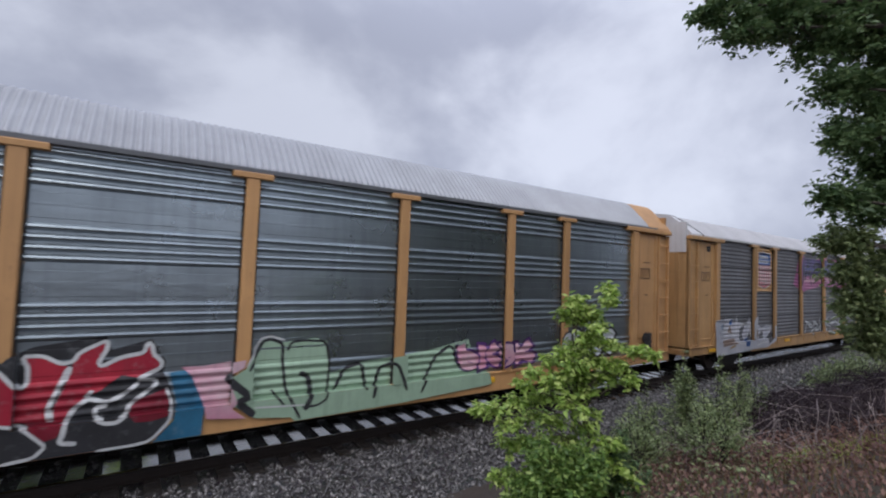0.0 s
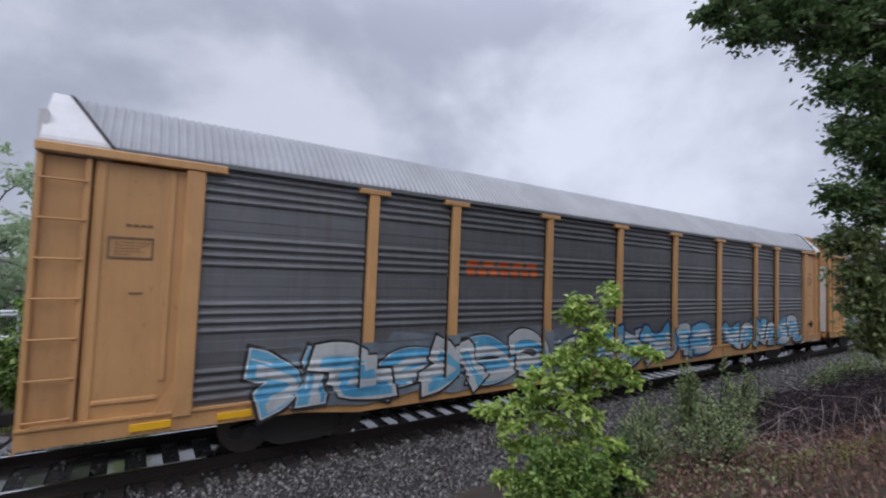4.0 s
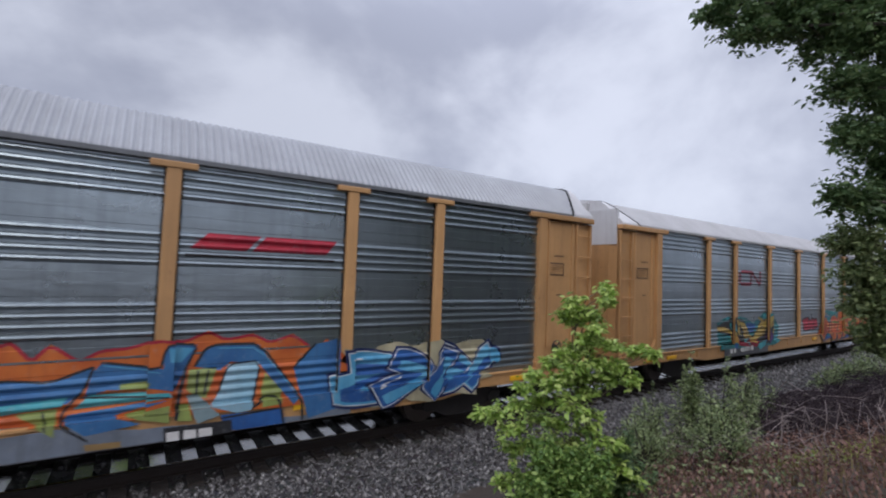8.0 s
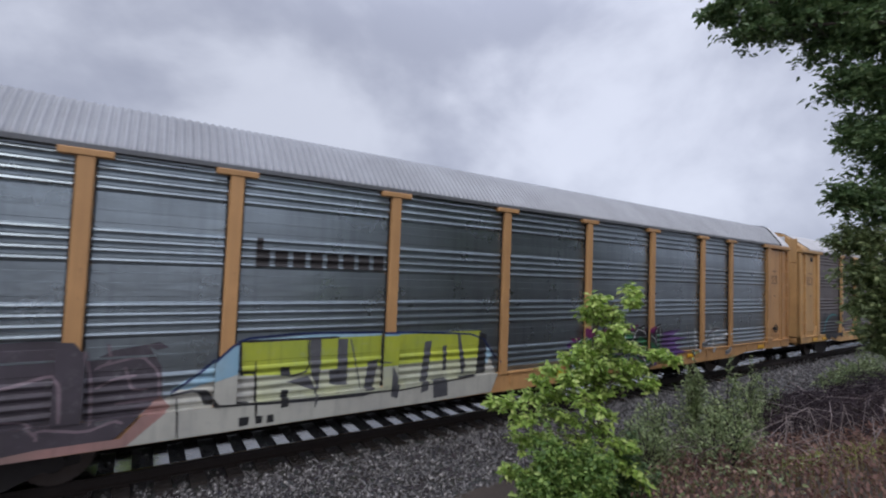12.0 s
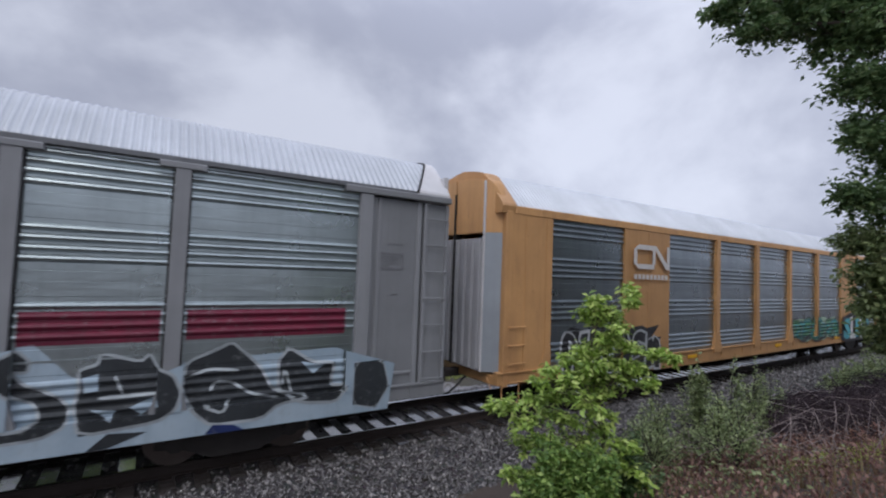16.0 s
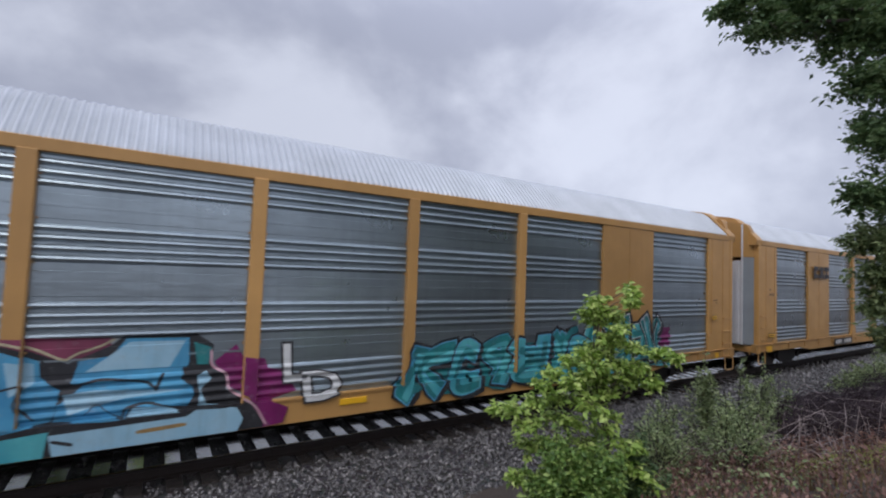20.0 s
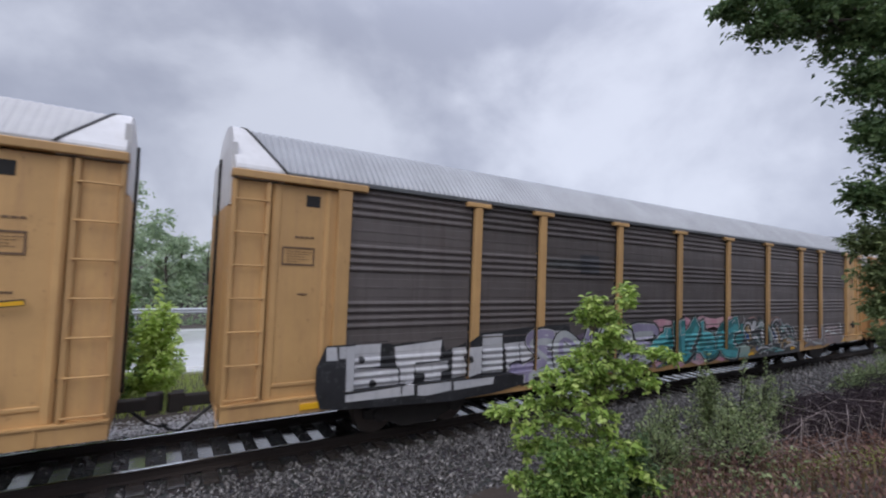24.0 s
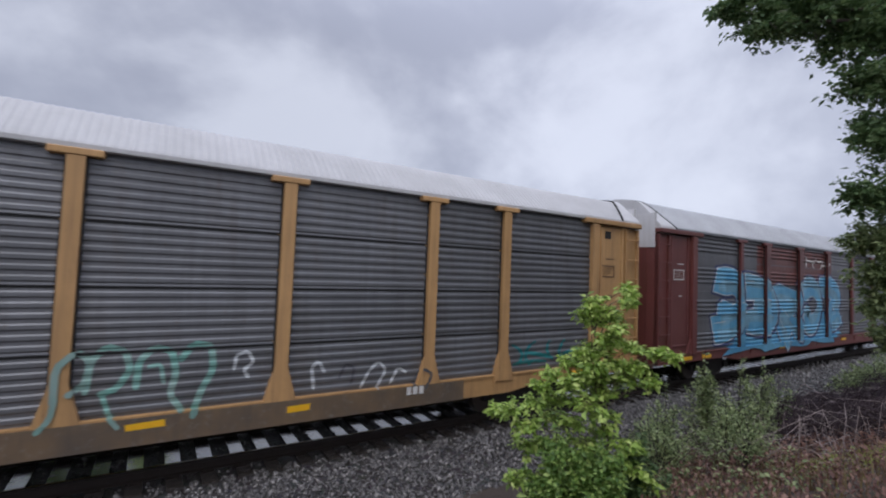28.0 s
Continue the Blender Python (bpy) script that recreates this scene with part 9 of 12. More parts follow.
painted_car(10, DARK_GREY, ZINC_GREEN, ROOF_BRIGHT, WHITE, "grey-framed galvanised car carrier with a crimson stripe and white graffiti", [
    *CRIMSON_BAYS,
    ("crimson sign with plain bars", sign_board),
    ("white block graffiti letters with black outlines", seq(
        (fill, [(2.73, 1.92), (3.66, 1.95), (4.91, 2.07), (6.58, 2.03), (6.60, 1.62), (4.24, 1.62), (3.35, 1.62)], spray((0.19, 0.22, 0.19)), 0),
        (shape, [(2.44, 1.78), (2.44, 1.99), (2.66, 1.99), (2.98, 1.75), (3.32, 1.58), (3.67, 1.54), (3.76, 1.61), (3.82, 1.42), (3.68, 1.02), (3.59, 0.68), (3.29, 0.68), (2.98, 0.81), (2.59, 0.80), (1.98, 0.79), (1.94, 1.11), (2.24, 1.21), (2.44, 1.25), (2.59, 1.45), (2.71, 1.62), (2.66, 1.74)], PALE, BLACK, 0.047, 1),
        (shape, [(4.23, 1.72), (4.57, 1.81), (4.61, 1.69), (4.19, 1.17), (4.14, 1.09), (4.52, 1.11), (4.50, 1.26), (4.64, 1.26), (4.84, 0.93), (4.86, 0.68), (4.63, 0.68), (4.43, 0.76), (4.14, 0.77), (4.04, 0.68), (3.73, 0.71), (3.66, 0.86), (3.71, 1.09), (4.03, 1.40)], PALE, BLACK, 0.053, 2),
        (shape, [(4.96, 1.93), (5.08, 1.97), (5.80, 1.83), (6.04, 1.66), (6.00, 1.55), (5.54, 1.56), (5.41, 1.53), (6.20, 1.40), (6.36, 1.24), (6.19, 1.08), (5.63, 1.10), (5.38, 1.25), (5.28, 1.10), (5.82, 1.03), (6.06, 0.85), (6.12, 0.68), (5.49, 0.68), (4.97, 0.68), (4.92, 0.88), (4.80, 1.18), (5.03, 1.47), (5.10, 1.65)], PALE, BLACK, 0.056, 1),
        (shape, [(6.48, 1.98), (7.02, 1.75), (7.72, 1.42), (7.74, 1.09), (7.24, 1.06), (7.59, 0.75), (7.03, 0.77), (6.80, 1.01), (6.61, 0.83), (6.21, 0.83), (6.29, 1.07), (6.60, 1.52)], PALE, BLACK, 0.052, 2),
        (fill, [(2.72, 1.13), (2.83, 1.27), (3.07, 1.24), (3.20, 1.09), (3.23, 0.89), (2.58, 1.04)], spray((0.16, 0.17, 0.17)), 3),
        (fill, [(3.47, 1.21), (3.70, 1.15), (3.61, 1.03)], BLACK, 3),
        (fill, [(4.04, 0.68), (4.14, 0.77), (4.43, 0.76), (4.61, 0.68)], spray((0.2, 0.21, 0.21)), 3),
        (fill, [(5.35, 0.68), (5.57, 0.69), (5.66, 0.68)], BLACK, 3),
        (pen, [(2.94, 1.45), (3.05, 1.47), (3.30, 1.40)], 0.031, BLACK, 3),
        (pen, [(2.06, 1.51), (2.43, 1.45), (2.53, 1.57), (2.55, 1.71)], 0.067, BLACK, 3),
        (pen, [(2.06, 1.51), (2.43, 1.46), (2.52, 1.57), (2.54, 1.73)], 0.030, SNOW, 4),
        (pen, [(3.62, 1.75), (3.73, 1.84), (4.01, 1.82), (4.20, 1.72)], 0.085, BLACK, 3),
        (pen, [(3.68, 1.78), (3.80, 1.82), (4.01, 1.80), (4.16, 1.72)], 0.034, SNOW, 4),
        (pen, [(4.66, 1.58), (4.94, 1.50), (5.04, 1.60)], 0.073, BLACK, 3),
        (pen, [(4.68, 1.59), (4.94, 1.53), (5.02, 1.63)], 0.027, SNOW, 4),
        (pen, [(5.47, 1.97), (5.79, 1.92), (6.19, 1.65), (6.50, 1.58)], 0.090, BLACK, 3),
        (pen, [(5.52, 1.97), (5.79, 1.91), (6.19, 1.65)], 0.039, SNOW, 4))),
    ("pale blue and white graffiti", seq((blob, 9.6, 18.6, 0.75, 1.7, spray((0.30, 0.40, 0.50)), 0, 4, 21), W("VERMIN", 7, 9.9, 18.3, 0.74, 2.05, (SNOW,), spray((0.02, 0.06, 0.22)), None, None, None, 0.12, 1.2))),
    ("black graffiti letters with silver edges on pale blue", seq(
        (fill, [(20.14, 2.00), (20.67, 2.07), (21.04, 2.16), (21.47, 1.67), (21.71, 1.73), (22.51, 1.69), (22.79, 1.80), (25.07, 1.88), (26.20, 1.53), (26.09, 0.68), (24.71, 0.68), (22.58, 0.68), (20.79, 0.68), (20.26, 0.68)], spray((0.28, 0.36, 0.43), (0.36, 0.44, 0.50)), 0),
        (shape, [(20.68, 1.96), (20.88, 2.09), (21.02, 1.94), (21.01, 1.79), (20.84, 1.80), (20.96, 1.65), (21.31, 1.46), (21.46, 1.29), (21.43, 1.05), (21.18, 0.93), (20.46, 0.91), (20.45, 1.09), (20.96, 1.05), (21.16, 1.14), (21.11, 1.37), (20.81, 1.52), (20.69, 1.67)], spray((0.03, 0.035, 0.04)), spray((0.42, 0.46, 0.48)), 0.038, 1),
        (shape, [(21.52, 1.78), (21.73, 1.84), (21.75, 2.00), (22.22, 1.84), (22.32, 1.96), (22.43, 1.74), (22.62, 1.64), (22.74, 1.37), (22.68, 1.13), (22.47, 0.97), (21.58, 0.90), (21.49, 1.28), (21.54, 1.51)], spray((0.03, 0.035, 0.04)), spray((0.42, 0.46, 0.48)), 0.043, 1),
        (fill, [(21.56, 1.66), (21.74, 1.71), (21.75, 1.48), (21.60, 1.46)], spray((0.28, 0.36, 0.43), (0.36, 0.44, 0.50)), 2),
        (fill, [(21.68, 1.22), (21.96, 1.18), (21.91, 1.04)], spray((0.28, 0.36, 0.43), (0.36, 0.44, 0.50)), 2),
        (fill, [(22.12, 1.20), (22.42, 1.33), (22.46, 1.20), (22.26, 1.08)], spray((0.28, 0.36, 0.43), (0.36, 0.44, 0.50)), 2),
        (pen, [(21.76, 1.37), (22.42, 1.37)], 0.050, spray((0.42, 0.46, 0.48)), 2.4),
        (pen, [(21.93, 1.66), (22.03, 1.40)], 0.041, spray((0.42, 0.46, 0.48)), 2.4),
        (shape, [(22.74, 1.37), (22.79, 1.80), (23.17, 1.95), (23.40, 2.07), (23.66, 1.82), (23.85, 1.62), (24.04, 1.23), (24.68, 1.08), (24.12, 1.01), (23.87, 0.81), (23.14, 0.81), (22.90, 1.04)], spray((0.03, 0.035, 0.04)), spray((0.42, 0.46, 0.48)), 0.047, 1.4),
        (pen, [(22.80, 1.56), (23.10, 1.67), (23.51, 1.61)], 0.044, spray((0.42, 0.46, 0.48)), 3),
        (pen, [(23.12, 1.33), (23.19, 1.46), (23.43, 1.43), (23.70, 1.22), (24.14, 1.10)], 0.045, spray((0.42, 0.46, 0.48)), 3),
        (pen, [(23.05, 1.10), (23.29, 0.98), (23.41, 1.17)], 0.044, spray((0.42, 0.46, 0.48)), 3),
        (shape, [(24.11, 1.70), (24.28, 1.93), (24.68, 1.65), (25.08, 1.62), (25.00, 1.22), (25.31, 1.19), (25.09, 0.93), (24.49, 0.99), (24.13, 1.22)], spray((0.03, 0.035, 0.04)), spray((0.42, 0.46, 0.48)), 0.051, 1.8),
        (pen, [(24.18, 1.29), (24.22, 1.59), (24.34, 1.18)], 0.048, spray((0.42, 0.46, 0.48)), 3),
        (fill, [(24.48, 1.67), (24.88, 1.59), (24.69, 1.45)], spray((0.28, 0.36, 0.43), (0.36, 0.44, 0.50)), 3),
        (shape, [(25.40, 1.60), (25.96, 1.61), (26.10, 1.11), (25.85, 0.73), (25.40, 0.84)], spray((0.03, 0.035, 0.04)), spray((0.42, 0.46, 0.48)), 0.019, 1.4),
        (fill, [(23.07, 0.69), (23.18, 0.82), (23.46, 0.78), (23.63, 0.68), (23.39, 0.68)], NAVY, 2.5),
        (fill, [(21.66, 0.68), (21.89, 0.89), (22.34, 0.85), (21.90, 0.69)], spray((0.03, 0.035, 0.04)), 2.5))),
], gusset=True)

painted_car(11, YELLOW, ZINC, ROOF_BRIGHT, YELLOW, "yellow car carrier with solid side panels and black graffiti", [
    ("white looped logo with bars for its letters", seq((looped_logo, 4.72, 6.45, 3.62, 4.32, STENCIL_LIGHT), (bars, 4.75, 6.4, 3.32, 3.46, STENCIL_LIGHT, 9))),
    ("black and silver graffiti", seq(W("PLEASM", 3, 2.0, 6.0, 0.78, 2.0, (BLACK,), CHROME, BLACK, None, None, 0.1, 1.0))),
    ("green graffiti", seq(K(31, 15.6, 20.3, 0.95, 1.9, 6, (GREEN, TEAL), BLACK, MINT, BLACK, MINT, 0.3)))] + [
    ("white and teal rounded graffiti", seq(T("S", 20.9, 21.6, 0.85, 1.75, [(0.20, BLACK, 1), (0.06, AQUA, 3)], 3, 0.0), T("L", 21.7, 22.3, 0.85, 1.8, [(0.20, BLACK, 1), (0.06, SNOW, 3)], 3, 0.0), T("E", 22.4, 22.95, 0.9, 1.75, [(0.20, BLACK, 1), (0.06, AQUA, 3)], 3, 0.0), T("P", 23.05, 23.6, 0.85, 1.7, [(0.20, BLACK, 1), (0.06, SNOW, 3)], 3, 0.0), T("T", 23.65, 24.1, 0.95, 1.75, [(0.20, BLACK, 1), (0.06, AQUA, 3)], 3, 0.0), T("O", 24.15, 24.7, 0.9, 1.65, [(0.20, BLACK, 1), (0.05, AQUA, 3)], 3, 0.0))),
    ("small dark tags", seq((wild, 45, 22.0, 22.9, 2.0, 2.2, (BLACK,), BLACK, None, 3.0, None, 0.12), (wild, 46, 24.0, 24.7, 1.85, 2.0, (BLACK,), BLACK, None, 3.0, None, 0.12))),
], style="B", gusset=True, door_mat=GREY)

painted_car(12, DARK_GREY, ZINC, ROOF_BRIGHT, WHITE, "grey-framed galvanised car carrier with a crimson stripe and pink graffiti", [
    *CRIMSON_BAYS,
    ("crimson sign with plain bars", sign_board),
    ("pink and orange block graffiti with black shadows on teal", seq(
        (fill, [(1.71, 0.97), (1.73, 1.15), (1.78, 1.38), (2.10, 1.63), (1.92, 1.85), (2.04, 1.97), (2.46, 2.00), (3.07, 2.03), (4.20, 2.04), (7.16, 1.85), (7.32, 1.44), (2.12, 1.80), (2.21, 1.50), (2.22, 1.21), (2.03, 1.01)], spray((0.05, 0.40, 0.32), (0.04, 0.32, 0.28)), 0),
        (fill, [(2.06, 1.88), (2.91, 2.00), (4.20, 1.97), (5.32, 1.84), (7.17, 1.71), (6.81, 1.04), (6.02, 0.68), (4.53, 0.68), (3.89, 0.68), (3.14, 0.68), (1.93, 0.68), (1.77, 0.68), (1.75, 0.96), (2.03, 1.01), (2.22, 1.21), (2.24, 1.58)], BLACK, 0.6),
        (fill, [(2.45, 1.88), (2.88, 1.96), (2.89, 1.34), (2.48, 1.34)], spray((0.60, 0.42, 0.47), (0.55, 0.34, 0.40)), 1.3),
        (fill, [(3.19, 1.92), (3.84, 1.90), (3.71, 1.25), (3.21, 1.29)], spray((0.60, 0.42, 0.47), (0.55, 0.34, 0.40)), 1.3),
        (fill, [(3.97, 1.84), (4.50, 1.66), (4.23, 1.43), (3.96, 1.22), (3.83, 1.24)], spray((0.60, 0.42, 0.47), (0.55, 0.34, 0.40)), 1.3),
        (fill, [(4.59, 1.85), (5.00, 1.80), (5.14, 1.09), (4.83, 1.13), (4.61, 1.45)], spray((0.60, 0.42, 0.47), (0.55, 0.34, 0.40)), 1.3),
        (fill, [(5.33, 1.72), (6.02, 1.58), (5.89, 1.03), (5.44, 0.98)], spray((0.60, 0.42, 0.47), (0.55, 0.34, 0.40)), 1.3),
        (fill, [(6.26, 1.52), (7.03, 1.64), (6.55, 1.07), (6.07, 0.96)], spray((0.60, 0.42, 0.47), (0.55, 0.34, 0.40)), 1.3),
        (fill, [(2.48, 1.37), (2.89, 1.37), (2.92, 1.53), (3.14, 1.54), (3.20, 1.31), (3.71, 1.29), (3.65, 1.06), (2.49, 1.15)], spray((0.50, 0.10, 0.20), (0.44, 0.14, 0.22)), 1.6),
        (fill, [(2.49, 1.16), (3.65, 1.08), (3.62, 0.80), (2.89, 0.88), (2.25, 0.92)], spray((0.52, 0.27, 0.13), (0.50, 0.22, 0.16)), 1.6),
        (fill, [(3.70, 1.11), (4.24, 1.19), (4.47, 0.88), (3.70, 0.84)], spray((0.52, 0.27, 0.13), (0.50, 0.22, 0.16)), 1.6),
        (fill, [(4.63, 1.13), (5.89, 1.05), (5.92, 0.71), (4.52, 0.77)], spray((0.52, 0.27, 0.13), (0.50, 0.22, 0.16)), 1.6),
        (fill, [(1.94, 0.89), (2.89, 0.89), (2.99, 1.07), (3.11, 0.70), (3.63, 0.68), (3.62, 0.76), (4.47, 0.83), (6.01, 0.78), (5.91, 0.68), (4.44, 0.68), (3.89, 0.68), (3.14, 0.68), (2.83, 0.68), (1.99, 0.68)], spray((0.55, 0.28, 0.35), (0.50, 0.24, 0.31)), 2),
        (fill, [(2.91, 0.82), (3.02, 1.07), (3.15, 0.68)], BLACK, 2.6),
        (fill, [(3.57, 0.86), (3.92, 0.87), (3.93, 0.68), (3.59, 0.68)], spray((0.55, 0.28, 0.35), (0.50, 0.24, 0.31)), 3),
        (fill, [(2.93, 2.01), (3.04, 2.01), (3.02, 1.55), (2.94, 1.51)], spray((0.05, 0.40, 0.32), (0.04, 0.32, 0.28)), 2),
        (pen, [(2.94, 1.55), (2.90, 1.20)], 0.044, BLACK, 2.6),
        (pen, [(3.17, 1.92), (3.18, 1.22)], 0.045, BLACK, 2.6),
        (pen, [(3.86, 1.88), (3.71, 1.25), (3.66, 0.98)], 0.075, BLACK, 2.6),
        (pen, [(4.32, 1.40), (4.19, 1.20), (4.32, 0.96)], 0.058, BLACK, 2.6),
        (pen, [(4.56, 1.55), (4.75, 1.06), (4.93, 0.68)], 0.060, BLACK, 2.6),
        (pen, [(5.24, 1.70), (5.33, 0.99)], 0.062, BLACK, 2.6),
        (pen, [(2.14, 0.78), (2.17, 0.68), (2.25, 0.78), (2.32, 0.68)], 0.025, BLACK, 3))),
    ("teal painted patches", seq((blob, 6.9, 13.2, 0.85, 1.9, AQUA, 1, 4, 11), K(33, 7.2, 10.8, 0.9, 1.8, 4, (AQUA, CHROME), TEAL)))] + [
    ("brown bubble graffiti", seq((blob, 10.6, 12.3, 0.75, 2.1, BLACK, 4, 1, 3), (blob, 10.7, 12.2, 0.82, 2.02, BROWN, 5, 1, 3), (blob, 12.2, 14.6, 0.75, 2.15, BLACK, 4, 5, 3), (blob, 12.3, 14.5, 0.82, 2.07, BROWN, 5, 5, 3), (blob, 14.6, 17.2, 0.75, 2.15, BLACK, 4, 7, 3), (blob, 14.7, 17.1, 0.82, 2.07, BROWN, 5, 7, 3), (blob, 13.6, 14.2, 0.8, 1.3, TEAL, 8, 3, 2))),
    ("teal over white block graffiti letters with black outlines", seq(
        (fill, [(19.64, 2.22), (19.95, 2.28), (20.02, 2.06), (21.11, 2.16), (22.03, 2.12), (22.28, 2.01), (22.04, 1.87), (19.68, 1.95)], AQUA, 0),
        (fill, [(18.77, 1.83), (19.41, 1.99), (19.62, 2.09), (20.02, 2.09), (20.14, 1.91), (20.44, 2.09), (21.04, 2.12), (21.12, 1.95), (22.04, 1.93), (22.28, 2.10), (22.90, 2.07), (23.10, 1.77), (23.40, 1.70), (23.53, 1.14), (23.83, 1.03), (23.72, 0.77), (22.34, 0.68), (21.48, 0.68), (20.47, 0.68), (19.61, 0.68), (18.88, 0.68)], BLACK, 0.5),
        (fill, [(19.46, 1.95), (19.96, 1.97), (19.97, 1.68), (20.11, 1.51), (20.11, 1.42), (19.83, 1.35), (19.50, 1.35)], spray((0.02, 0.19, 0.20), (0.02, 0.13, 0.15)), 1.3),
        (fill, [(20.12, 1.82), (20.55, 1.95), (20.98, 1.96), (21.02, 1.87), (21.34, 1.85), (21.35, 1.46), (21.08, 1.41), (20.36, 1.33), (20.16, 1.59)], spray((0.02, 0.19, 0.20), (0.02, 0.13, 0.15)), 1.3),
        (fill, [(21.46, 1.80), (22.03, 1.83), (22.04, 1.30), (21.38, 1.29)], spray((0.02, 0.19, 0.20), (0.02, 0.13, 0.15)), 1.3),
        (fill, [(22.20, 1.29), (22.30, 1.73), (22.46, 1.96), (22.81, 1.96), (23.01, 1.73), (23.32, 1.66), (23.34, 1.26), (22.76, 1.27)], spray((0.02, 0.19, 0.20), (0.02, 0.13, 0.15)), 1.3),
        (fill, [(18.78, 1.73), (19.40, 1.75), (19.40, 1.37), (18.81, 1.28)], spray((0.02, 0.19, 0.20), (0.02, 0.13, 0.15)), 1.3),
        (fill, [(19.51, 1.25), (20.15, 1.32), (20.24, 1.02), (20.21, 0.90), (19.76, 0.86), (19.57, 0.86)], spray((0.52, 0.49, 0.47), (0.44, 0.42, 0.41)), 1.6),
        (fill, [(20.31, 1.22), (20.43, 1.32), (21.08, 1.37), (21.17, 1.10), (21.39, 0.93), (21.40, 0.74), (20.53, 0.69), (20.40, 0.87)], spray((0.52, 0.49, 0.47), (0.44, 0.42, 0.41)), 1.6),
        (fill, [(21.27, 1.17), (21.68, 1.25), (21.72, 1.10), (22.15, 1.09), (22.29, 0.74), (21.48, 0.69), (21.43, 0.97)], spray((0.52, 0.49, 0.47), (0.44, 0.42, 0.41)), 1.6),
        (fill, [(22.24, 1.19), (22.76, 1.22), (23.32, 1.21), (23.76, 1.04), (23.66, 0.83), (22.94, 0.83), (22.34, 0.68)], spray((0.52, 0.49, 0.47), (0.44, 0.42, 0.41)), 1.6),
        (fill, [(19.60, 0.77), (20.22, 0.86), (20.42, 0.71), (19.67, 0.68)], spray((0.52, 0.49, 0.47), (0.44, 0.42, 0.41)), 1.6),
        (fill, [(18.81, 1.21), (19.42, 1.30), (19.49, 0.89), (18.87, 0.68)], spray((0.52, 0.49, 0.47), (0.44, 0.42, 0.41)), 1.6),
        (pen, [(19.46, 1.95), (19.98, 1.97), (19.95, 1.64)], 0.031, SNOW, 2.4),
        (pen, [(20.03, 1.87), (20.52, 1.93), (20.64, 1.98), (20.99, 1.97), (21.02, 1.87), (21.34, 1.85), (21.34, 1.46)], 0.034, SNOW, 2.4),
        (pen, [(21.46, 1.80), (22.03, 1.80), (22.04, 1.30)], 0.036, SNOW, 2.4),
        (pen, [(22.41, 1.99), (22.81, 1.98), (22.96, 1.73), (23.35, 1.67), (23.34, 1.21)], 0.039, SNOW, 2.4),
        (pen, [(19.32, 1.78), (19.45, 1.77), (19.48, 0.95)], 0.029, SNOW, 2.4),
        (pen, [(19.71, 1.48), (20.10, 1.48), (20.16, 1.12)], 0.031, SNOW, 2.4),
        (pen, [(19.80, 1.04), (20.27, 1.02), (20.25, 1.15), (20.44, 1.15), (20.47, 0.68)], 0.023, BLACK, 2.4),
        (pen, [(20.84, 0.96), (21.39, 0.93)], 0.025, BLACK, 2.4),
        (pen, [(21.62, 1.09), (22.16, 0.95)], 0.027, BLACK, 2.4),
        (fill, [(21.69, 1.24), (21.85, 1.23), (21.87, 1.06)], BLACK, 2.4))),
    ("faint teal lettered tag", seq(
        (wild, 35, 23.0, 24.7, 1.1, 1.75, (TEAL_SKY,), DUSK, None, 0.6, None, 0.16)))] + [
    ("dark green scribbled tag and plain bars on the end panel", seq(
        (pen, [(0.84, 2.31), (1.00, 2.04), (1.08, 2.16), (1.12, 2.03), (1.18, 2.19)], 0.031, GREEN, 1.5),
        (pen, [(1.22, 2.05), (1.28, 2.17), (1.34, 2.04), (1.42, 2.18), (1.42, 2.01), (1.22, 2.08)], 0.031, GREEN, 1.5),
        (pen, [(1.48, 2.22), (1.52, 2.00), (1.64, 2.17), (1.68, 2.02)], 0.032, GREEN, 1.5),
        (pen, [(1.37, 1.90), (1.44, 1.76), (1.49, 1.94)], 0.031, GREEN, 1.5),
        (pen, [(1.54, 1.75), (1.56, 1.92), (1.66, 1.78), (1.71, 1.95), (1.77, 1.73)], 0.032, GREEN, 1.5),
        (pen, [(1.49, 1.71), (1.70, 1.71)], 0.024, GREEN, 1.5),
        (bars, 0.85, 1.35, 2.52, 2.62, STENCIL_DARK, 3, 2), (bars, 0.85, 1.45, 2.38, 2.48, STENCIL_DARK, 6, 2))),
    ("bars for the small lettering on the sill", seq((bars, 7.4, 9.0, 0.76, 0.9, STENCIL_DARK, 8, 6))),
])

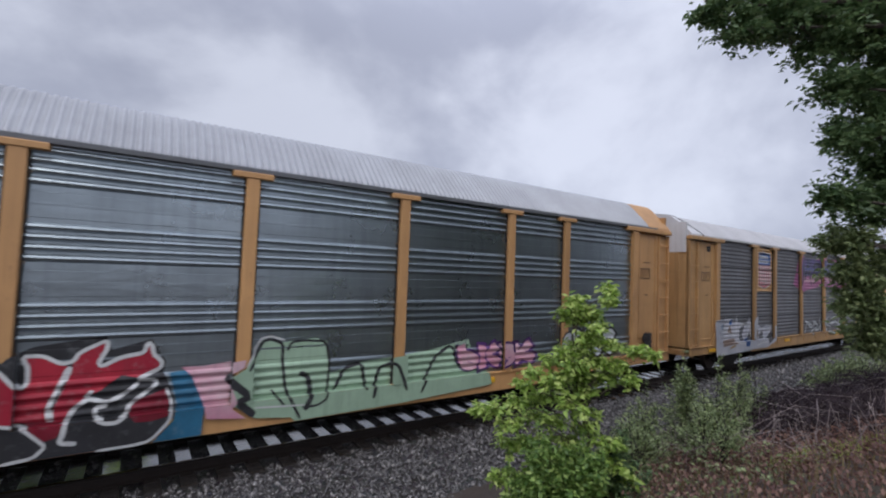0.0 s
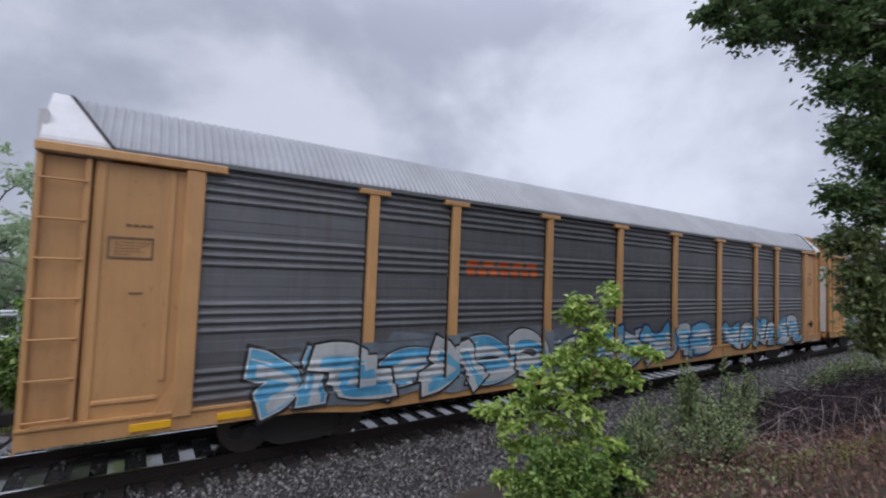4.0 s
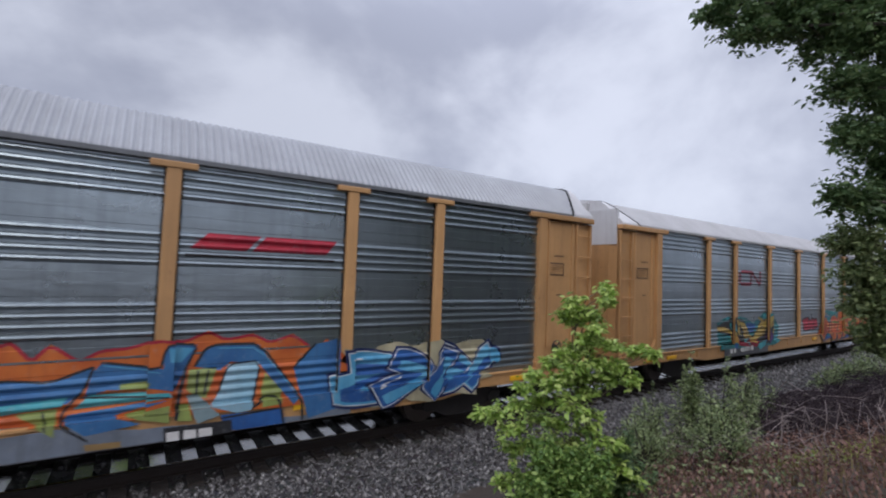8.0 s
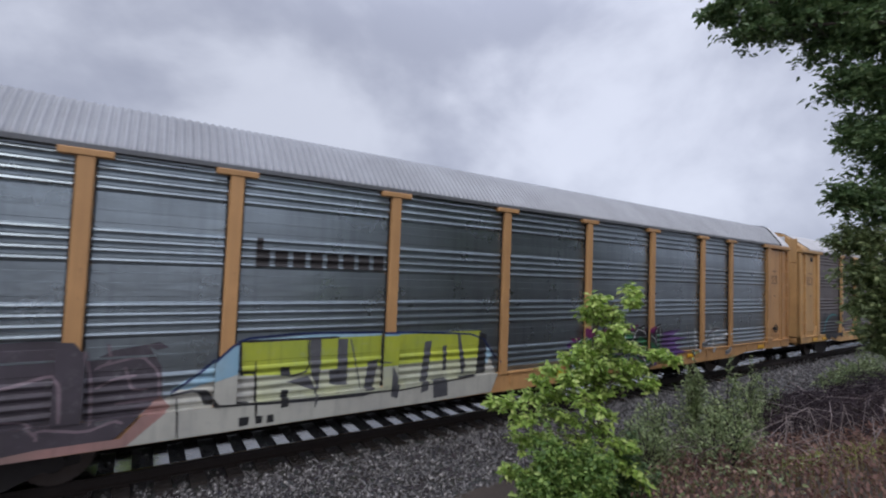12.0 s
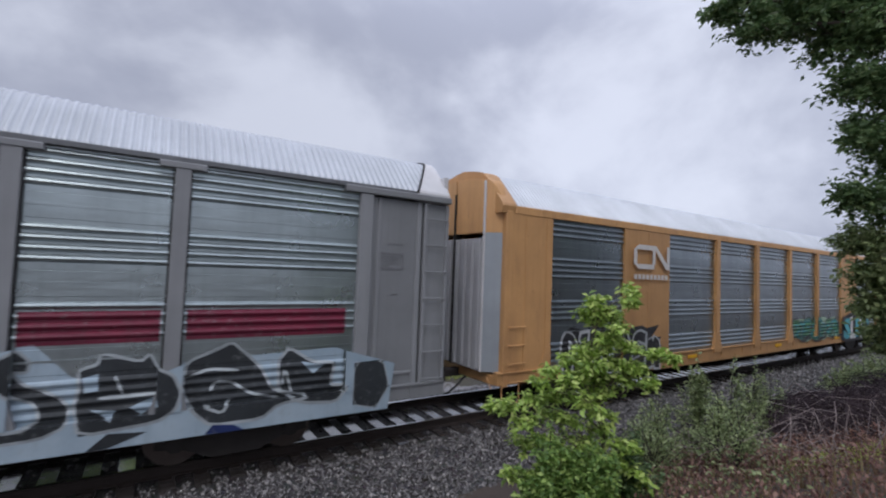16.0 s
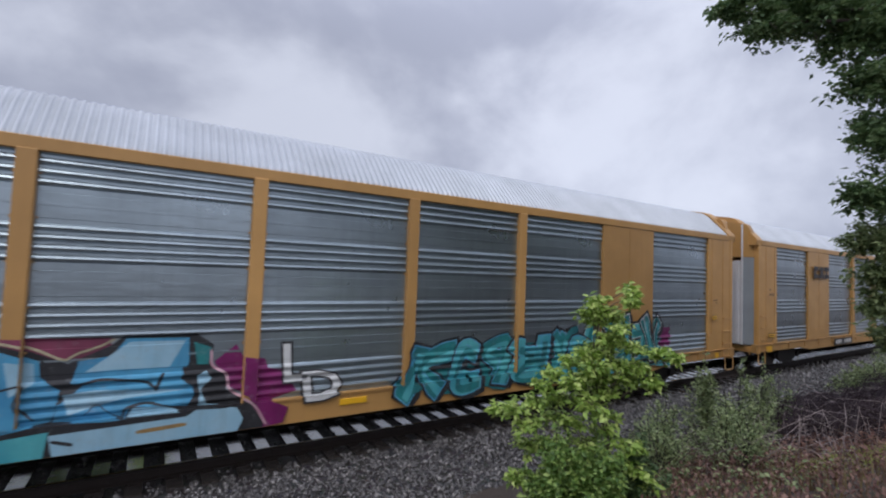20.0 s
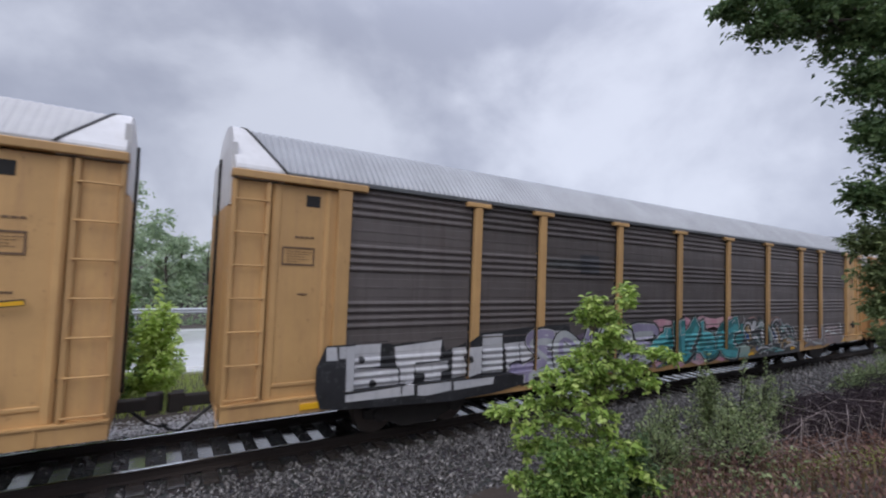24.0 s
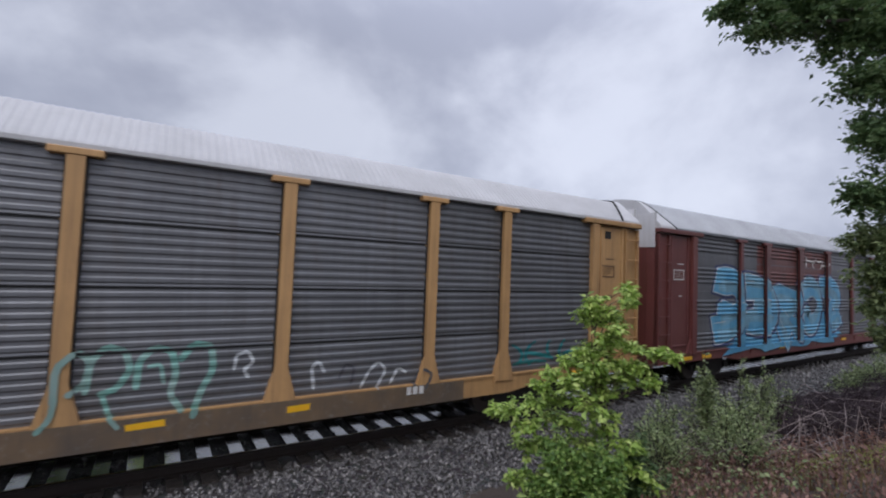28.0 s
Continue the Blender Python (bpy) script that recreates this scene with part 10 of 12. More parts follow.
painted_car(13, BRIGHT_YELLOW, ZINC_PALE, ROOF_BRIGHT, BRIGHT_YELLOW, "bright yellow car carrier with blue and magenta graffiti", [
    ("dark slab-shaped logo", seq((block_logo, 4.75, 6.3, 3.62, 4.1, STENCIL_DARK))),
    ("dark blue outlined graffiti beside a magenta cloud", seq(
        (fill, [(3.45, 1.29), (3.70, 1.67), (4.34, 1.91), (4.94, 1.77), (4.86, 1.18), (3.64, 1.14)], MAGENTA, 0),
        (fill, [(4.96, 1.79), (5.99, 2.02), (6.32, 2.25), (8.66, 2.27), (8.62, 0.71), (6.49, 0.71), (5.91, 1.10), (5.01, 1.34)], BLACK, 0.4),
        (fill, [(5.04, 1.74), (6.01, 1.96), (6.39, 2.18), (8.66, 2.18), (8.58, 1.00), (6.52, 0.99), (5.91, 1.18), (5.09, 1.39)], spray((0.07, 0.19, 0.32), (0.11, 0.27, 0.40)), 1),
        (fill, [(6.52, 1.04), (8.58, 1.08), (8.61, 0.78), (6.58, 0.76)], TEAL_SKY, 1.5),
        (fill, [(6.51, 2.05), (7.09, 2.08), (7.15, 1.76), (6.57, 1.73)], SKY, 1.5),
        (fill, [(7.59, 2.06), (8.28, 2.11), (8.29, 1.71), (7.60, 1.68)], TEAL_SKY, 1.5),
        (fill, [(6.62, 1.51), (7.15, 1.54), (7.21, 1.24), (6.68, 1.20)], TEAL_SKY, 1.5),
        (pen, [(6.31, 1.19), (6.25, 1.76), (6.44, 2.16), (6.99, 2.11), (7.24, 1.87), (7.25, 1.63), (6.72, 1.59)], 0.047, BLACK, 2),
        (pen, [(7.36, 1.15), (7.35, 1.79), (7.54, 2.13), (8.28, 2.16), (8.51, 1.74), (8.46, 1.24)], 0.050, BLACK, 2),
        (pen, [(7.25, 1.55), (8.45, 1.57)], 0.050, BLACK, 2),
        (pen, [(6.47, 1.29), (7.26, 1.35), (7.26, 1.12)], 0.047, BLACK, 2),
        (pen, [(7.51, 1.27), (8.35, 1.35)], 0.050, BLACK, 2),
        (pen, [(5.25, 1.44), (5.35, 1.75), (5.88, 1.85), (5.98, 1.47)], 0.045, BLACK, 2),
        (pen, [(6.20, 1.10), (7.19, 1.11), (8.69, 1.12)], 0.031, PALE, 2.3))),
    ("blue graffiti letters with black shadows and a magenta cloud", seq(
        (fill, [(8.72, 2.28), (9.69, 2.23), (10.41, 2.21), (10.37, 1.88), (8.73, 2.00)], spray((0.24, 0.05, 0.10)), 0),
        (fill, [(11.70, 1.78), (12.00, 2.03), (12.10, 1.84), (12.44, 1.77), (12.49, 1.62), (12.72, 1.56), (12.96, 1.20), (12.74, 1.13), (12.55, 1.08), (12.82, 0.95), (12.74, 0.71), (12.40, 0.68), (12.21, 1.19), (11.84, 1.41)], MAGENTA, 0),
        (fill, [(8.72, 2.17), (9.26, 2.18), (9.59, 2.05), (9.94, 1.87), (10.41, 2.11), (10.54, 2.23), (11.44, 2.23), (11.68, 2.04), (11.66, 1.74), (11.87, 1.59), (11.88, 1.32), (12.22, 1.10), (12.43, 0.82), (12.44, 0.68), (11.17, 0.68), (9.92, 0.68), (8.85, 0.68)], BLACK, 0.6),
        (fill, [(8.73, 2.01), (9.27, 2.10), (9.65, 1.93), (9.67, 1.71), (9.88, 1.54), (9.84, 1.20), (9.80, 1.11), (8.82, 0.96)], spray((0.08, 0.33, 0.52), (0.05, 0.24, 0.42)), 1.3),
        (fill, [(9.99, 1.60), (10.06, 1.90), (10.42, 1.95), (10.57, 2.19), (11.34, 2.17), (11.36, 1.80), (11.26, 1.55), (11.49, 1.36), (11.36, 1.12), (10.66, 1.21), (10.61, 1.04), (9.83, 1.10), (9.86, 1.31), (10.14, 1.58)], spray((0.08, 0.33, 0.52), (0.05, 0.24, 0.42)), 1.3),
        (fill, [(11.48, 1.58), (11.59, 1.65), (11.67, 1.52), (11.53, 1.36), (11.62, 1.13), (12.04, 1.05), (12.14, 0.86), (12.06, 0.68), (11.17, 0.68), (9.86, 0.68), (9.81, 0.96), (11.36, 1.00), (11.51, 1.10)], spray((0.26, 0.46, 0.58), (0.34, 0.52, 0.62)), 1.6),
        (fill, [(8.83, 0.93), (9.81, 1.01), (9.77, 0.68), (8.84, 0.68)], AQUA, 1.6),
        (fill, [(10.64, 1.08), (10.69, 1.19), (11.07, 1.17), (11.28, 1.07)], spray((0.26, 0.46, 0.58), (0.34, 0.52, 0.62)), 2),
        (fill, [(11.41, 2.10), (11.65, 2.00), (11.62, 1.74), (11.47, 1.75)], TEAL, 1.6),
        (fill, [(10.61, 2.14), (11.30, 2.13), (11.11, 1.74), (10.44, 1.75), (10.13, 1.74)], spray((0.26, 0.46, 0.58), (0.34, 0.52, 0.62)), 1.7),
        (fill, [(9.98, 1.18), (9.91, 1.46), (10.26, 1.49), (11.34, 1.38), (10.59, 1.34)], spray((0.26, 0.46, 0.58), (0.34, 0.52, 0.62)), 1.7),
        (fill, [(9.33, 1.96), (9.60, 1.90), (9.62, 1.64), (9.41, 1.51)], spray((0.26, 0.46, 0.58), (0.34, 0.52, 0.62)), 1.7),
        (pen, [(10.02, 1.56), (10.32, 1.64), (10.84, 1.55), (10.99, 1.41)], 0.041, BLACK, 2.4),
        (pen, [(10.16, 1.16), (10.28, 1.30), (10.47, 1.11), (10.58, 1.07)], 0.016, BLACK, 2.4),
        (pen, [(10.58, 1.03), (10.60, 1.20), (10.86, 1.25), (11.21, 1.12), (11.92, 1.07)], 0.033, BLACK, 2.4),
        (pen, [(8.82, 1.00), (9.56, 1.03), (11.36, 1.06)], 0.022, BLACK, 2.4),
        (pen, [(11.04, 1.66), (10.95, 1.40)], 0.050, BLACK, 2.4),
        (pen, [(11.29, 1.72), (11.49, 1.36), (11.47, 1.09)], 0.078, BLACK, 2.4),
        (pen, [(9.84, 0.88), (10.07, 0.80)], 0.046, BLACK, 2.4),
        (pen, [(9.68, 1.93), (9.72, 1.70), (9.90, 1.53)], 0.053, BLACK, 2.4),
        (pen, [(9.30, 1.60), (9.51, 1.65), (9.44, 1.36), (9.65, 1.15)], 0.029, BLACK, 2.4),
        (pen, [(8.96, 2.18), (9.26, 2.21), (9.59, 2.10), (9.91, 1.91), (10.02, 2.00), (10.29, 2.10), (10.44, 2.19)], 0.031, CREAM, 2.8),
        (pen, [(11.65, 1.96), (11.66, 1.71), (11.88, 1.58), (11.92, 1.31), (12.29, 1.07), (12.48, 0.72)], 0.036, PINK, 2.8),
        (pen, [(10.75, 0.86), (11.37, 0.89)], 0.059, OCHRE, 2.2))),
    ("pale bars for the lettering on the sill", seq((rect, 5.9, 8.5, 0.67, 0.96, BLACK, 8), (bars, 6.1, 6.9, 0.74, 0.90, STENCIL_LIGHT, 4, 9), (bars, 7.3, 8.3, 0.74, 0.90, STENCIL_LIGHT, 6, 9)))] + [
    ("white hand-painted letters", seq(T("L", 12.75, 13.1, 1.35, 2.0, [(0.06, BLACK, 3), (0.02, SNOW, 4)], 2, 0), T("D", 13.1, 13.7, 1.0, 1.5, [(0.06, BLACK, 3), (0.02, SNOW, 4)], 2, 0))),
    ("teal and black graffiti", seq((blob, 15.0, 19.8, 0.75, 1.75, TEAL, 0, 5, 13), K(38, 15.0, 20.4, 0.76, 2.05, 6, (TEAL, AQUA), BLACK, None, BLACK, SKY, 0.35), (blob, 20.3, 23.4, 0.74, 1.7, AQUA, 1, 8, 9), K(39, 20.0, 23.3, 0.74, 2.35, 4, (AQUA, TEAL), BLACK, None, BLACK, SNOW, 0.35), (blob, 22.7, 23.8, 1.3, 2.0, MAGENTA, 0, 3))),
    ("small dark bars and a yellow plate on the end", seq(
        (fill, [(25.85, 2.22), (26.12, 2.23), (26.12, 2.08), (25.85, 2.07)], STENCIL_DARK, 1),
        (fill, [(25.86, 2.20), (26.11, 2.22), (26.11, 2.09), (25.86, 2.08)], REFLECT, 2),
        (fill, [(25.91, 2.16), (26.06, 2.17), (26.06, 2.14), (25.91, 2.13)], STENCIL_DARK, 3),
        (fill, [(25.87, 2.71), (26.14, 2.74), (26.14, 2.71), (25.87, 2.69)], STENCIL_DARK, 1),
        (fill, [(26.05, 2.64), (26.14, 2.65), (26.15, 2.63), (26.05, 2.62)], STENCIL_DARK, 1),
        (fill, [(26.04, 1.00), (26.26, 0.99), (26.27, 0.82), (26.05, 0.83)], REFLECT, 3))),
], style="B", door_mat=WHITE)

painted_car(14, BRIGHT_YELLOW, ZINC, ROOF_BRIGHT, BRIGHT_YELLOW, "clean bright yellow car carrier with ribbed galvanised panels", [
    ("dark slab-shaped logo", seq((block_logo, 4.8, 6.35, 3.64, 4.14, STENCIL_DARK))),
    ("black board with pale bars on the sill", seq((rect, 7.0, 9.1, 0.70, 0.98, BLACK, 0), (bars, 7.2, 7.85, 0.76, 0.92, STENCIL_LIGHT, 4), (bars, 8.15, 8.95, 0.76, 0.92, STENCIL_LIGHT, 6))),
    ("small dark bars and a yellow plate on the end", seq(
        (fill, [(0.86, 3.13), (0.94, 3.14), (0.94, 3.08), (0.86, 3.07)], STENCIL_DARK, 2),
        (fill, [(0.85, 2.96), (0.90, 2.97), (0.90, 2.89), (0.85, 2.88)], STENCIL_DARK, 2),
        (fill, [(0.93, 2.96), (0.97, 2.97), (0.98, 2.89), (0.93, 2.88)], STENCIL_DARK, 2),
        (fill, [(1.00, 2.96), (1.05, 2.97), (1.06, 2.89), (1.01, 2.88)], STENCIL_DARK, 2),
        (fill, [(1.08, 2.96), (1.13, 2.97), (1.13, 2.89), (1.09, 2.88)], STENCIL_DARK, 2),
        (fill, [(1.16, 2.97), (1.21, 2.97), (1.21, 2.89), (1.16, 2.88)], STENCIL_DARK, 2),
        (fill, [(0.79, 1.48), (1.29, 1.48), (1.30, 1.30), (0.80, 1.31)], STENCIL_DARK, 1),
        (fill, [(0.81, 1.46), (1.28, 1.46), (1.28, 1.32), (0.82, 1.33)], REFLECT, 2),
        (fill, [(0.90, 1.41), (1.20, 1.40), (1.20, 1.37), (0.90, 1.38)], STENCIL_DARK, 3),
        (fill, [(0.66, 1.01), (1.11, 1.00), (1.12, 0.77), (0.67, 0.80)], REFLECT, 3))),
], style="B", gusset=True, door_mat=WHITE)

painted_car(15, PALE_YELLOW, ZINC_OLD, ROOF_WHITE, WHITE, "old yellow car carrier with dull ribbed panels and white graffiti", [
    ("white blotchy graffiti", seq(K(40, 14.2, 17.4, 1.0, 1.75, 4, (SNOW, CHROME), CHROME), K(41, 17.9, 19.8, 1.0, 2.0, 3, (SNOW,), CHROME))),
    ("grey faded graffiti", seq((wild, 30, 3.0, 9.0, 0.9, 1.9, (CHROME, BROWN), BLACK, None, 0.8, None, 0.6))),
    ("thin yellow plate on the end panel", seq(
        (fill, [(26.04, 2.73), (26.40, 2.77), (26.40, 2.68), (26.05, 2.64)], STENCIL_DARK, 1),
        (fill, [(26.05, 2.71), (26.39, 2.75), (26.39, 2.69), (26.06, 2.66)], REFLECT, 2))),
], profile="old", gusset=True)

painted_car(16, PALE_YELLOW, ZINC_DIRTY, ROOF_ZINC, WHITE, "faded yellow car carrier with dirty panels covered in graffiti", [
    ("white block graffiti letters on a black ground", seq(
        (fill, [(1.44, 1.17), (1.44, 1.57), (1.60, 1.94), (2.80, 1.95), (2.91, 1.87), (4.00, 1.97), (4.10, 1.67), (4.53, 1.80), (4.88, 2.01), (5.57, 2.04), (6.67, 2.12), (7.67, 2.12), (7.81, 0.91), (6.68, 0.90), (5.31, 0.71), (4.23, 0.66), (1.99, 0.78), (1.54, 0.84)], BLACK, 0),
        (fill, [(1.60, 1.91), (1.78, 1.91), (1.82, 1.67), (1.61, 1.67)], PALE, 1),
        (fill, [(1.83, 1.91), (2.67, 1.91), (2.66, 1.49), (2.30, 1.48), (3.04, 1.40), (3.07, 1.10), (1.98, 1.10), (1.96, 1.69), (1.84, 1.70)], PALE, 1),
        (fill, [(1.98, 1.04), (3.34, 1.09), (3.35, 0.89), (1.99, 0.91)], PALE, 1),
        (fill, [(2.95, 1.83), (4.01, 1.91), (3.96, 1.50), (3.40, 1.50), (3.38, 1.10), (3.09, 1.10), (3.08, 1.40), (3.00, 1.45)], PALE, 1),
        (fill, [(3.40, 1.45), (4.15, 1.48), (4.17, 1.28), (4.00, 1.25), (4.00, 1.09), (3.63, 1.10), (3.63, 1.27), (3.43, 1.27)], PALE, 1),
        (fill, [(3.42, 1.06), (4.19, 1.07), (4.20, 0.89), (3.62, 0.84), (3.43, 0.87)], PALE, 1),
        (fill, [(4.27, 1.73), (4.99, 1.75), (4.97, 1.19), (4.65, 1.13), (4.26, 1.10)], PALE, 1),
        (fill, [(4.25, 1.06), (5.29, 1.06), (5.25, 0.91), (4.26, 0.88)], PALE, 1),
        (fill, [(5.03, 1.97), (5.57, 1.98), (5.59, 1.12), (5.02, 1.13)], PALE, 1),
        (fill, [(5.63, 1.75), (6.22, 1.77), (6.56, 1.99), (6.91, 2.00), (6.89, 1.09), (5.72, 1.11)], PALE, 1),
        (fill, [(7.04, 1.97), (7.55, 1.99), (7.58, 1.14), (7.14, 1.11)], PALE, 1),
        (fill, [(2.36, 1.62), (2.35, 1.58), (2.33, 1.56), (2.30, 1.55), (2.27, 1.56), (2.24, 1.59), (2.23, 1.63), (2.24, 1.66), (2.26, 1.69), (2.29, 1.69), (2.32, 1.68), (2.35, 1.65)], BLACK, 2),
        (fill, [(2.61, 1.15), (2.60, 1.11), (2.57, 1.11), (2.53, 1.10), (2.49, 1.09), (2.46, 1.13), (2.45, 1.17), (2.46, 1.21), (2.48, 1.23), (2.52, 1.24), (2.56, 1.22), (2.59, 1.19)], BLACK, 2),
        (fill, [(4.71, 1.48), (4.71, 1.44), (4.68, 1.41), (4.64, 1.41), (4.60, 1.42), (4.56, 1.45), (4.55, 1.49), (4.56, 1.53), (4.59, 1.55), (4.63, 1.56), (4.67, 1.55), (4.70, 1.52)], BLACK, 2),
        (pen, [(2.18, 1.48), (2.66, 1.47)], 0.025, BLACK, 2),
        (pen, [(3.07, 1.40), (3.08, 0.92)], 0.025, BLACK, 2),
        (pen, [(6.06, 1.75), (6.11, 1.09)], 0.031, BLACK, 2))),
    ("lavender graffiti", seq((blob, 5.9, 11.2, 0.76, 1.9, spray((0.22, 0.16, 0.24)), 0, 4, 15), K(43, 6.2, 11.0, 0.84, 2.1, 5, (LAVENDER, CHROME), BLACK, None, VIOLET, SNOW, 0.35))),
    ("teal graffiti", seq((blob, 10.9, 16.4, 0.74, 1.9, TEAL, 0, 5, 17), K(44, 10.9, 15.6, 0.8, 2.2, 4, (AQUA, TEAL), BLACK, PINK, BLACK, SNOW, 0.2))),
    ("many-coloured swirling graffiti", seq(
        (fill, [(15.53, 2.00), (16.40, 1.94), (16.91, 2.05), (17.41, 2.10), (17.91, 1.74), (18.49, 2.00), (18.97, 2.02), (19.51, 1.70), (20.07, 1.66), (20.39, 1.06), (20.09, 0.73), (18.32, 0.72), (16.43, 0.73), (15.64, 0.73)], spray((0.03, 0.035, 0.04)), 0.3),
        (fill, [(16.38, 1.75), (16.60, 1.84), (16.70, 1.61), (16.78, 1.30), (16.55, 1.21), (16.43, 1.41)], OCHRE, 1.3),
        (fill, [(16.34, 1.57), (16.54, 1.51), (16.66, 1.35), (16.44, 1.32)], BLUE, 1.6),
        (fill, [(16.78, 1.75), (16.91, 1.97), (17.16, 1.92), (17.11, 1.76), (16.88, 1.59)], PALE, 1.3),
        (fill, [(17.17, 1.76), (17.55, 1.89), (17.98, 1.65), (18.11, 1.29), (18.01, 1.14), (17.79, 1.33), (17.71, 1.59)], SEA, 1.3),
        (fill, [(15.54, 1.86), (16.19, 1.88), (16.26, 1.51), (16.17, 1.23), (15.59, 1.18)], TEAL, 1.3),
        (fill, [(15.61, 1.10), (16.34, 1.13), (16.45, 0.85), (16.27, 0.74), (15.64, 0.76)], SEA, 1.3),
        (fill, [(18.20, 1.67), (18.68, 1.32), (18.72, 1.11), (18.37, 1.35)], BLUE, 1.3),
        (fill, [(18.66, 1.77), (19.01, 1.28), (18.94, 0.85), (18.76, 1.06)], OCHRE, 1.3),
        (fill, [(17.44, 1.53), (17.60, 1.60), (17.68, 1.18), (17.53, 1.24)], PALE, 1.3),
        (fill, [(18.05, 1.73), (18.34, 1.83), (18.58, 1.68), (18.20, 1.63)], TEAL, 1.3),
        (fill, [(18.99, 1.65), (19.24, 1.82), (19.51, 1.61), (19.17, 1.45)], SEA, 1.3),
        (fill, [(19.23, 1.17), (19.53, 1.23), (19.90, 1.19), (19.80, 0.93), (19.35, 0.94)], OCHRE, 1.3),
        (pen, [(16.27, 1.51), (16.24, 1.74), (16.40, 1.90), (16.68, 1.89), (16.81, 1.69), (16.70, 1.53)], 0.061, PALE, 2),
        (pen, [(16.77, 1.41), (17.13, 1.49), (17.33, 1.31), (17.44, 1.06)], 0.072, SEA, 2),
        (pen, [(16.83, 1.35), (17.13, 1.38), (17.30, 1.21), (17.29, 1.00), (16.98, 0.95)], 0.056, PALE, 2),
        (pen, [(17.14, 1.72), (17.56, 1.81), (17.92, 1.61), (18.09, 1.30)], 0.034, PALE, 2.4),
        (pen, [(18.21, 1.44), (18.52, 1.34), (18.62, 1.07)], 0.053, PALE, 2),
        (pen, [(18.27, 1.71), (18.63, 1.52), (18.81, 1.21), (18.77, 0.96)], 0.054, PALE, 2),
        (pen, [(19.02, 1.15), (19.26, 1.35), (19.53, 1.23), (19.61, 1.08), (20.10, 1.04)], 0.048, PALE, 2),
        (pen, [(19.08, 1.62), (19.42, 1.63), (19.71, 1.38)], 0.057, PALE, 2),
        (pen, [(17.95, 0.95), (18.39, 0.92), (18.86, 0.81)], 0.078, TEAL, 2),
        (pen, [(19.27, 1.26), (19.80, 1.31), (20.08, 1.09)], 0.058, SEA, 2),
        (pen, [(18.05, 1.81), (18.41, 1.96), (18.81, 1.98), (19.07, 1.74)], 0.036, ROSE, 2),
        (pen, [(16.47, 1.07), (16.79, 1.10), (17.04, 0.98)], 0.012, OCHRE, 2),
        (pen, [(17.04, 0.98), (17.61, 1.01), (17.95, 0.92)], 0.049, PALE, 2),
        (pen, [(19.33, 1.70), (19.78, 1.68), (20.08, 1.41)], 0.058, TEAL, 2),
        (pen, [(16.62, 2.06), (16.97, 2.11), (17.22, 1.99)], 0.047, ROSE, 1),
        (pen, [(19.02, 0.90), (19.52, 1.01), (20.18, 0.86)], 0.047, PALE, 2),
        (pen, [(17.53, 1.20), (17.94, 1.10), (18.24, 0.96)], 0.011, SEA, 2),
        (pen, [(16.32, 0.80), (16.73, 0.83)], 0.067, REFLECT, 2.6))),
    ("fine pale and black lines over the swirling graffiti", seq(
        (rect, 16.12, 20.4, 0.664, 1.06, DUSK, 0.3),
        (fill, [(16.27, 0.80), (16.47, 0.98), (16.75, 1.04), (17.05, 0.92), (16.99, 0.85), (16.71, 0.76)], OCHRE, 1.0),
        (fill, [(16.35, 0.83), (16.48, 0.88), (16.70, 0.88), (16.69, 0.80)], REFLECT, 2),
        (fill, [(16.81, 0.98), (16.98, 1.06), (17.07, 0.99), (17.02, 0.87)], BLUE, 1.6),
        (fill, [(16.13, 1.16), (16.42, 1.16), (16.45, 0.96), (16.30, 0.81), (16.17, 0.80)], SEA, 1.2),
        (fill, [(19.58, 0.89), (19.94, 0.89), (19.95, 0.80), (19.58, 0.79)], REFLECT, 2),
        (pen, [(16.23, 1.58), (16.25, 1.76), (16.37, 1.90), (16.60, 1.92), (16.72, 1.82), (16.78, 1.71)], 0.038, PALE, 4.0),
        (pen, [(16.23, 1.58), (16.33, 1.46), (16.38, 1.31), (16.53, 1.22), (16.62, 1.11)], 0.044, PALE, 4.06),
        (pen, [(16.55, 1.81), (16.57, 1.62), (16.71, 1.46), (16.80, 1.43)], 0.031, PALE, 4.12),
        (pen, [(16.26, 1.51), (16.35, 1.36), (16.44, 1.19), (16.60, 1.11)], 0.030, BLACK, 4.18),
        (pen, [(16.60, 1.84), (16.71, 1.68), (16.76, 1.53), (16.76, 1.41)], 0.038, BLACK, 4.24),
        (pen, [(16.77, 1.41), (16.88, 1.51), (17.13, 1.50), (17.29, 1.39), (17.37, 1.18), (17.35, 1.05)], 0.048, BLACK, 4.3),
        (pen, [(16.82, 1.35), (16.95, 1.44), (17.13, 1.42), (17.26, 1.27), (17.29, 1.10)], 0.032, PALE, 4.36),
        (pen, [(16.87, 1.25), (17.01, 1.34), (17.17, 1.26), (17.25, 1.06), (17.10, 1.01)], 0.040, SEA, 4.42),
        (pen, [(16.63, 1.06), (16.76, 1.11), (16.90, 1.16)], 0.007, PALE, 4.48),
        (pen, [(16.99, 1.70), (17.24, 1.71), (17.39, 1.86), (17.55, 1.91), (17.73, 1.79), (17.81, 1.65)], 0.049, PALE, 4.54),
        (pen, [(17.03, 1.64), (17.27, 1.65), (17.50, 1.69), (17.70, 1.66), (17.75, 1.42), (17.67, 1.25), (17.52, 1.32)], 0.042, BLACK, 4.6),
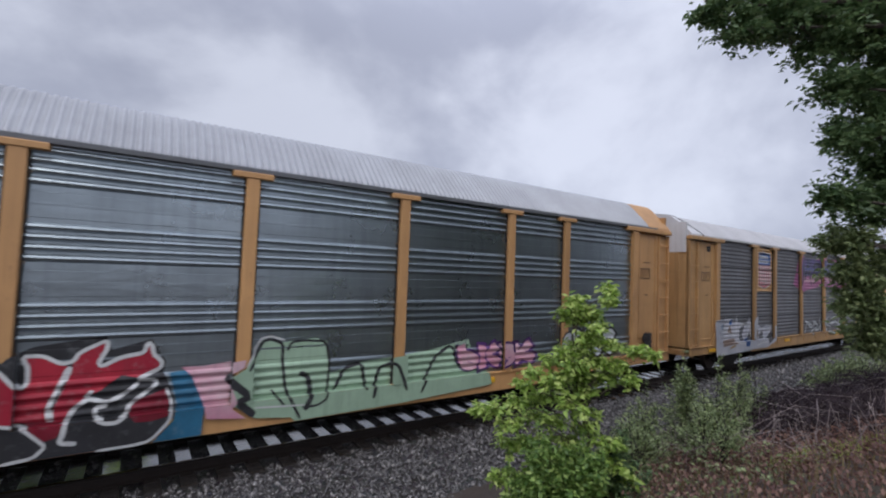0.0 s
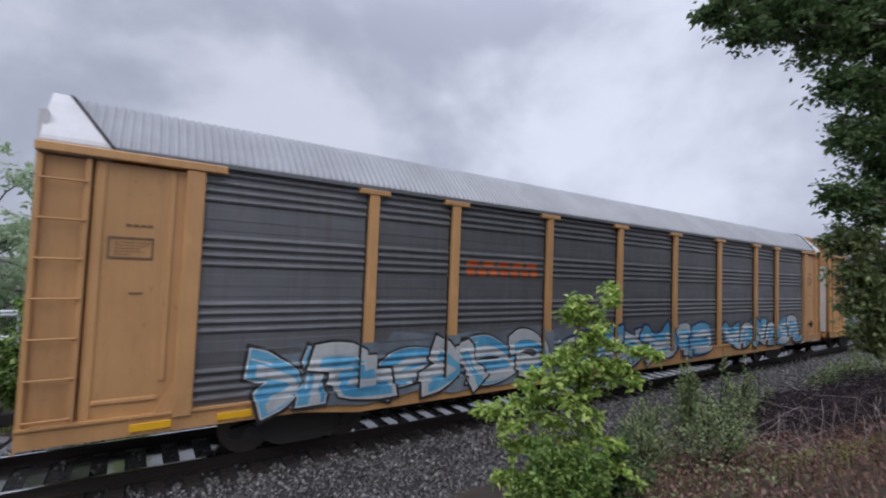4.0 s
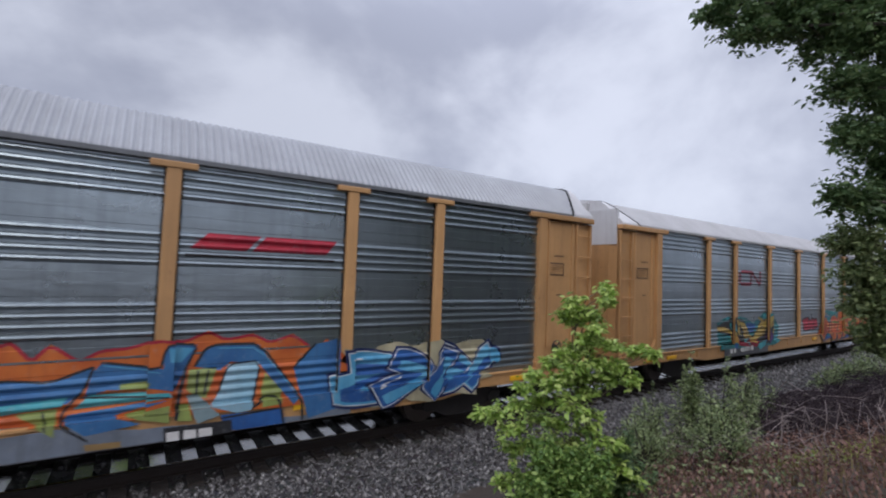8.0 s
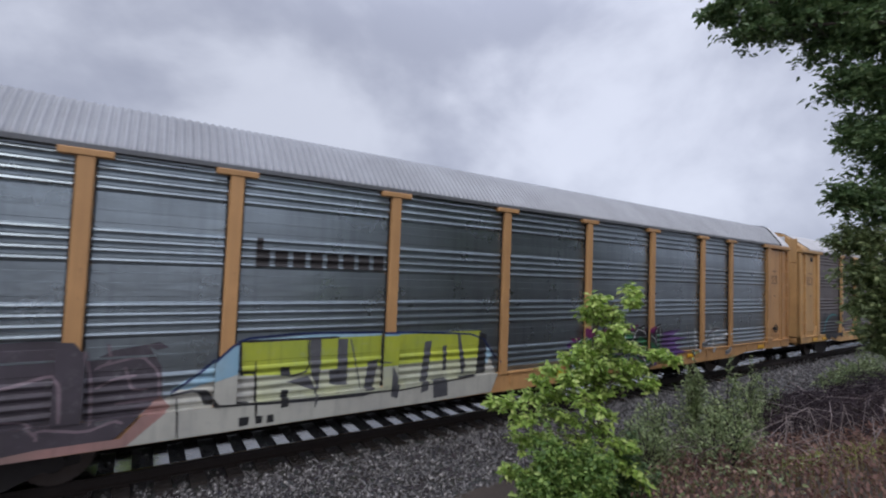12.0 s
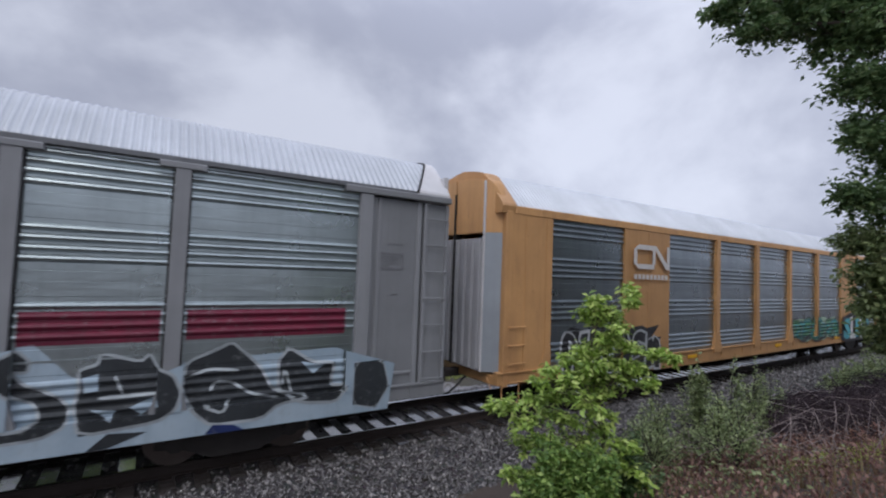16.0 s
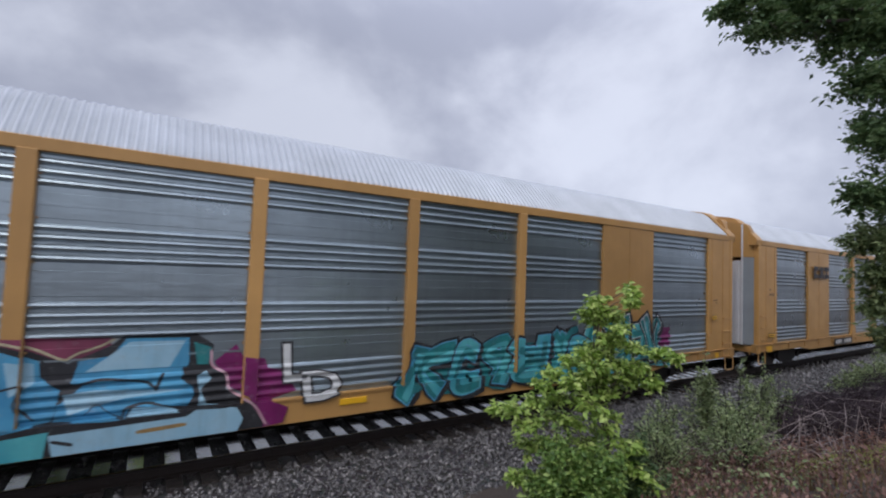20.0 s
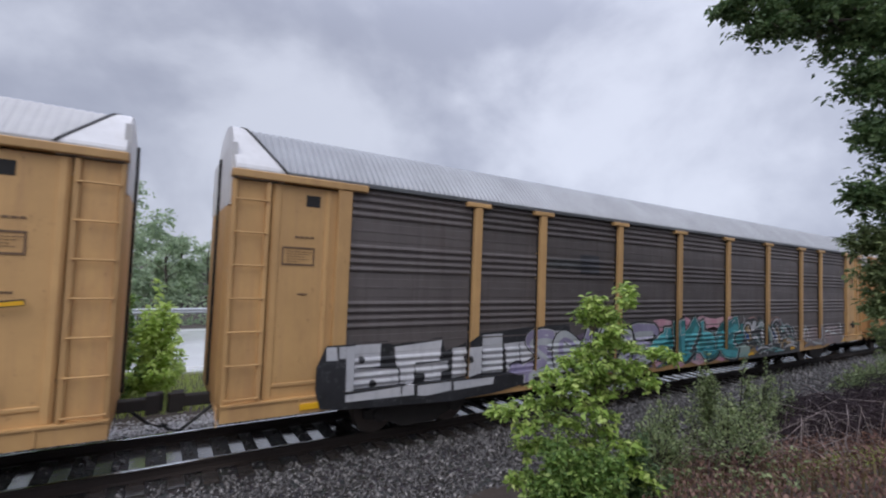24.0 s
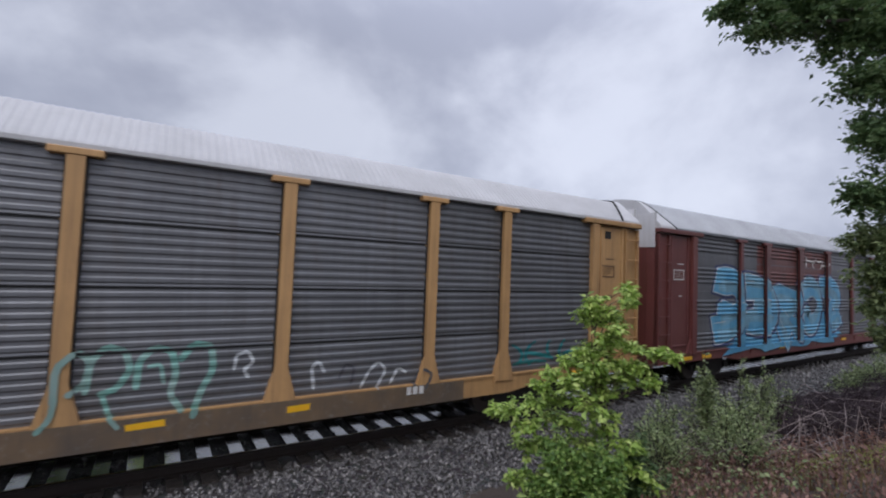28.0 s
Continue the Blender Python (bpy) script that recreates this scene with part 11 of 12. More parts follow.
        (pen, [(17.47, 1.65), (17.65, 1.61), (17.70, 1.42), (17.64, 1.31)], 0.033, PALE, 4.66),
        (pen, [(17.26, 1.83), (17.45, 1.98), (17.63, 1.93)], 0.049, SEA, 4.72),
        (pen, [(17.81, 1.66), (17.99, 1.52), (18.09, 1.30), (18.03, 1.12), (17.87, 1.11)], 0.043, PALE, 4.78),
        (pen, [(17.73, 1.79), (17.91, 1.70), (18.13, 1.42), (18.15, 1.20), (18.07, 1.07)], 0.043, BLACK, 4.84),
        (pen, [(17.78, 1.58), (17.80, 1.33), (17.77, 1.13)], 0.042, BLACK, 4.9),
        (pen, [(17.44, 1.09), (17.67, 1.12), (17.88, 1.06), (18.09, 1.07)], 0.025, PALE, 4.96),
        (pen, [(18.04, 1.68), (18.24, 1.71), (18.47, 1.56), (18.68, 1.32), (18.76, 1.11), (18.73, 0.89)], 0.045, PALE, 5.02),
        (pen, [(18.09, 1.77), (18.35, 1.77), (18.63, 1.57), (18.83, 1.26), (18.85, 1.01)], 0.036, BLACK, 5.08),
        (pen, [(18.14, 1.38), (18.33, 1.36), (18.45, 1.21), (18.57, 1.11)], 0.035, PALE, 5.14),
        (pen, [(17.99, 1.60), (18.18, 1.46), (18.41, 1.35), (18.65, 1.19)], 0.035, PALE, 5.2),
        (pen, [(18.17, 1.50), (18.37, 1.42), (18.53, 1.25), (18.69, 1.12)], 0.035, BLACK, 5.26),
        (pen, [(18.31, 1.75), (18.45, 1.91), (18.73, 1.99), (18.98, 1.88), (19.07, 1.74)], 0.045, PALE, 5.32),
        (pen, [(18.12, 1.89), (18.41, 2.05), (18.72, 2.07), (18.93, 1.97)], 0.036, ROSE, 5.38),
        (pen, [(18.54, 1.78), (18.65, 1.81), (18.78, 1.67), (18.92, 1.43), (18.95, 1.20)], 0.027, PALE, 5.4399999999999995),
        (pen, [(18.66, 1.68), (18.78, 1.76), (18.90, 1.70)], 0.027, PALE, 5.5),
        (pen, [(18.97, 2.02), (19.11, 1.82), (19.29, 1.72), (19.55, 1.79), (19.78, 1.73)], 0.038, PALE, 5.5600000000000005),
        (pen, [(18.89, 1.98), (19.05, 1.74), (19.25, 1.63), (19.51, 1.70), (19.79, 1.60), (19.97, 1.42)], 0.038, BLACK, 5.62),
        (pen, [(19.00, 1.47), (19.21, 1.59), (19.51, 1.56), (19.66, 1.42)], 0.038, PALE, 5.68),
        (pen, [(19.06, 1.19), (19.26, 1.35), (19.53, 1.23), (19.66, 1.09)], 0.038, PALE, 5.74),
        (pen, [(19.01, 1.28), (19.26, 1.42), (19.57, 1.32), (19.72, 1.11)], 0.038, BLACK, 5.8),
        (pen, [(19.58, 1.13), (19.81, 1.15), (19.98, 1.10), (19.80, 1.01), (19.44, 1.00)], 0.049, PALE, 5.859999999999999),
        (pen, [(19.74, 1.69), (19.98, 1.47), (20.14, 1.21), (20.08, 0.99)], 0.030, PALE, 5.92),
        (pen, [(20.02, 1.66), (20.23, 1.50), (20.29, 1.24)], 0.040, PALE, 5.98),
        (pen, [(19.34, 1.48), (19.61, 1.39), (19.89, 1.38), (20.04, 1.27)], 0.029, PALE, 6.04),
        (pen, [(17.95, 0.96), (18.24, 0.96), (18.54, 0.85), (19.10, 0.82)], 0.026, PALE, 6.1),
        (pen, [(17.08, 0.78), (17.29, 0.86), (17.55, 0.84), (17.76, 0.75)], 0.032, PALE, 6.16),
        (pen, [(17.17, 0.84), (17.48, 0.89), (17.88, 0.89), (18.17, 0.82)], 0.033, SEA, 6.22),
        (pen, [(19.27, 0.93), (19.53, 0.95), (19.94, 0.95)], 0.028, PALE, 6.279999999999999),
        (pen, [(17.88, 0.89), (18.16, 0.96), (18.46, 0.89)], 0.034, SEA, 6.34),
        (pen, [(18.24, 0.81), (18.62, 0.82), (18.94, 0.79)], 0.044, AQUA, 6.4),
        (pen, [(16.11, 1.88), (16.21, 1.95), (16.28, 2.05), (16.22, 2.15)], 0.030, PALE, 6.46),
        (pen, [(16.37, 1.94), (16.56, 2.06), (16.85, 2.09), (16.97, 2.14)], 0.031, ROSE, 6.52),
        (pen, [(16.32, 1.94), (16.51, 2.02), (16.73, 2.00), (16.86, 1.90)], 0.038, BLACK, 6.58),
        (pen, [(17.16, 2.04), (17.31, 2.12), (17.45, 2.06), (17.52, 1.93)], 0.049, BLACK, 6.64))),
    ("faded brown and pink graffiti", seq(
        (blob, 20.6, 25.2, 0.75, 1.6, spray((0.26, 0.20, 0.20), (0.20, 0.17, 0.17)), 0, 6, 17),
        (wild, 46, 20.8, 25.0, 0.85, 1.75, (CHROME,), BROWN, None, 0.7, None, 0.35)))] + [
    ("dark patch over the old lettering", seq((rect, 6.9, 8.7, 3.5, 3.75, spray((0.10, 0.10, 0.10)), 0), (rect, 8.0, 8.7, 3.4, 3.9, spray((0.07, 0.07, 0.08)), 1))),
    ("pale bars for the lettering on the sill", seq((rect, 6.4, 8.6, 0.7, 0.96, BLACK, 8), (bars, 6.6, 8.0, 0.75, 0.9, STENCIL_LIGHT, 7, 9))),
])

painted_car(17, YELLOW, ZINC_PALE, ROOF_WHITE, WHITE, "clean yellow-framed car carrier with pale galvanised panels", [
    ("dark bracketed logo of plain shapes", seq((block_logo, 7.6, 8.5, 3.38, 3.72, STENCIL_DARK), (rect, 7.28, 7.34, 3.2, 3.85, STENCIL_DARK, 1), (rect, 7.28, 7.42, 3.79, 3.85, STENCIL_DARK, 1), (rect, 7.28, 7.42, 3.2, 3.26, STENCIL_DARK, 1), (rect, 8.72, 8.78, 3.2, 3.85, STENCIL_DARK, 1), (rect, 8.64, 8.78, 3.79, 3.85, STENCIL_DARK, 1), (rect, 8.64, 8.78, 3.2, 3.26, STENCIL_DARK, 1), (bars, 7.45, 7.65, 3.08, 3.15, STENCIL_DARK, 2), (bars, 8.4, 8.6, 3.08, 3.15, STENCIL_DARK, 2))),
    ("yellow warning plate with dark bars on the end panel", seq((rect, 25.85, 26.45, 1.62, 1.84, STENCIL_DARK, 1), (rect, 25.87, 26.43, 1.64, 1.82, REFLECT, 2), (bars, 25.92, 26.38, 1.74, 1.78, STENCIL_DARK, 7, 3), (bars, 25.92, 26.38, 1.68, 1.71, STENCIL_DARK, 6, 3)))] + [
    ("black board with pale bars on the sill", seq((rect, 5.6, 8.0, 0.70, 0.98, BLACK, 0), (bars, 5.8, 6.6, 0.76, 0.92, STENCIL_LIGHT, 4), (bars, 6.9, 7.85, 0.76, 0.92, STENCIL_LIGHT, 6))),
    ("grey vent plate on the sill", seq((rect, 24.9, 25.5, 0.84, 1.0, STENCIL_LIGHT, 1), (bars, 24.95, 25.45, 0.87, 0.97, STENCIL_DARK, 2, 2))),
], gusset=True)

painted_car(18, AGED_YELLOW, ZINC_OLD, ROOF_WHITE, WHITE, "old yellow car carrier with dark ribbed panels and teal graffiti", [
    ("faint pale round outlined graffiti", seq(
        (pen, [(2.9, 1.0), (2.8, 1.4), (3.2, 1.7), (3.8, 1.65), (4.2, 1.3), (3.9, 0.98), (3.3, 1.0)], 0.05, DUSK, 0),
        (pen, [(3.1, 1.1), (3.0, 1.4), (3.4, 1.6), (3.9, 1.45)], 0.035, CHROME, 1),
        (pen, [(5.1, 1.2), (5.3, 1.8), (5.9, 1.9), (6.2, 1.4)], 0.06, spray((0.12, 0.22, 0.20)), 0),
        (pen, [(5.3, 1.2), (5.5, 1.6), (5.9, 1.55)], 0.04, DUSK, 1),
        (pen, [(4.2, 1.1), (4.7, 1.5), (5.1, 1.2)], 0.035, DUSK, 0))),
    ("dull teal drooping graffiti", seq(
        K(47, 7.8, 12.4, 0.95, 1.8, 5, (spray((0.16, 0.32, 0.28), (0.24, 0.30, 0.28)),), ZINC_OLD))),
    ("teal looped outlines with faint grey tags", seq(
        (pen, [(15.04, 1.31), (15.04, 1.84), (15.23, 2.04), (15.39, 1.89), (15.35, 1.58), (15.16, 1.45)], 0.086, spray((0.15, 0.34, 0.29), (0.24, 0.34, 0.31)), 1),
        (pen, [(15.35, 1.43), (15.39, 1.89), (15.56, 2.09), (15.77, 2.01), (15.85, 1.74), (15.69, 1.47), (15.49, 1.41)], 0.089, spray((0.15, 0.34, 0.29), (0.24, 0.34, 0.31)), 1),
        (pen, [(15.92, 1.44), (15.94, 1.85), (16.12, 2.05), (16.34, 1.97), (16.41, 1.65), (16.34, 1.32), (16.51, 1.07)], 0.093, spray((0.15, 0.34, 0.29), (0.24, 0.34, 0.31)), 1),
        (pen, [(16.44, 1.81), (16.62, 2.08), (16.86, 2.03), (16.90, 1.65), (16.75, 1.35), (16.64, 0.96)], 0.097, spray((0.15, 0.34, 0.29), (0.24, 0.34, 0.31)), 1),
        (pen, [(14.88, 0.99), (15.02, 1.17), (15.06, 1.46)], 0.068, spray((0.15, 0.34, 0.29), (0.24, 0.34, 0.31)), 1),
        (pen, [(15.54, 1.41), (15.63, 1.11), (15.76, 0.93)], 0.063, spray((0.15, 0.34, 0.29), (0.24, 0.34, 0.31)), 1),
        (pen, [(16.05, 1.76), (16.21, 1.79), (16.26, 1.49)], 0.059, spray((0.15, 0.34, 0.29), (0.24, 0.34, 0.31)), 1),
        (pen, [(17.19, 1.62), (17.22, 1.86), (17.38, 1.91), (17.48, 1.73), (17.33, 1.61), (17.41, 1.48)], 0.055, CHROME, 1),
        (pen, [(18.46, 1.17), (18.41, 1.57), (18.53, 1.66), (18.64, 1.45)], 0.060, CHROME, 1),
        (pen, [(18.90, 1.32), (19.01, 1.57), (19.18, 1.50), (19.13, 1.20)], 0.052, DUSK, 1),
        (pen, [(19.30, 1.10), (19.48, 1.43), (19.66, 1.57), (19.81, 1.40), (19.61, 1.07)], 0.054, CHROME, 1),
        (pen, [(19.89, 1.12), (20.06, 1.43), (20.24, 1.31)], 0.055, CHROME, 1),
        (pen, [(20.33, 0.99), (20.55, 1.39), (20.75, 1.26), (20.61, 0.96)], 0.057, DUSK, 1))),
    ("brown grime along the sill between yellow reflectors", seq(
        (rect, 14.37, 21.52, 0.664, 1.06, spray((0.17, 0.115, 0.07), (0.11, 0.085, 0.065)), 0),
        (fill, [(15.83, 0.98), (16.30, 1.00), (16.31, 0.90), (15.84, 0.89)], REFLECT, 1),
        (fill, [(18.01, 0.96), (18.38, 0.97), (18.38, 0.86), (18.01, 0.85)], REFLECT, 1))),
    ("teal outlined tag", seq((wild, 48, 22.8, 25.2, 1.2, 1.8, (TEAL,), TEAL, None, 1.0, None, 0.3))),
    ("pale bars for the letters on the sill", seq((bars, 8.2, 9.8, 0.72, 0.86, STENCIL_LIGHT, 7, 6), (bars, 20.2, 20.6, 0.9, 1.05, STENCIL_LIGHT, 3, 6))),
], profile="old", gusset=True)

painted_car(19, MAROON, ZINC_OLD, ROOF_ZINC, WHITE, "maroon-framed car carrier with tall blue graffiti over its side", [
    ("maroon painted panel high on the side", seq((rect, 6.0, 12.5, 3.3, 4.75, spray((0.16, 0.05, 0.04)), 0))),
    ("tall pale blue graffiti", seq((blob, 3.0, 14.4, 0.8, 2.3, SKY, 1, 3, 13), K(49, 3.2, 13.8, 0.9, 3.9, 5, (SKY, spray((0.20, 0.42, 0.56))), NAVY, None, NAVY, SNOW, 0.3))),
    ("pale tag on the far bays", seq((wild, 49, 10.2, 12.2, 4.0, 4.5, (STENCIL_LIGHT,), STENCIL_LIGHT, None, 1.0, None, 0.3))),
])

loose_strap(CARS[4])

# ---- plants ----
def leaf_cloud(name, spots, size, mat, seed, droop=0.25, spread=0.35):
    """Folded leaves, four triangles each, at the given places."""
    rng = np.random.default_rng(seed)
    p = np.asarray(spots)
    n = len(p)
    leaf = np.array([(0, 0, 0), (0.25, 0.46, 0.09), (0, 0.5, -0.03), (-0.25, 0.46, 0.09), (0, 1.0, -0.06)])
    tri = np.array([(0, 1, 2), (0, 2, 3), (1, 4, 2), (2, 4, 3)])
    az, el, roll = rng.uniform(0, 2 * np.pi, n), rng.normal(-droop, spread, n), rng.normal(0, 0.6, n)
    d = np.stack([np.cos(el) * np.cos(az), np.cos(el) * np.sin(az), np.sin(el)], 1)
    side = np.stack([-np.sin(az), np.cos(az), np.zeros(n)], 1)
    up = np.cross(side, d)
    s2 = side * np.cos(roll)[:, None] + up * np.sin(roll)[:, None]
    u2 = np.cross(s2, d)
    scale = size * rng.uniform(0.6, 1.3, n)
    verts = p[:, None] + scale[:, None, None] * (leaf[None, :, 0:1] * s2[:, None] + leaf[None, :, 1:2] * d[:, None] - leaf[None, :, 2:3] * u2[:, None])
    tris = tri[None] + 5 * np.arange(n)[:, None, None]
    return array_mesh(name, verts.reshape(-1, 3), tris.reshape(-1, 3), mat)


def clump_spots(rng, centre, radius, count, sprigs=14, flat=0.8):
    """Places along short drooping sprigs inside a ball, so that the outline is ragged."""
    out = []
    c = np.array(centre)
    for _ in range(sprigs):
        d = rng.normal(size=3)
        d /= np.linalg.norm(d)
        d[2] *= flat
        tip = c + d * radius * rng.uniform(0.6, 1.12)
        k = max(1, count // sprigs)
        t = rng.uniform(0.05, 1, k) ** 0.7
        out.append(c + (tip - c) * t[:, None] + rng.normal(0, radius * 0.10, (k, 3)))
    return np.concatenate(out)


def child_mesh(name, me, parent, label=""):
    ob = new(name, me)
    ob.parent = parent
    if label:
        tagged(ob, label)
    return ob


def near_tree():
    """The broad-leaved tree whose crown hangs in from one side."""
    tree = thing("tree", "dark green broad-leaved tree on the bank beside the track", "tree", at=(9.38, -0.36, 1.6))
    base = Vector((9.3, -0.3, 1.6))
    edge = [(6.8, 3.33, 7.32, .40), (6.95, 3.0, 6.91, .42), (7.35, 2.61, 7.04, .55), (7.76, 2.22, 6.74, .60), (8.28, 1.88, 6.73, .7), (7.72, 2.05, 5.93, .46),
                (8.52, 1.85, 5.85, .71), (7.78, 2.02, 5.29, .42), (8.57, 1.84, 4.98, .59), (7.55, 2.08, 4.41, .34), (8.3, 1.9, 4.33, .46), (7.98, 2.04, 3.84, .32),
                (8.65, 1.84, 3.65, .52), (8.27, 1.97, 3.24, .3), (8.56, 1.9, 2.89, .3),
                (8.15, 2.12, 3.4, .34), (8.25, 2.1, 3.0, .32), (8.45, 2.02, 2.65, .3), (8.65, 1.95, 2.4, .28), (8.0, 2.2, 3.9, .36)]
    inner = [(7.4, 3.2, 7.89, .6), (8.0, 2.6, 7.79, .8), (8.8, 1.8, 7.59, .9), (9.3, 1.4, 6.29, .9), (9.4, 1.3, 5.09, .9), (9.6, 0.4, 7.29, 1.1),
                 (9.9, -0.4, 5.89, 1.2), (9.9, -1.0, 7.99, 1.2), (8.7, -0.9, 7.49, 1.0), (9.0, 0.9, 8.59, 1.0), (8.9, 1.75, 6.99, .75), (8.95, 1.75, 6.29, .7),
                 (9.0, 1.7, 5.49, .75), (9.0, 1.72, 4.59, .6), (8.1, 2.3, 7.29, .7), (8.5, 2.0, 7.29, .7), (7.7, 2.7, 7.59, .5)]
    rng = np.random.default_rng(3)
    bm = bmesh.new()
    tube(bm, [(0, 0, -0.3), (0.05, 0.05, 1.2), (-0.05, 0.15, 2.8), (0.1, 0.2, 4.6), (0.0, 0.1, 6.6)], [0.24, 0.19, 0.16, 0.11, 0.05], 10)
    part("trunk", bm, BARK, tree)
    bm = bmesh.new()
    spots, low_spots = [], []
    for x, y, z, r in edge + inner:
        start = Vector((0.0, 0.15, min(max(z - 1.6 - 1.0, 1.2), 5.5)))
        end = Vector((x, y, z)) - base
        mid = (start + end) / 2 + Vector((0, 0, 0.25))
        tube(bm, [start, mid, end], [0.05, 0.03, 0.012], 5)
        inside = Vector((x, y, z)) - base
        got = clump_spots(rng, inside, r, int((700 + 3600 * r * r) * (0.8 if z < 4.39 else 1.0)), 34)
        # Low clumps take a lighter leaf colour, with the brightness put into it.
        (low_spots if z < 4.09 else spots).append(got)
        for _ in range(5):
            d = Vector(rng.normal(size=3)).normalized() * r
            tube(bm, [end, end + d * 0.5 + Vector((0, 0, 0.04)), end + d], [0.010, 0.006, 0.003], 3)
    part("limb", bm, BARK, tree)
    child_mesh("crown", leaf_cloud("crown", np.concatenate(spots), 0.10, LEAF_TREE, 4), tree)
    child_mesh("low_branch_leaves", leaf_cloud("low_branch_leaves", np.concatenate(low_spots), 0.09, LEAF_WEED, 5), tree, "low branch leaves coloured lighter than the crown for the light there")


def sapling(x, y, height, spread, leaf, mat, count, seed, label, name="sapling", sprig_n=26, z0=None):
    """A young shrub: thin stems, each with side sprigs of leaves."""
    rng = np.random.default_rng(seed)
    z0 = ground_z(x, y) - 0.05 if z0 is None else z0
    ob = thing(name, label, "bush", at=(x, y, z0))
    bm = bmesh.new()
    spots = []
    for k in range(sprig_n):
        if k == 0:
            tip = Vector((0.0, 0.0, height))
        else:
            a = rng.uniform(0, 2 * math.pi)
            h = height * rng.uniform(0.25, 0.86)
            reach = spread * (1.12 - h / height) * rng.uniform(0.45, 1.15)
            tip = Vector((reach * math.cos(a), reach * math.sin(a), h))
        root = Vector((0, 0, max(0.0, tip.z - height * 0.45))) if k else Vector((0, 0, 0))
        mid = (root + tip) / 2 + Vector((rng.normal() * 0.04, rng.normal() * 0.04, 0.08))
        tube(bm, [root, mid, tip], [0.016 if k == 0 else 0.007, 0.008 if k == 0 else 0.005, 0.002], 4)
        n = count // sprig_n
        t = rng.uniform(0.25, 1.0, n)
        path = np.array([(1 - s) ** 2 * np.array(root) + 2 * s * (1 - s) * np.array(mid) + s * s * np.array(tip) for s in t])
        spots.append(path + rng.normal(0, 0.075, (n, 3)) * (1.25 - t)[:, None] * (spread / 0.9))
    part("stem", bm, TWIG, ob)
    child_mesh("leaves", leaf_cloud("leaves", np.concatenate(spots), leaf, mat, seed + 1, 0.1, 0.45), ob)
    return ob


def tiered_sapling(x, y, tiers, seed, label):
    """A young tree whose leaves sit in airy layered sprays; tiers are (sideways, height over the eye level's foot, radius)."""
    rng = np.random.default_rng(seed)
    z0 = ground_z(x, y) - 0.05
    ob = thing("sapling", label, "sapling", at=(x, y, z0))
    side, deep = Vector((0.83, -0.55, 0)), Vector((0.55, 0.83, 0))
    bm = bmesh.new()
    top = max(z for _, z, _ in tiers) - z0
    lean = lambda u, z: side * u + Vector((0, 0, z))
    tube(bm, [(0, 0, 0), lean(-0.15, top * 0.35), lean(-0.30, top * 0.62), lean(-0.33, top * 0.86)], [0.016, 0.012, 0.008, 0.004], 6)
    tube(bm, [lean(-0.3, top * 0.62), lean(-0.15, top * 0.82), lean(0.02, top)], [0.006, 0.004, 0.002], 5)
    spots = []
    for u, z, r in tiers:
        c = side * u + deep * rng.uniform(-0.28, 0.16) + Vector((0, 0, z - z0))
        root = lean(-0.33 * min(1.0, max(0.1, c.z - 0.35) / (0.86 * top)), max(0.1, c.z - 0.25 - 0.25 * abs(u + 0.3)))
        tube(bm, [root, (root + c) / 2 + Vector((0, 0, 0.06)), c], [0.008, 0.006, 0.003], 4)
        for _ in range(int(5 + 30 * r)):
            a, h = rng.uniform(0, 6.28), rng.normal(0, 0.28)
            tip = c + Vector((math.cos(a), math.sin(a), h)) * r * rng.uniform(0.7, 1.3)
            tube(bm, [c, (c + tip) / 2 + Vector((0, 0, 0.03)), tip - Vector((0, 0, 0.03))], [0.004, 0.003, 0.001], 3)
            n = 20
            t = np.linspace(0.15, 1.0, n)
            spots.append(np.array(c) + (np.array(tip) - np.array(c)) * t[:, None] + rng.normal(0, 0.022, (n, 3)))
    part("stem", bm, STEM, ob)
    child_mesh("leaves", leaf_cloud("leaves", np.concatenate(spots), 0.082, LEAF_SAPLING, seed + 1, 0.25, 0.35), ob)
    return ob


def blades(name, label, count, x0, x1, y0, y1, h, mat, seed, category="grass", z=None, lean=0.35):
    """Many bent narrow blades, two triangles high, in one sheet of stuff."""
    rng = np.random.default_rng(seed)
    x, y = rng.uniform(x0, x1, count), rng.uniform(y0, y1, count)
    zz = np.array([ground_z(a, b) for a, b in zip(x, y)]) if z is None else np.full(count, z)
    hh = h * rng.uniform(0.4, 1.3, count)
    a, l = rng.uniform(0, 2 * np.pi, count), rng.normal(0, lean, count)
    w = 0.006 + 0.01 * hh
    dx, dy = np.cos(a), np.sin(a)
    p = np.stack([x, y, zz - 0.03], 1)
    s = np.stack([-dy, dx, np.zeros(count)], 1) * w[:, None]
    mid = p + np.stack([dx * l * hh * 0.4, dy * l * hh * 0.4, hh * 0.6], 1)
    tip = p + np.stack([dx * l * hh * 1.2, dy * l * hh * 1.2, hh], 1)
    verts = np.stack([p - s, p + s, mid - s * 0.7, mid + s * 0.7, tip], 1).reshape(-1, 3)
    tris = np.array([(0, 1, 2), (1, 3, 2), (2, 3, 4)])[None] + 5 * np.arange(count)[:, None, None]
    tagged(new(name, array_mesh(name, verts, tris.reshape(-1, 3), mat)), label, category, kind="stuff")


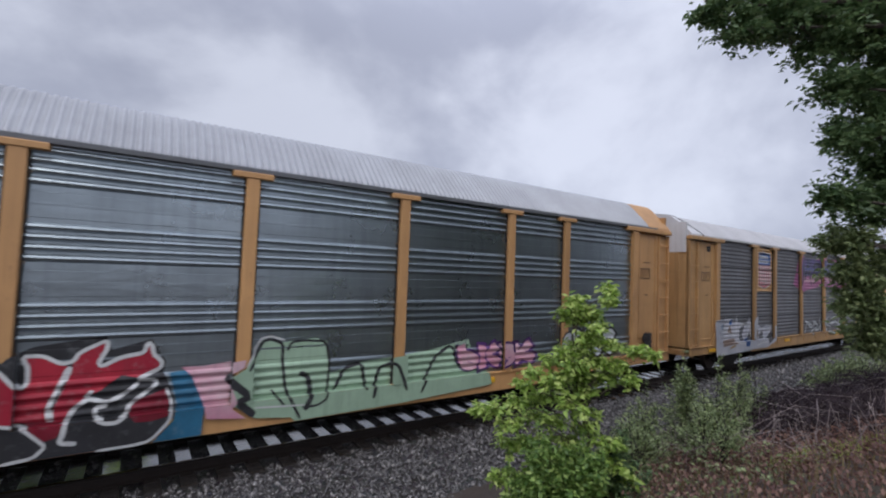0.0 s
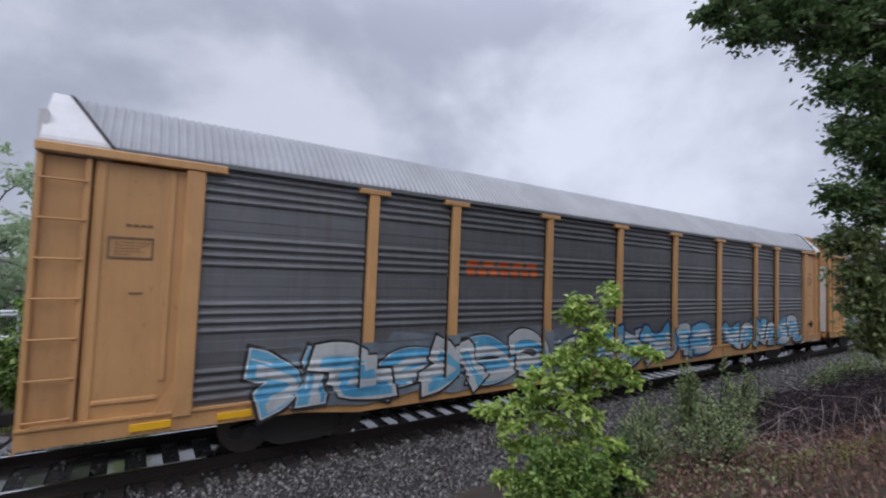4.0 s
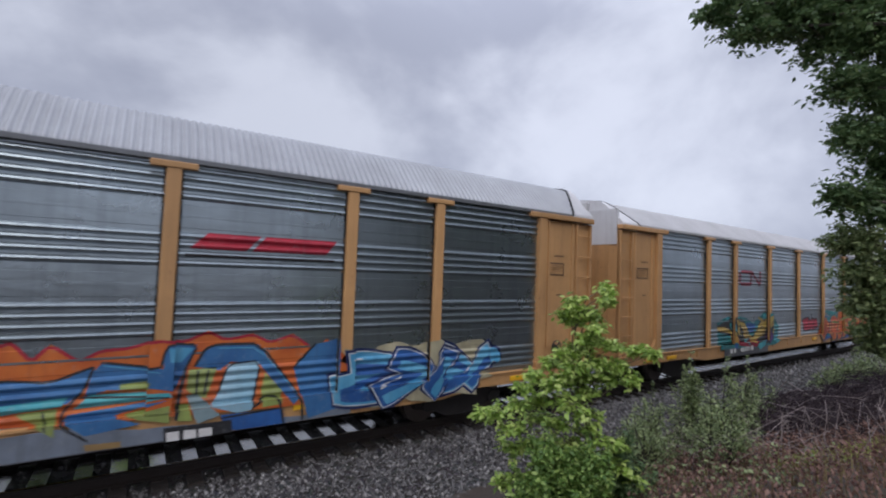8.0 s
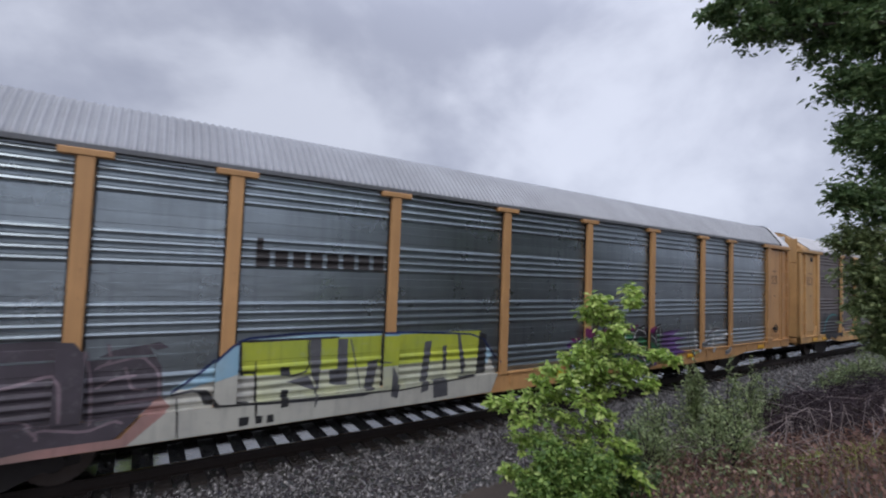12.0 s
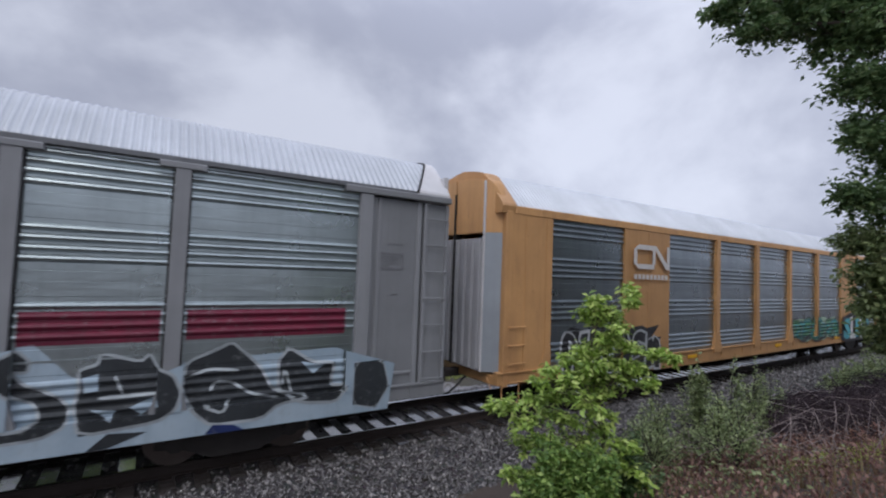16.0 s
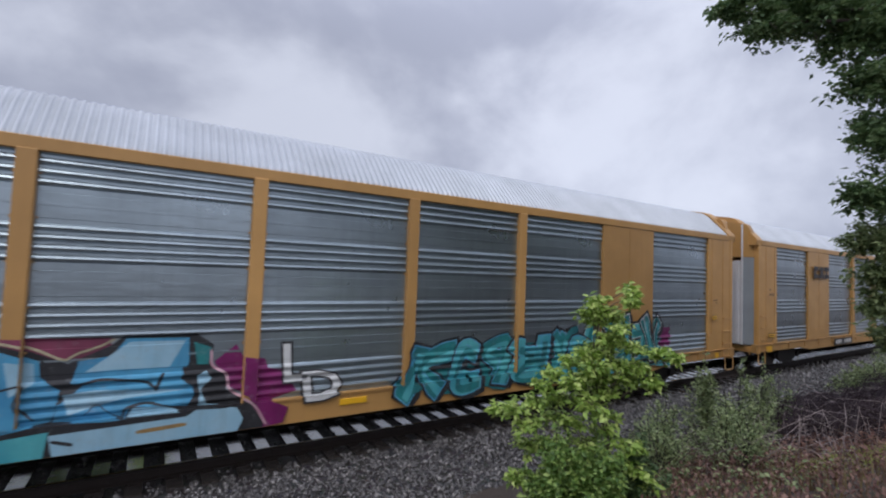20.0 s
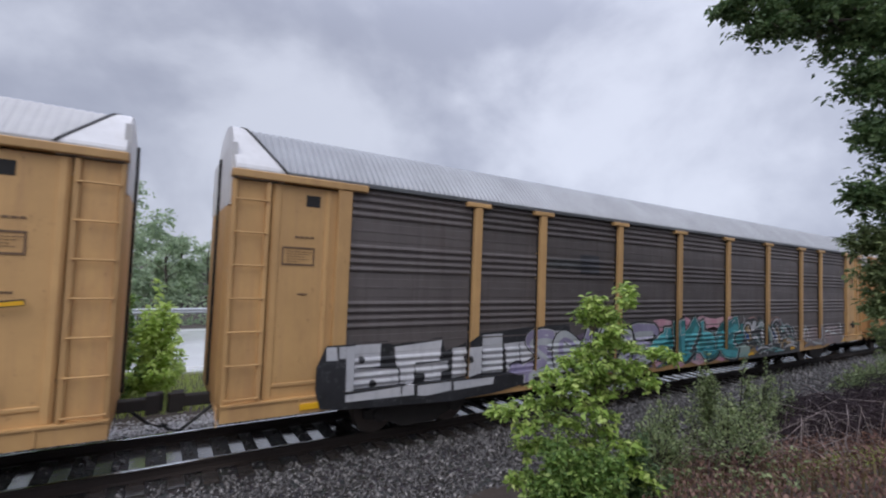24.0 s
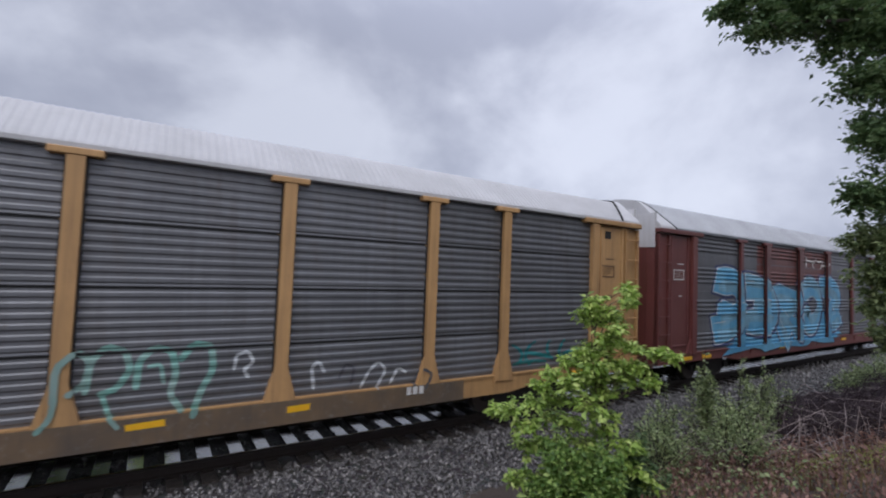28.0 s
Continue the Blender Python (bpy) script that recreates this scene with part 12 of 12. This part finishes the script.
def brush(name, label, count, x0, x1, y0, y1, height, mat, seed, r=0.006):
    """A tangle of arching dead stems."""
    rng = np.random.default_rng(seed)
    bm = bmesh.new()
    for _ in range(count):
        x, y = rng.uniform(x0, x1), rng.uniform(y0, y1)
        z = ground_z(x, y) - 0.03
        a, reach, h = rng.uniform(0, 6.28), rng.uniform(0.3, 1.2), height * rng.uniform(0.25, 1.1)
        d = Vector((math.cos(a), math.sin(a), 0)) * reach
        p = Vector((x, y, z))
        j = Vector(rng.normal(0, 0.07, 3))
        tube(bm, [p, p + d * 0.3 + Vector((0, 0, h)) + j, p + d * 0.75 + Vector((0, 0, h * rng.uniform(0.6, 1.1))) - j, p + d + Vector((0, 0, h * rng.uniform(0.0, 0.7)))],
             [r, r * 0.8, r * 0.6, r * 0.3], 3)
    tagged(new(name, mesh_from(name, bm, mat)), label, "brush", kind="stuff")


def litter(name, label, count, x0, x1, y0, y1, height, size, mat, seed, category="undergrowth"):
    rng = np.random.default_rng(seed)
    x, y = rng.uniform(x0, x1, count), rng.uniform(y0, y1, count)
    z = np.array([ground_z(a, b) for a, b in zip(x, y)]) + height * rng.uniform(0, 1, count) ** 1.6
    tagged(new(name, leaf_cloud(name, np.stack([x, y, z], 1), size, mat, seed, 0.0, 0.5)), label, category, kind="stuff")


def far_tree(x, y, height, radius, mat, seed, leaf=0.34, count=2600, low=0.25, label="broad green roadside tree beyond the wet road", group="trees beyond the road"):
    rng = np.random.default_rng(seed)
    z0 = ground_z(x, y) - 0.1
    tree = thing("tree", label, "tree", group, at=(x, y, z0))
    bm = bmesh.new()
    tube(bm, [(0, 0, -0.2), (0.1, 0, height * 0.3), (-0.1, 0.1, height * 0.6), (0, 0, height * 0.9)], [0.020 * height, 0.016 * height, 0.010 * height, 0.003 * height], 8)
    spots = []
    for k in range(16):
        a, h = rng.uniform(0, 6.28), height * rng.uniform(low, 0.92)
        wide = radius * math.sin(math.pi * min(0.95, 0.25 + 0.7 * (h / height - low) / (1 - low))) * rng.uniform(0.4, 1.0)
        c = (wide * math.cos(a), wide * math.sin(a), h)
        tube(bm, [(0, 0, h * 0.7), (c[0] * 0.5, c[1] * 0.5, h * 0.9), c], [0.006 * height, 0.004 * height, 0.002 * height], 4)
        spots.append(clump_spots(rng, c, radius * rng.uniform(0.32, 0.5), count // 16, 12))
    part("trunk", bm, BARK, tree)
    child_mesh("crown", leaf_cloud("crown", np.concatenate(spots), leaf, mat, seed), tree)


near_tree()
SAPLING = tiered_sapling(4.31, 3.16, [(-0.3, 2.97, 0.13), (-0.23, 2.88, 0.14), (-0.36, 2.85, 0.11), (-0.26, 2.75, 0.15), (-0.14, 2.71, 0.1), (-0.19, 2.62, 0.15), (-0.02, 2.99, 0.05), (0.09, 3.13, 0.05), (0.02, 3.06, 0.04),
                                      (-0.05, 2.81, 0.06), (-0.2, 2.48, 0.19), (-0.38, 2.41, 0.15), (-0.01, 2.49, 0.16), (0.14, 2.48, 0.12), (0.32, 2.47, 0.09), (0.47, 2.44, 0.06), (-0.5, 2.3, 0.15), (-0.29, 2.3, 0.19),
                                      (-0.07, 2.31, 0.19), (0.12, 2.32, 0.14), (0.24, 2.18, 0.07), (-0.75, 2.16, 0.11), (-0.59, 2.15, 0.17), (-0.38, 2.13, 0.2), (-0.16, 2.14, 0.2), (0.03, 2.17, 0.14), (-0.87, 2.05, 0.07),
                                      (-0.22, 1.97, 0.19), (-0.4, 1.93, 0.17), (-0.65, 1.89, 0.16), (-0.89, 1.84, 0.16), (-1.14, 1.8, 0.12), (-1.32, 1.72, 0.07), (-1.01, 1.64, 0.15), (-0.73, 1.65, 0.19), (-0.49, 1.69, 0.16),
                                      (-0.18, 1.76, 0.15), (-0.12, 1.58, 0.16), (-0.39, 1.45, 0.21), (-0.7, 1.37, 0.21), (-0.97, 1.37, 0.17), (-0.17, 1.33, 0.2), (-0.44, 1.14, 0.25), (-0.75, 1.07, 0.22), (-1.05, 1, 0.16),
                                      (-0.13, 1.03, 0.22), (-0.02, 1.52, 0.15), (0.04, 1.30, 0.18), (0.03, 1.03, 0.21), (0.21, 1.12, 0.16)], 21, "bright green young maple sapling on the bank")
for i, (x, y, h, s, leaf, mat, n) in enumerate(((3.45, 3.25, 1.25, 0.7, 0.065, LEAF_SHRUB, 4200), (3.75, 2.95, 1.05, 0.6, 0.06, LEAF_SHRUB, 4200), (4.45, 3.0, 0.95, 0.6, 0.055, LEAF_TREE, 4200), (4.0, 3.6, 1.1, 0.6, 0.065, LEAF_SHRUB, 2800), (5.0, 3.3, 1.15, 0.35, 0.055, LEAF_WEED, 900))):
    sapling(x, y, h, s, leaf, mat, n, 22 + i, "low bright green shrub at the foot of a sapling", "shrub")
for i, (x, y, h, s, leaf, n) in enumerate(((7.72, 4.05, 1.95, 0.6, 0.075, 3000), (7.3, 3.3, 1.6, 0.7, 0.065, 3000), (8.3, 3.45, 1.6, 0.6, 0.06, 2200), (6.4, 3.9, 1.5, 0.7, 0.065, 2200), (6.6, 3.2, 1.1, 0.8, 0.06, 1600),
                                           (5.7, 3.6, 1.2, 0.8, 0.06, 1800), (6.0, 2.7, 0.9, 0.8, 0.06, 1300), (9.2, 3.6, 1.35, 0.6, 0.06, 1000), (9.8, 4.3, 1.0, 0.8, 0.06, 800), (7.0, 4.5, 1.1, 0.8, 0.06, 1200))):
    sapling(x, y, h, s, leaf * 0.8, LEAF_WEED, int(n * 0.95), 130 + i, "slender grey-green weed growing on the bank", "weed_bush")
for i, (x, y, h, w) in enumerate(((12.6, 3.5, 1.1, 0.8), (13.8, 3.9, 1.2, 0.9), (15.2, 3.9, 1.4, 1.0), (16.5, 4.6, 1.2, 1.0), (18.4, 4.4, 1.6, 1.2), (20.5, 5.0, 1.2, 1.2), (22.5, 4.6, 1.6, 1.4))):
    sapling(x, y, h, w, 0.075, LEAF_WEED, 1300, 27 + 150 * (i > 1) + i, "pale green weeds at the edge of the ballast", "weed_bush")
litter("undergrowth", "low green undergrowth covering the bank", 2200, 2.5, 5.8, 1.6, 4.9, 0.32, 0.055, LEAF_WEED, 31)
litter("dead_leaves", "reddish brown dead leaves and stalks on the bank", 34000, 3.6, 15.0, 0.8, 4.7, 0.30, 0.05, LEAF_DEAD, 32, "leaf litter")
brush("dead_brush", "tangle of dead brown brambles on the bank", 3000, 7.9, 13.5, 1.4, 4.0, 0.50, TWIG, 33, 0.010)
brush("bleached_stalks", "pale dry stalks among the dead brush", 420, 6.0, 13.0, 1.4, 4.0, 0.55, TWIG_PALE, 34, 0.005)
brush("fallen_branches", "grey fallen branches lying in the dead brush", 70, 8.6, 13.0, 1.6, 4.2, 0.45, TWIG_PALE, 38, 0.016)
blades("dry_grass", "dry straw-coloured grass on the bank", 3800, 4.2, 12.0, 0.8, 4.4, 0.20, STRAW, 35, "dry grass")
blades("bank_grass", "thin yellow-green grass on the bank", 650, 6.2, 7.6, 1.5, 2.3, 0.16, GRASS, 36)
blades("verge_grass", "bright green grass verge between track and road", 20000, -10, 14, 13.4, 17.4, 0.30, GRASS, 37, z=-0.6)
for i, (x, y, h, s) in enumerate(((-9.6, 15.0, 3.2, 1.6), (-8.0, 14.7, 3.4, 1.6), (-6.4, 15.0, 3.5, 1.6), (-4.9, 14.7, 3.6, 1.5), (-3.4, 14.6, 3.5, 1.5), (-2.0, 14.6, 3.5, 1.4), (-0.95, 14.6, 3.6, 1.15), (0.0, 14.5, 3.4, 1.05))):
    sapling(x, y, h, s * 1.1, 0.17, LEAF_LIME if i > 6 else LEAF_SHRUB, 4200, 40 + i, "bright yellow-green bush between track and road" if i > 6 else "green bush between track and road", "roadside_bush", 40, -0.65)
FAR = [(-4.2, 34, 10.8, 4.2), (-9.5, 32, 10.2, 4.2), (-13, 36, 11.5, 4.0), (-8, 38, 12.0, 4.2), (-3.5, 42, 11, 3.8), (0.5, 52, 7.4, 3.6), (4.5, 56, 7.6, 3.8), (9, 52, 6.2, 3.4), (13.5, 58, 6.4, 4.0), (18, 55, 6.6, 3.6),
       (23, 60, 9.0, 4.0), (28, 58, 8.4, 3.8), (-18, 40, 12, 4.4), (2.5, 72, 8, 4.5), (11, 76, 7.5, 5), (20, 78, 7.5, 5), (-6, 60, 12, 5), (34, 64, 9, 4)]
# Crowns beyond the road use the leaf colour paled for haze.
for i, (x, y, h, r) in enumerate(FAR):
    far_tree(x, y, h, r, LEAF_FAR_HAZE, 60 + i, 0.42 if y < 60 else 0.55, 4200, 0.08)
# Trees out of view, added to darken what the car sides reflect.
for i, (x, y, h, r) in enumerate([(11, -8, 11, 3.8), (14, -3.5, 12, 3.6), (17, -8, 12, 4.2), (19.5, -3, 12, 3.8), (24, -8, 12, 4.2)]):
    far_tree(x, y, h, r, LEAF_TREE, 120 + i, 0.62, 4200, 0.06, "unseen dark green tree added on the bank for reflections", "trees along the bank")
litter("hedge", "low green hedge behind the guardrail", 9000, -22, 40, 33, 36, 1.9, 0.3, LEAF_FAR_HAZE, 90, "hedge")


# ---- road traffic ----
def road_car(paint, at, label, tall):
    car = thing("car", label, "car", "cars on the road", at=at)
    h = 1.68 if tall else 1.42
    bm = bmesh.new()
    prism(bm, [(-2.2, 0.35), (-2.25, 0.75), (-2.1, 0.98), (-1.0, 1.02), (1.25, 1.02), (2.1, 0.86), (2.25, 0.65), (2.2, 0.32)], "y", -0.9, 0.9)
    bmesh.ops.bevel(bm, geom=bm.edges[:], offset=0.06, segments=2, affect="EDGES")
    body = part("body", bm, paint, car)
    bm = bmesh.new()
    prism(bm, [(-2.0, 0.98), (-1.75, h - 0.06), (-1.4, h), (0.1, h), (0.35, h - 0.05), (1.2, 1.0)], "y", -0.78, 0.78)
    bmesh.ops.bevel(bm, geom=bm.edges[:], offset=0.05, segments=2, affect="EDGES")
    part("roof", bm, paint, car)
    for s in (-1, 1):
        for a, b in ((-1.72, -0.75), (-0.68, 0.62)):
            bm = bmesh.new()
            prism(bm, [(a, 1.05), (b, 1.05), (min(b, 0.3) - (0.0 if b < 0 else 0.05), h - 0.12), (a + 0.12, h - 0.12)], "y", 0.775 * s, 0.795 * s)
            part("window", bm, GLASS_DARK, car)
        for x in (-1.38, 1.38):
            bm = bmesh.new()
            cylinder(bm, (x, 0.33), 0.33, "y", 0.70 * s, 0.92 * s, 20)
            tyre = part("wheel", bm, RUBBER, car)
            bm = bmesh.new()
            cylinder(bm, (x, 0.33), 0.2, "y", 0.9 * s, 0.93 * s, 12)
            part("rim", bm, STEEL, tyre)
        bm = bmesh.new()
        bevelled_box(bm, 2.12, 2.24, 0.45 * s, 0.8 * s, 0.66, 0.78, 0.02)
        part("headlight", bm, GALV_RAIL, car)
    return car


WHITE_CAR = road_car(CAR_WHITE, (2.6, 20.5, -0.47), "white estate car driving on the wet road", True)
DARK_CAR = road_car(CAR_DARK, (2.2, 26.5, -0.47), "dark blue car driving on the wet road", False)


# ---- movement ----
SLACK = {4: -0.03, 10: 0.10, 11: 0.24, 12: -0.10, 13: -0.27, 14: 0.02, 15: -0.10, 16: 0.02, 17: 0.05, 18: 0.31, 7: 0.08}


def train_x(number, t):
    surge = float(np.interp(t, (17.0, 18.0, 19.0, 20.0), (0.0, 0.17, -0.12, 0.0)))
    return surge + SLACK.get(number, 0.0) - 13.5916 + PITCH_CARS * number - 18.329 * t - 0.0056155 * t * t


SWAY = [(0, -0.4), (1, -1.3), (2, -2.2), (3, -2.2), (4.5, 0.4), (6, 2.4), (7, 0.5), (8, -2.4), (9, 0.7), (10, 2.0), (11, 3.1), (12, 3.3), (13.5, 3.8), (15, 4.2), (16, 2.0),
        (17, -0.2), (18, -0.9), (19, -1.5), (20, 0.6), (21, -1.1), (22.5, -0.9), (24, -0.8), (25, -0.5), (26, -0.7), (27, -0.9), (28, 0.0)]


def motions():
    base = SAPLING.location.copy()
    walk(SAPLING, [(t, pose(base.x, base.y, base.z, 0.55 * a, 0.83 * a, 0)) for t, a in SWAY])
    times = [0.0, 3.5, 7.0, 10.5, 14.0, 17.0, 17.5, 18.0, 18.5, 19.0, 19.5, 20.0, 21.0, 24.5, 28.0]
    for number, car in enumerate(CARS):
        walk(car, [(t, pose(train_x(number, t), TRACK_Y, 0)) for t in times])
    walk(WHITE_CAR, [(t, pose(2.6 + 12.0 * (t - 0.7), 20.5, -0.47)) for t in (0.0, 14.0, 28.0)])
    walk(DARK_CAR, [(t, pose(1.7 + 12.0 * (t - 10.1), 26.5, -0.47)) for t in (0.0, 14.0, 28.0)])


motions()
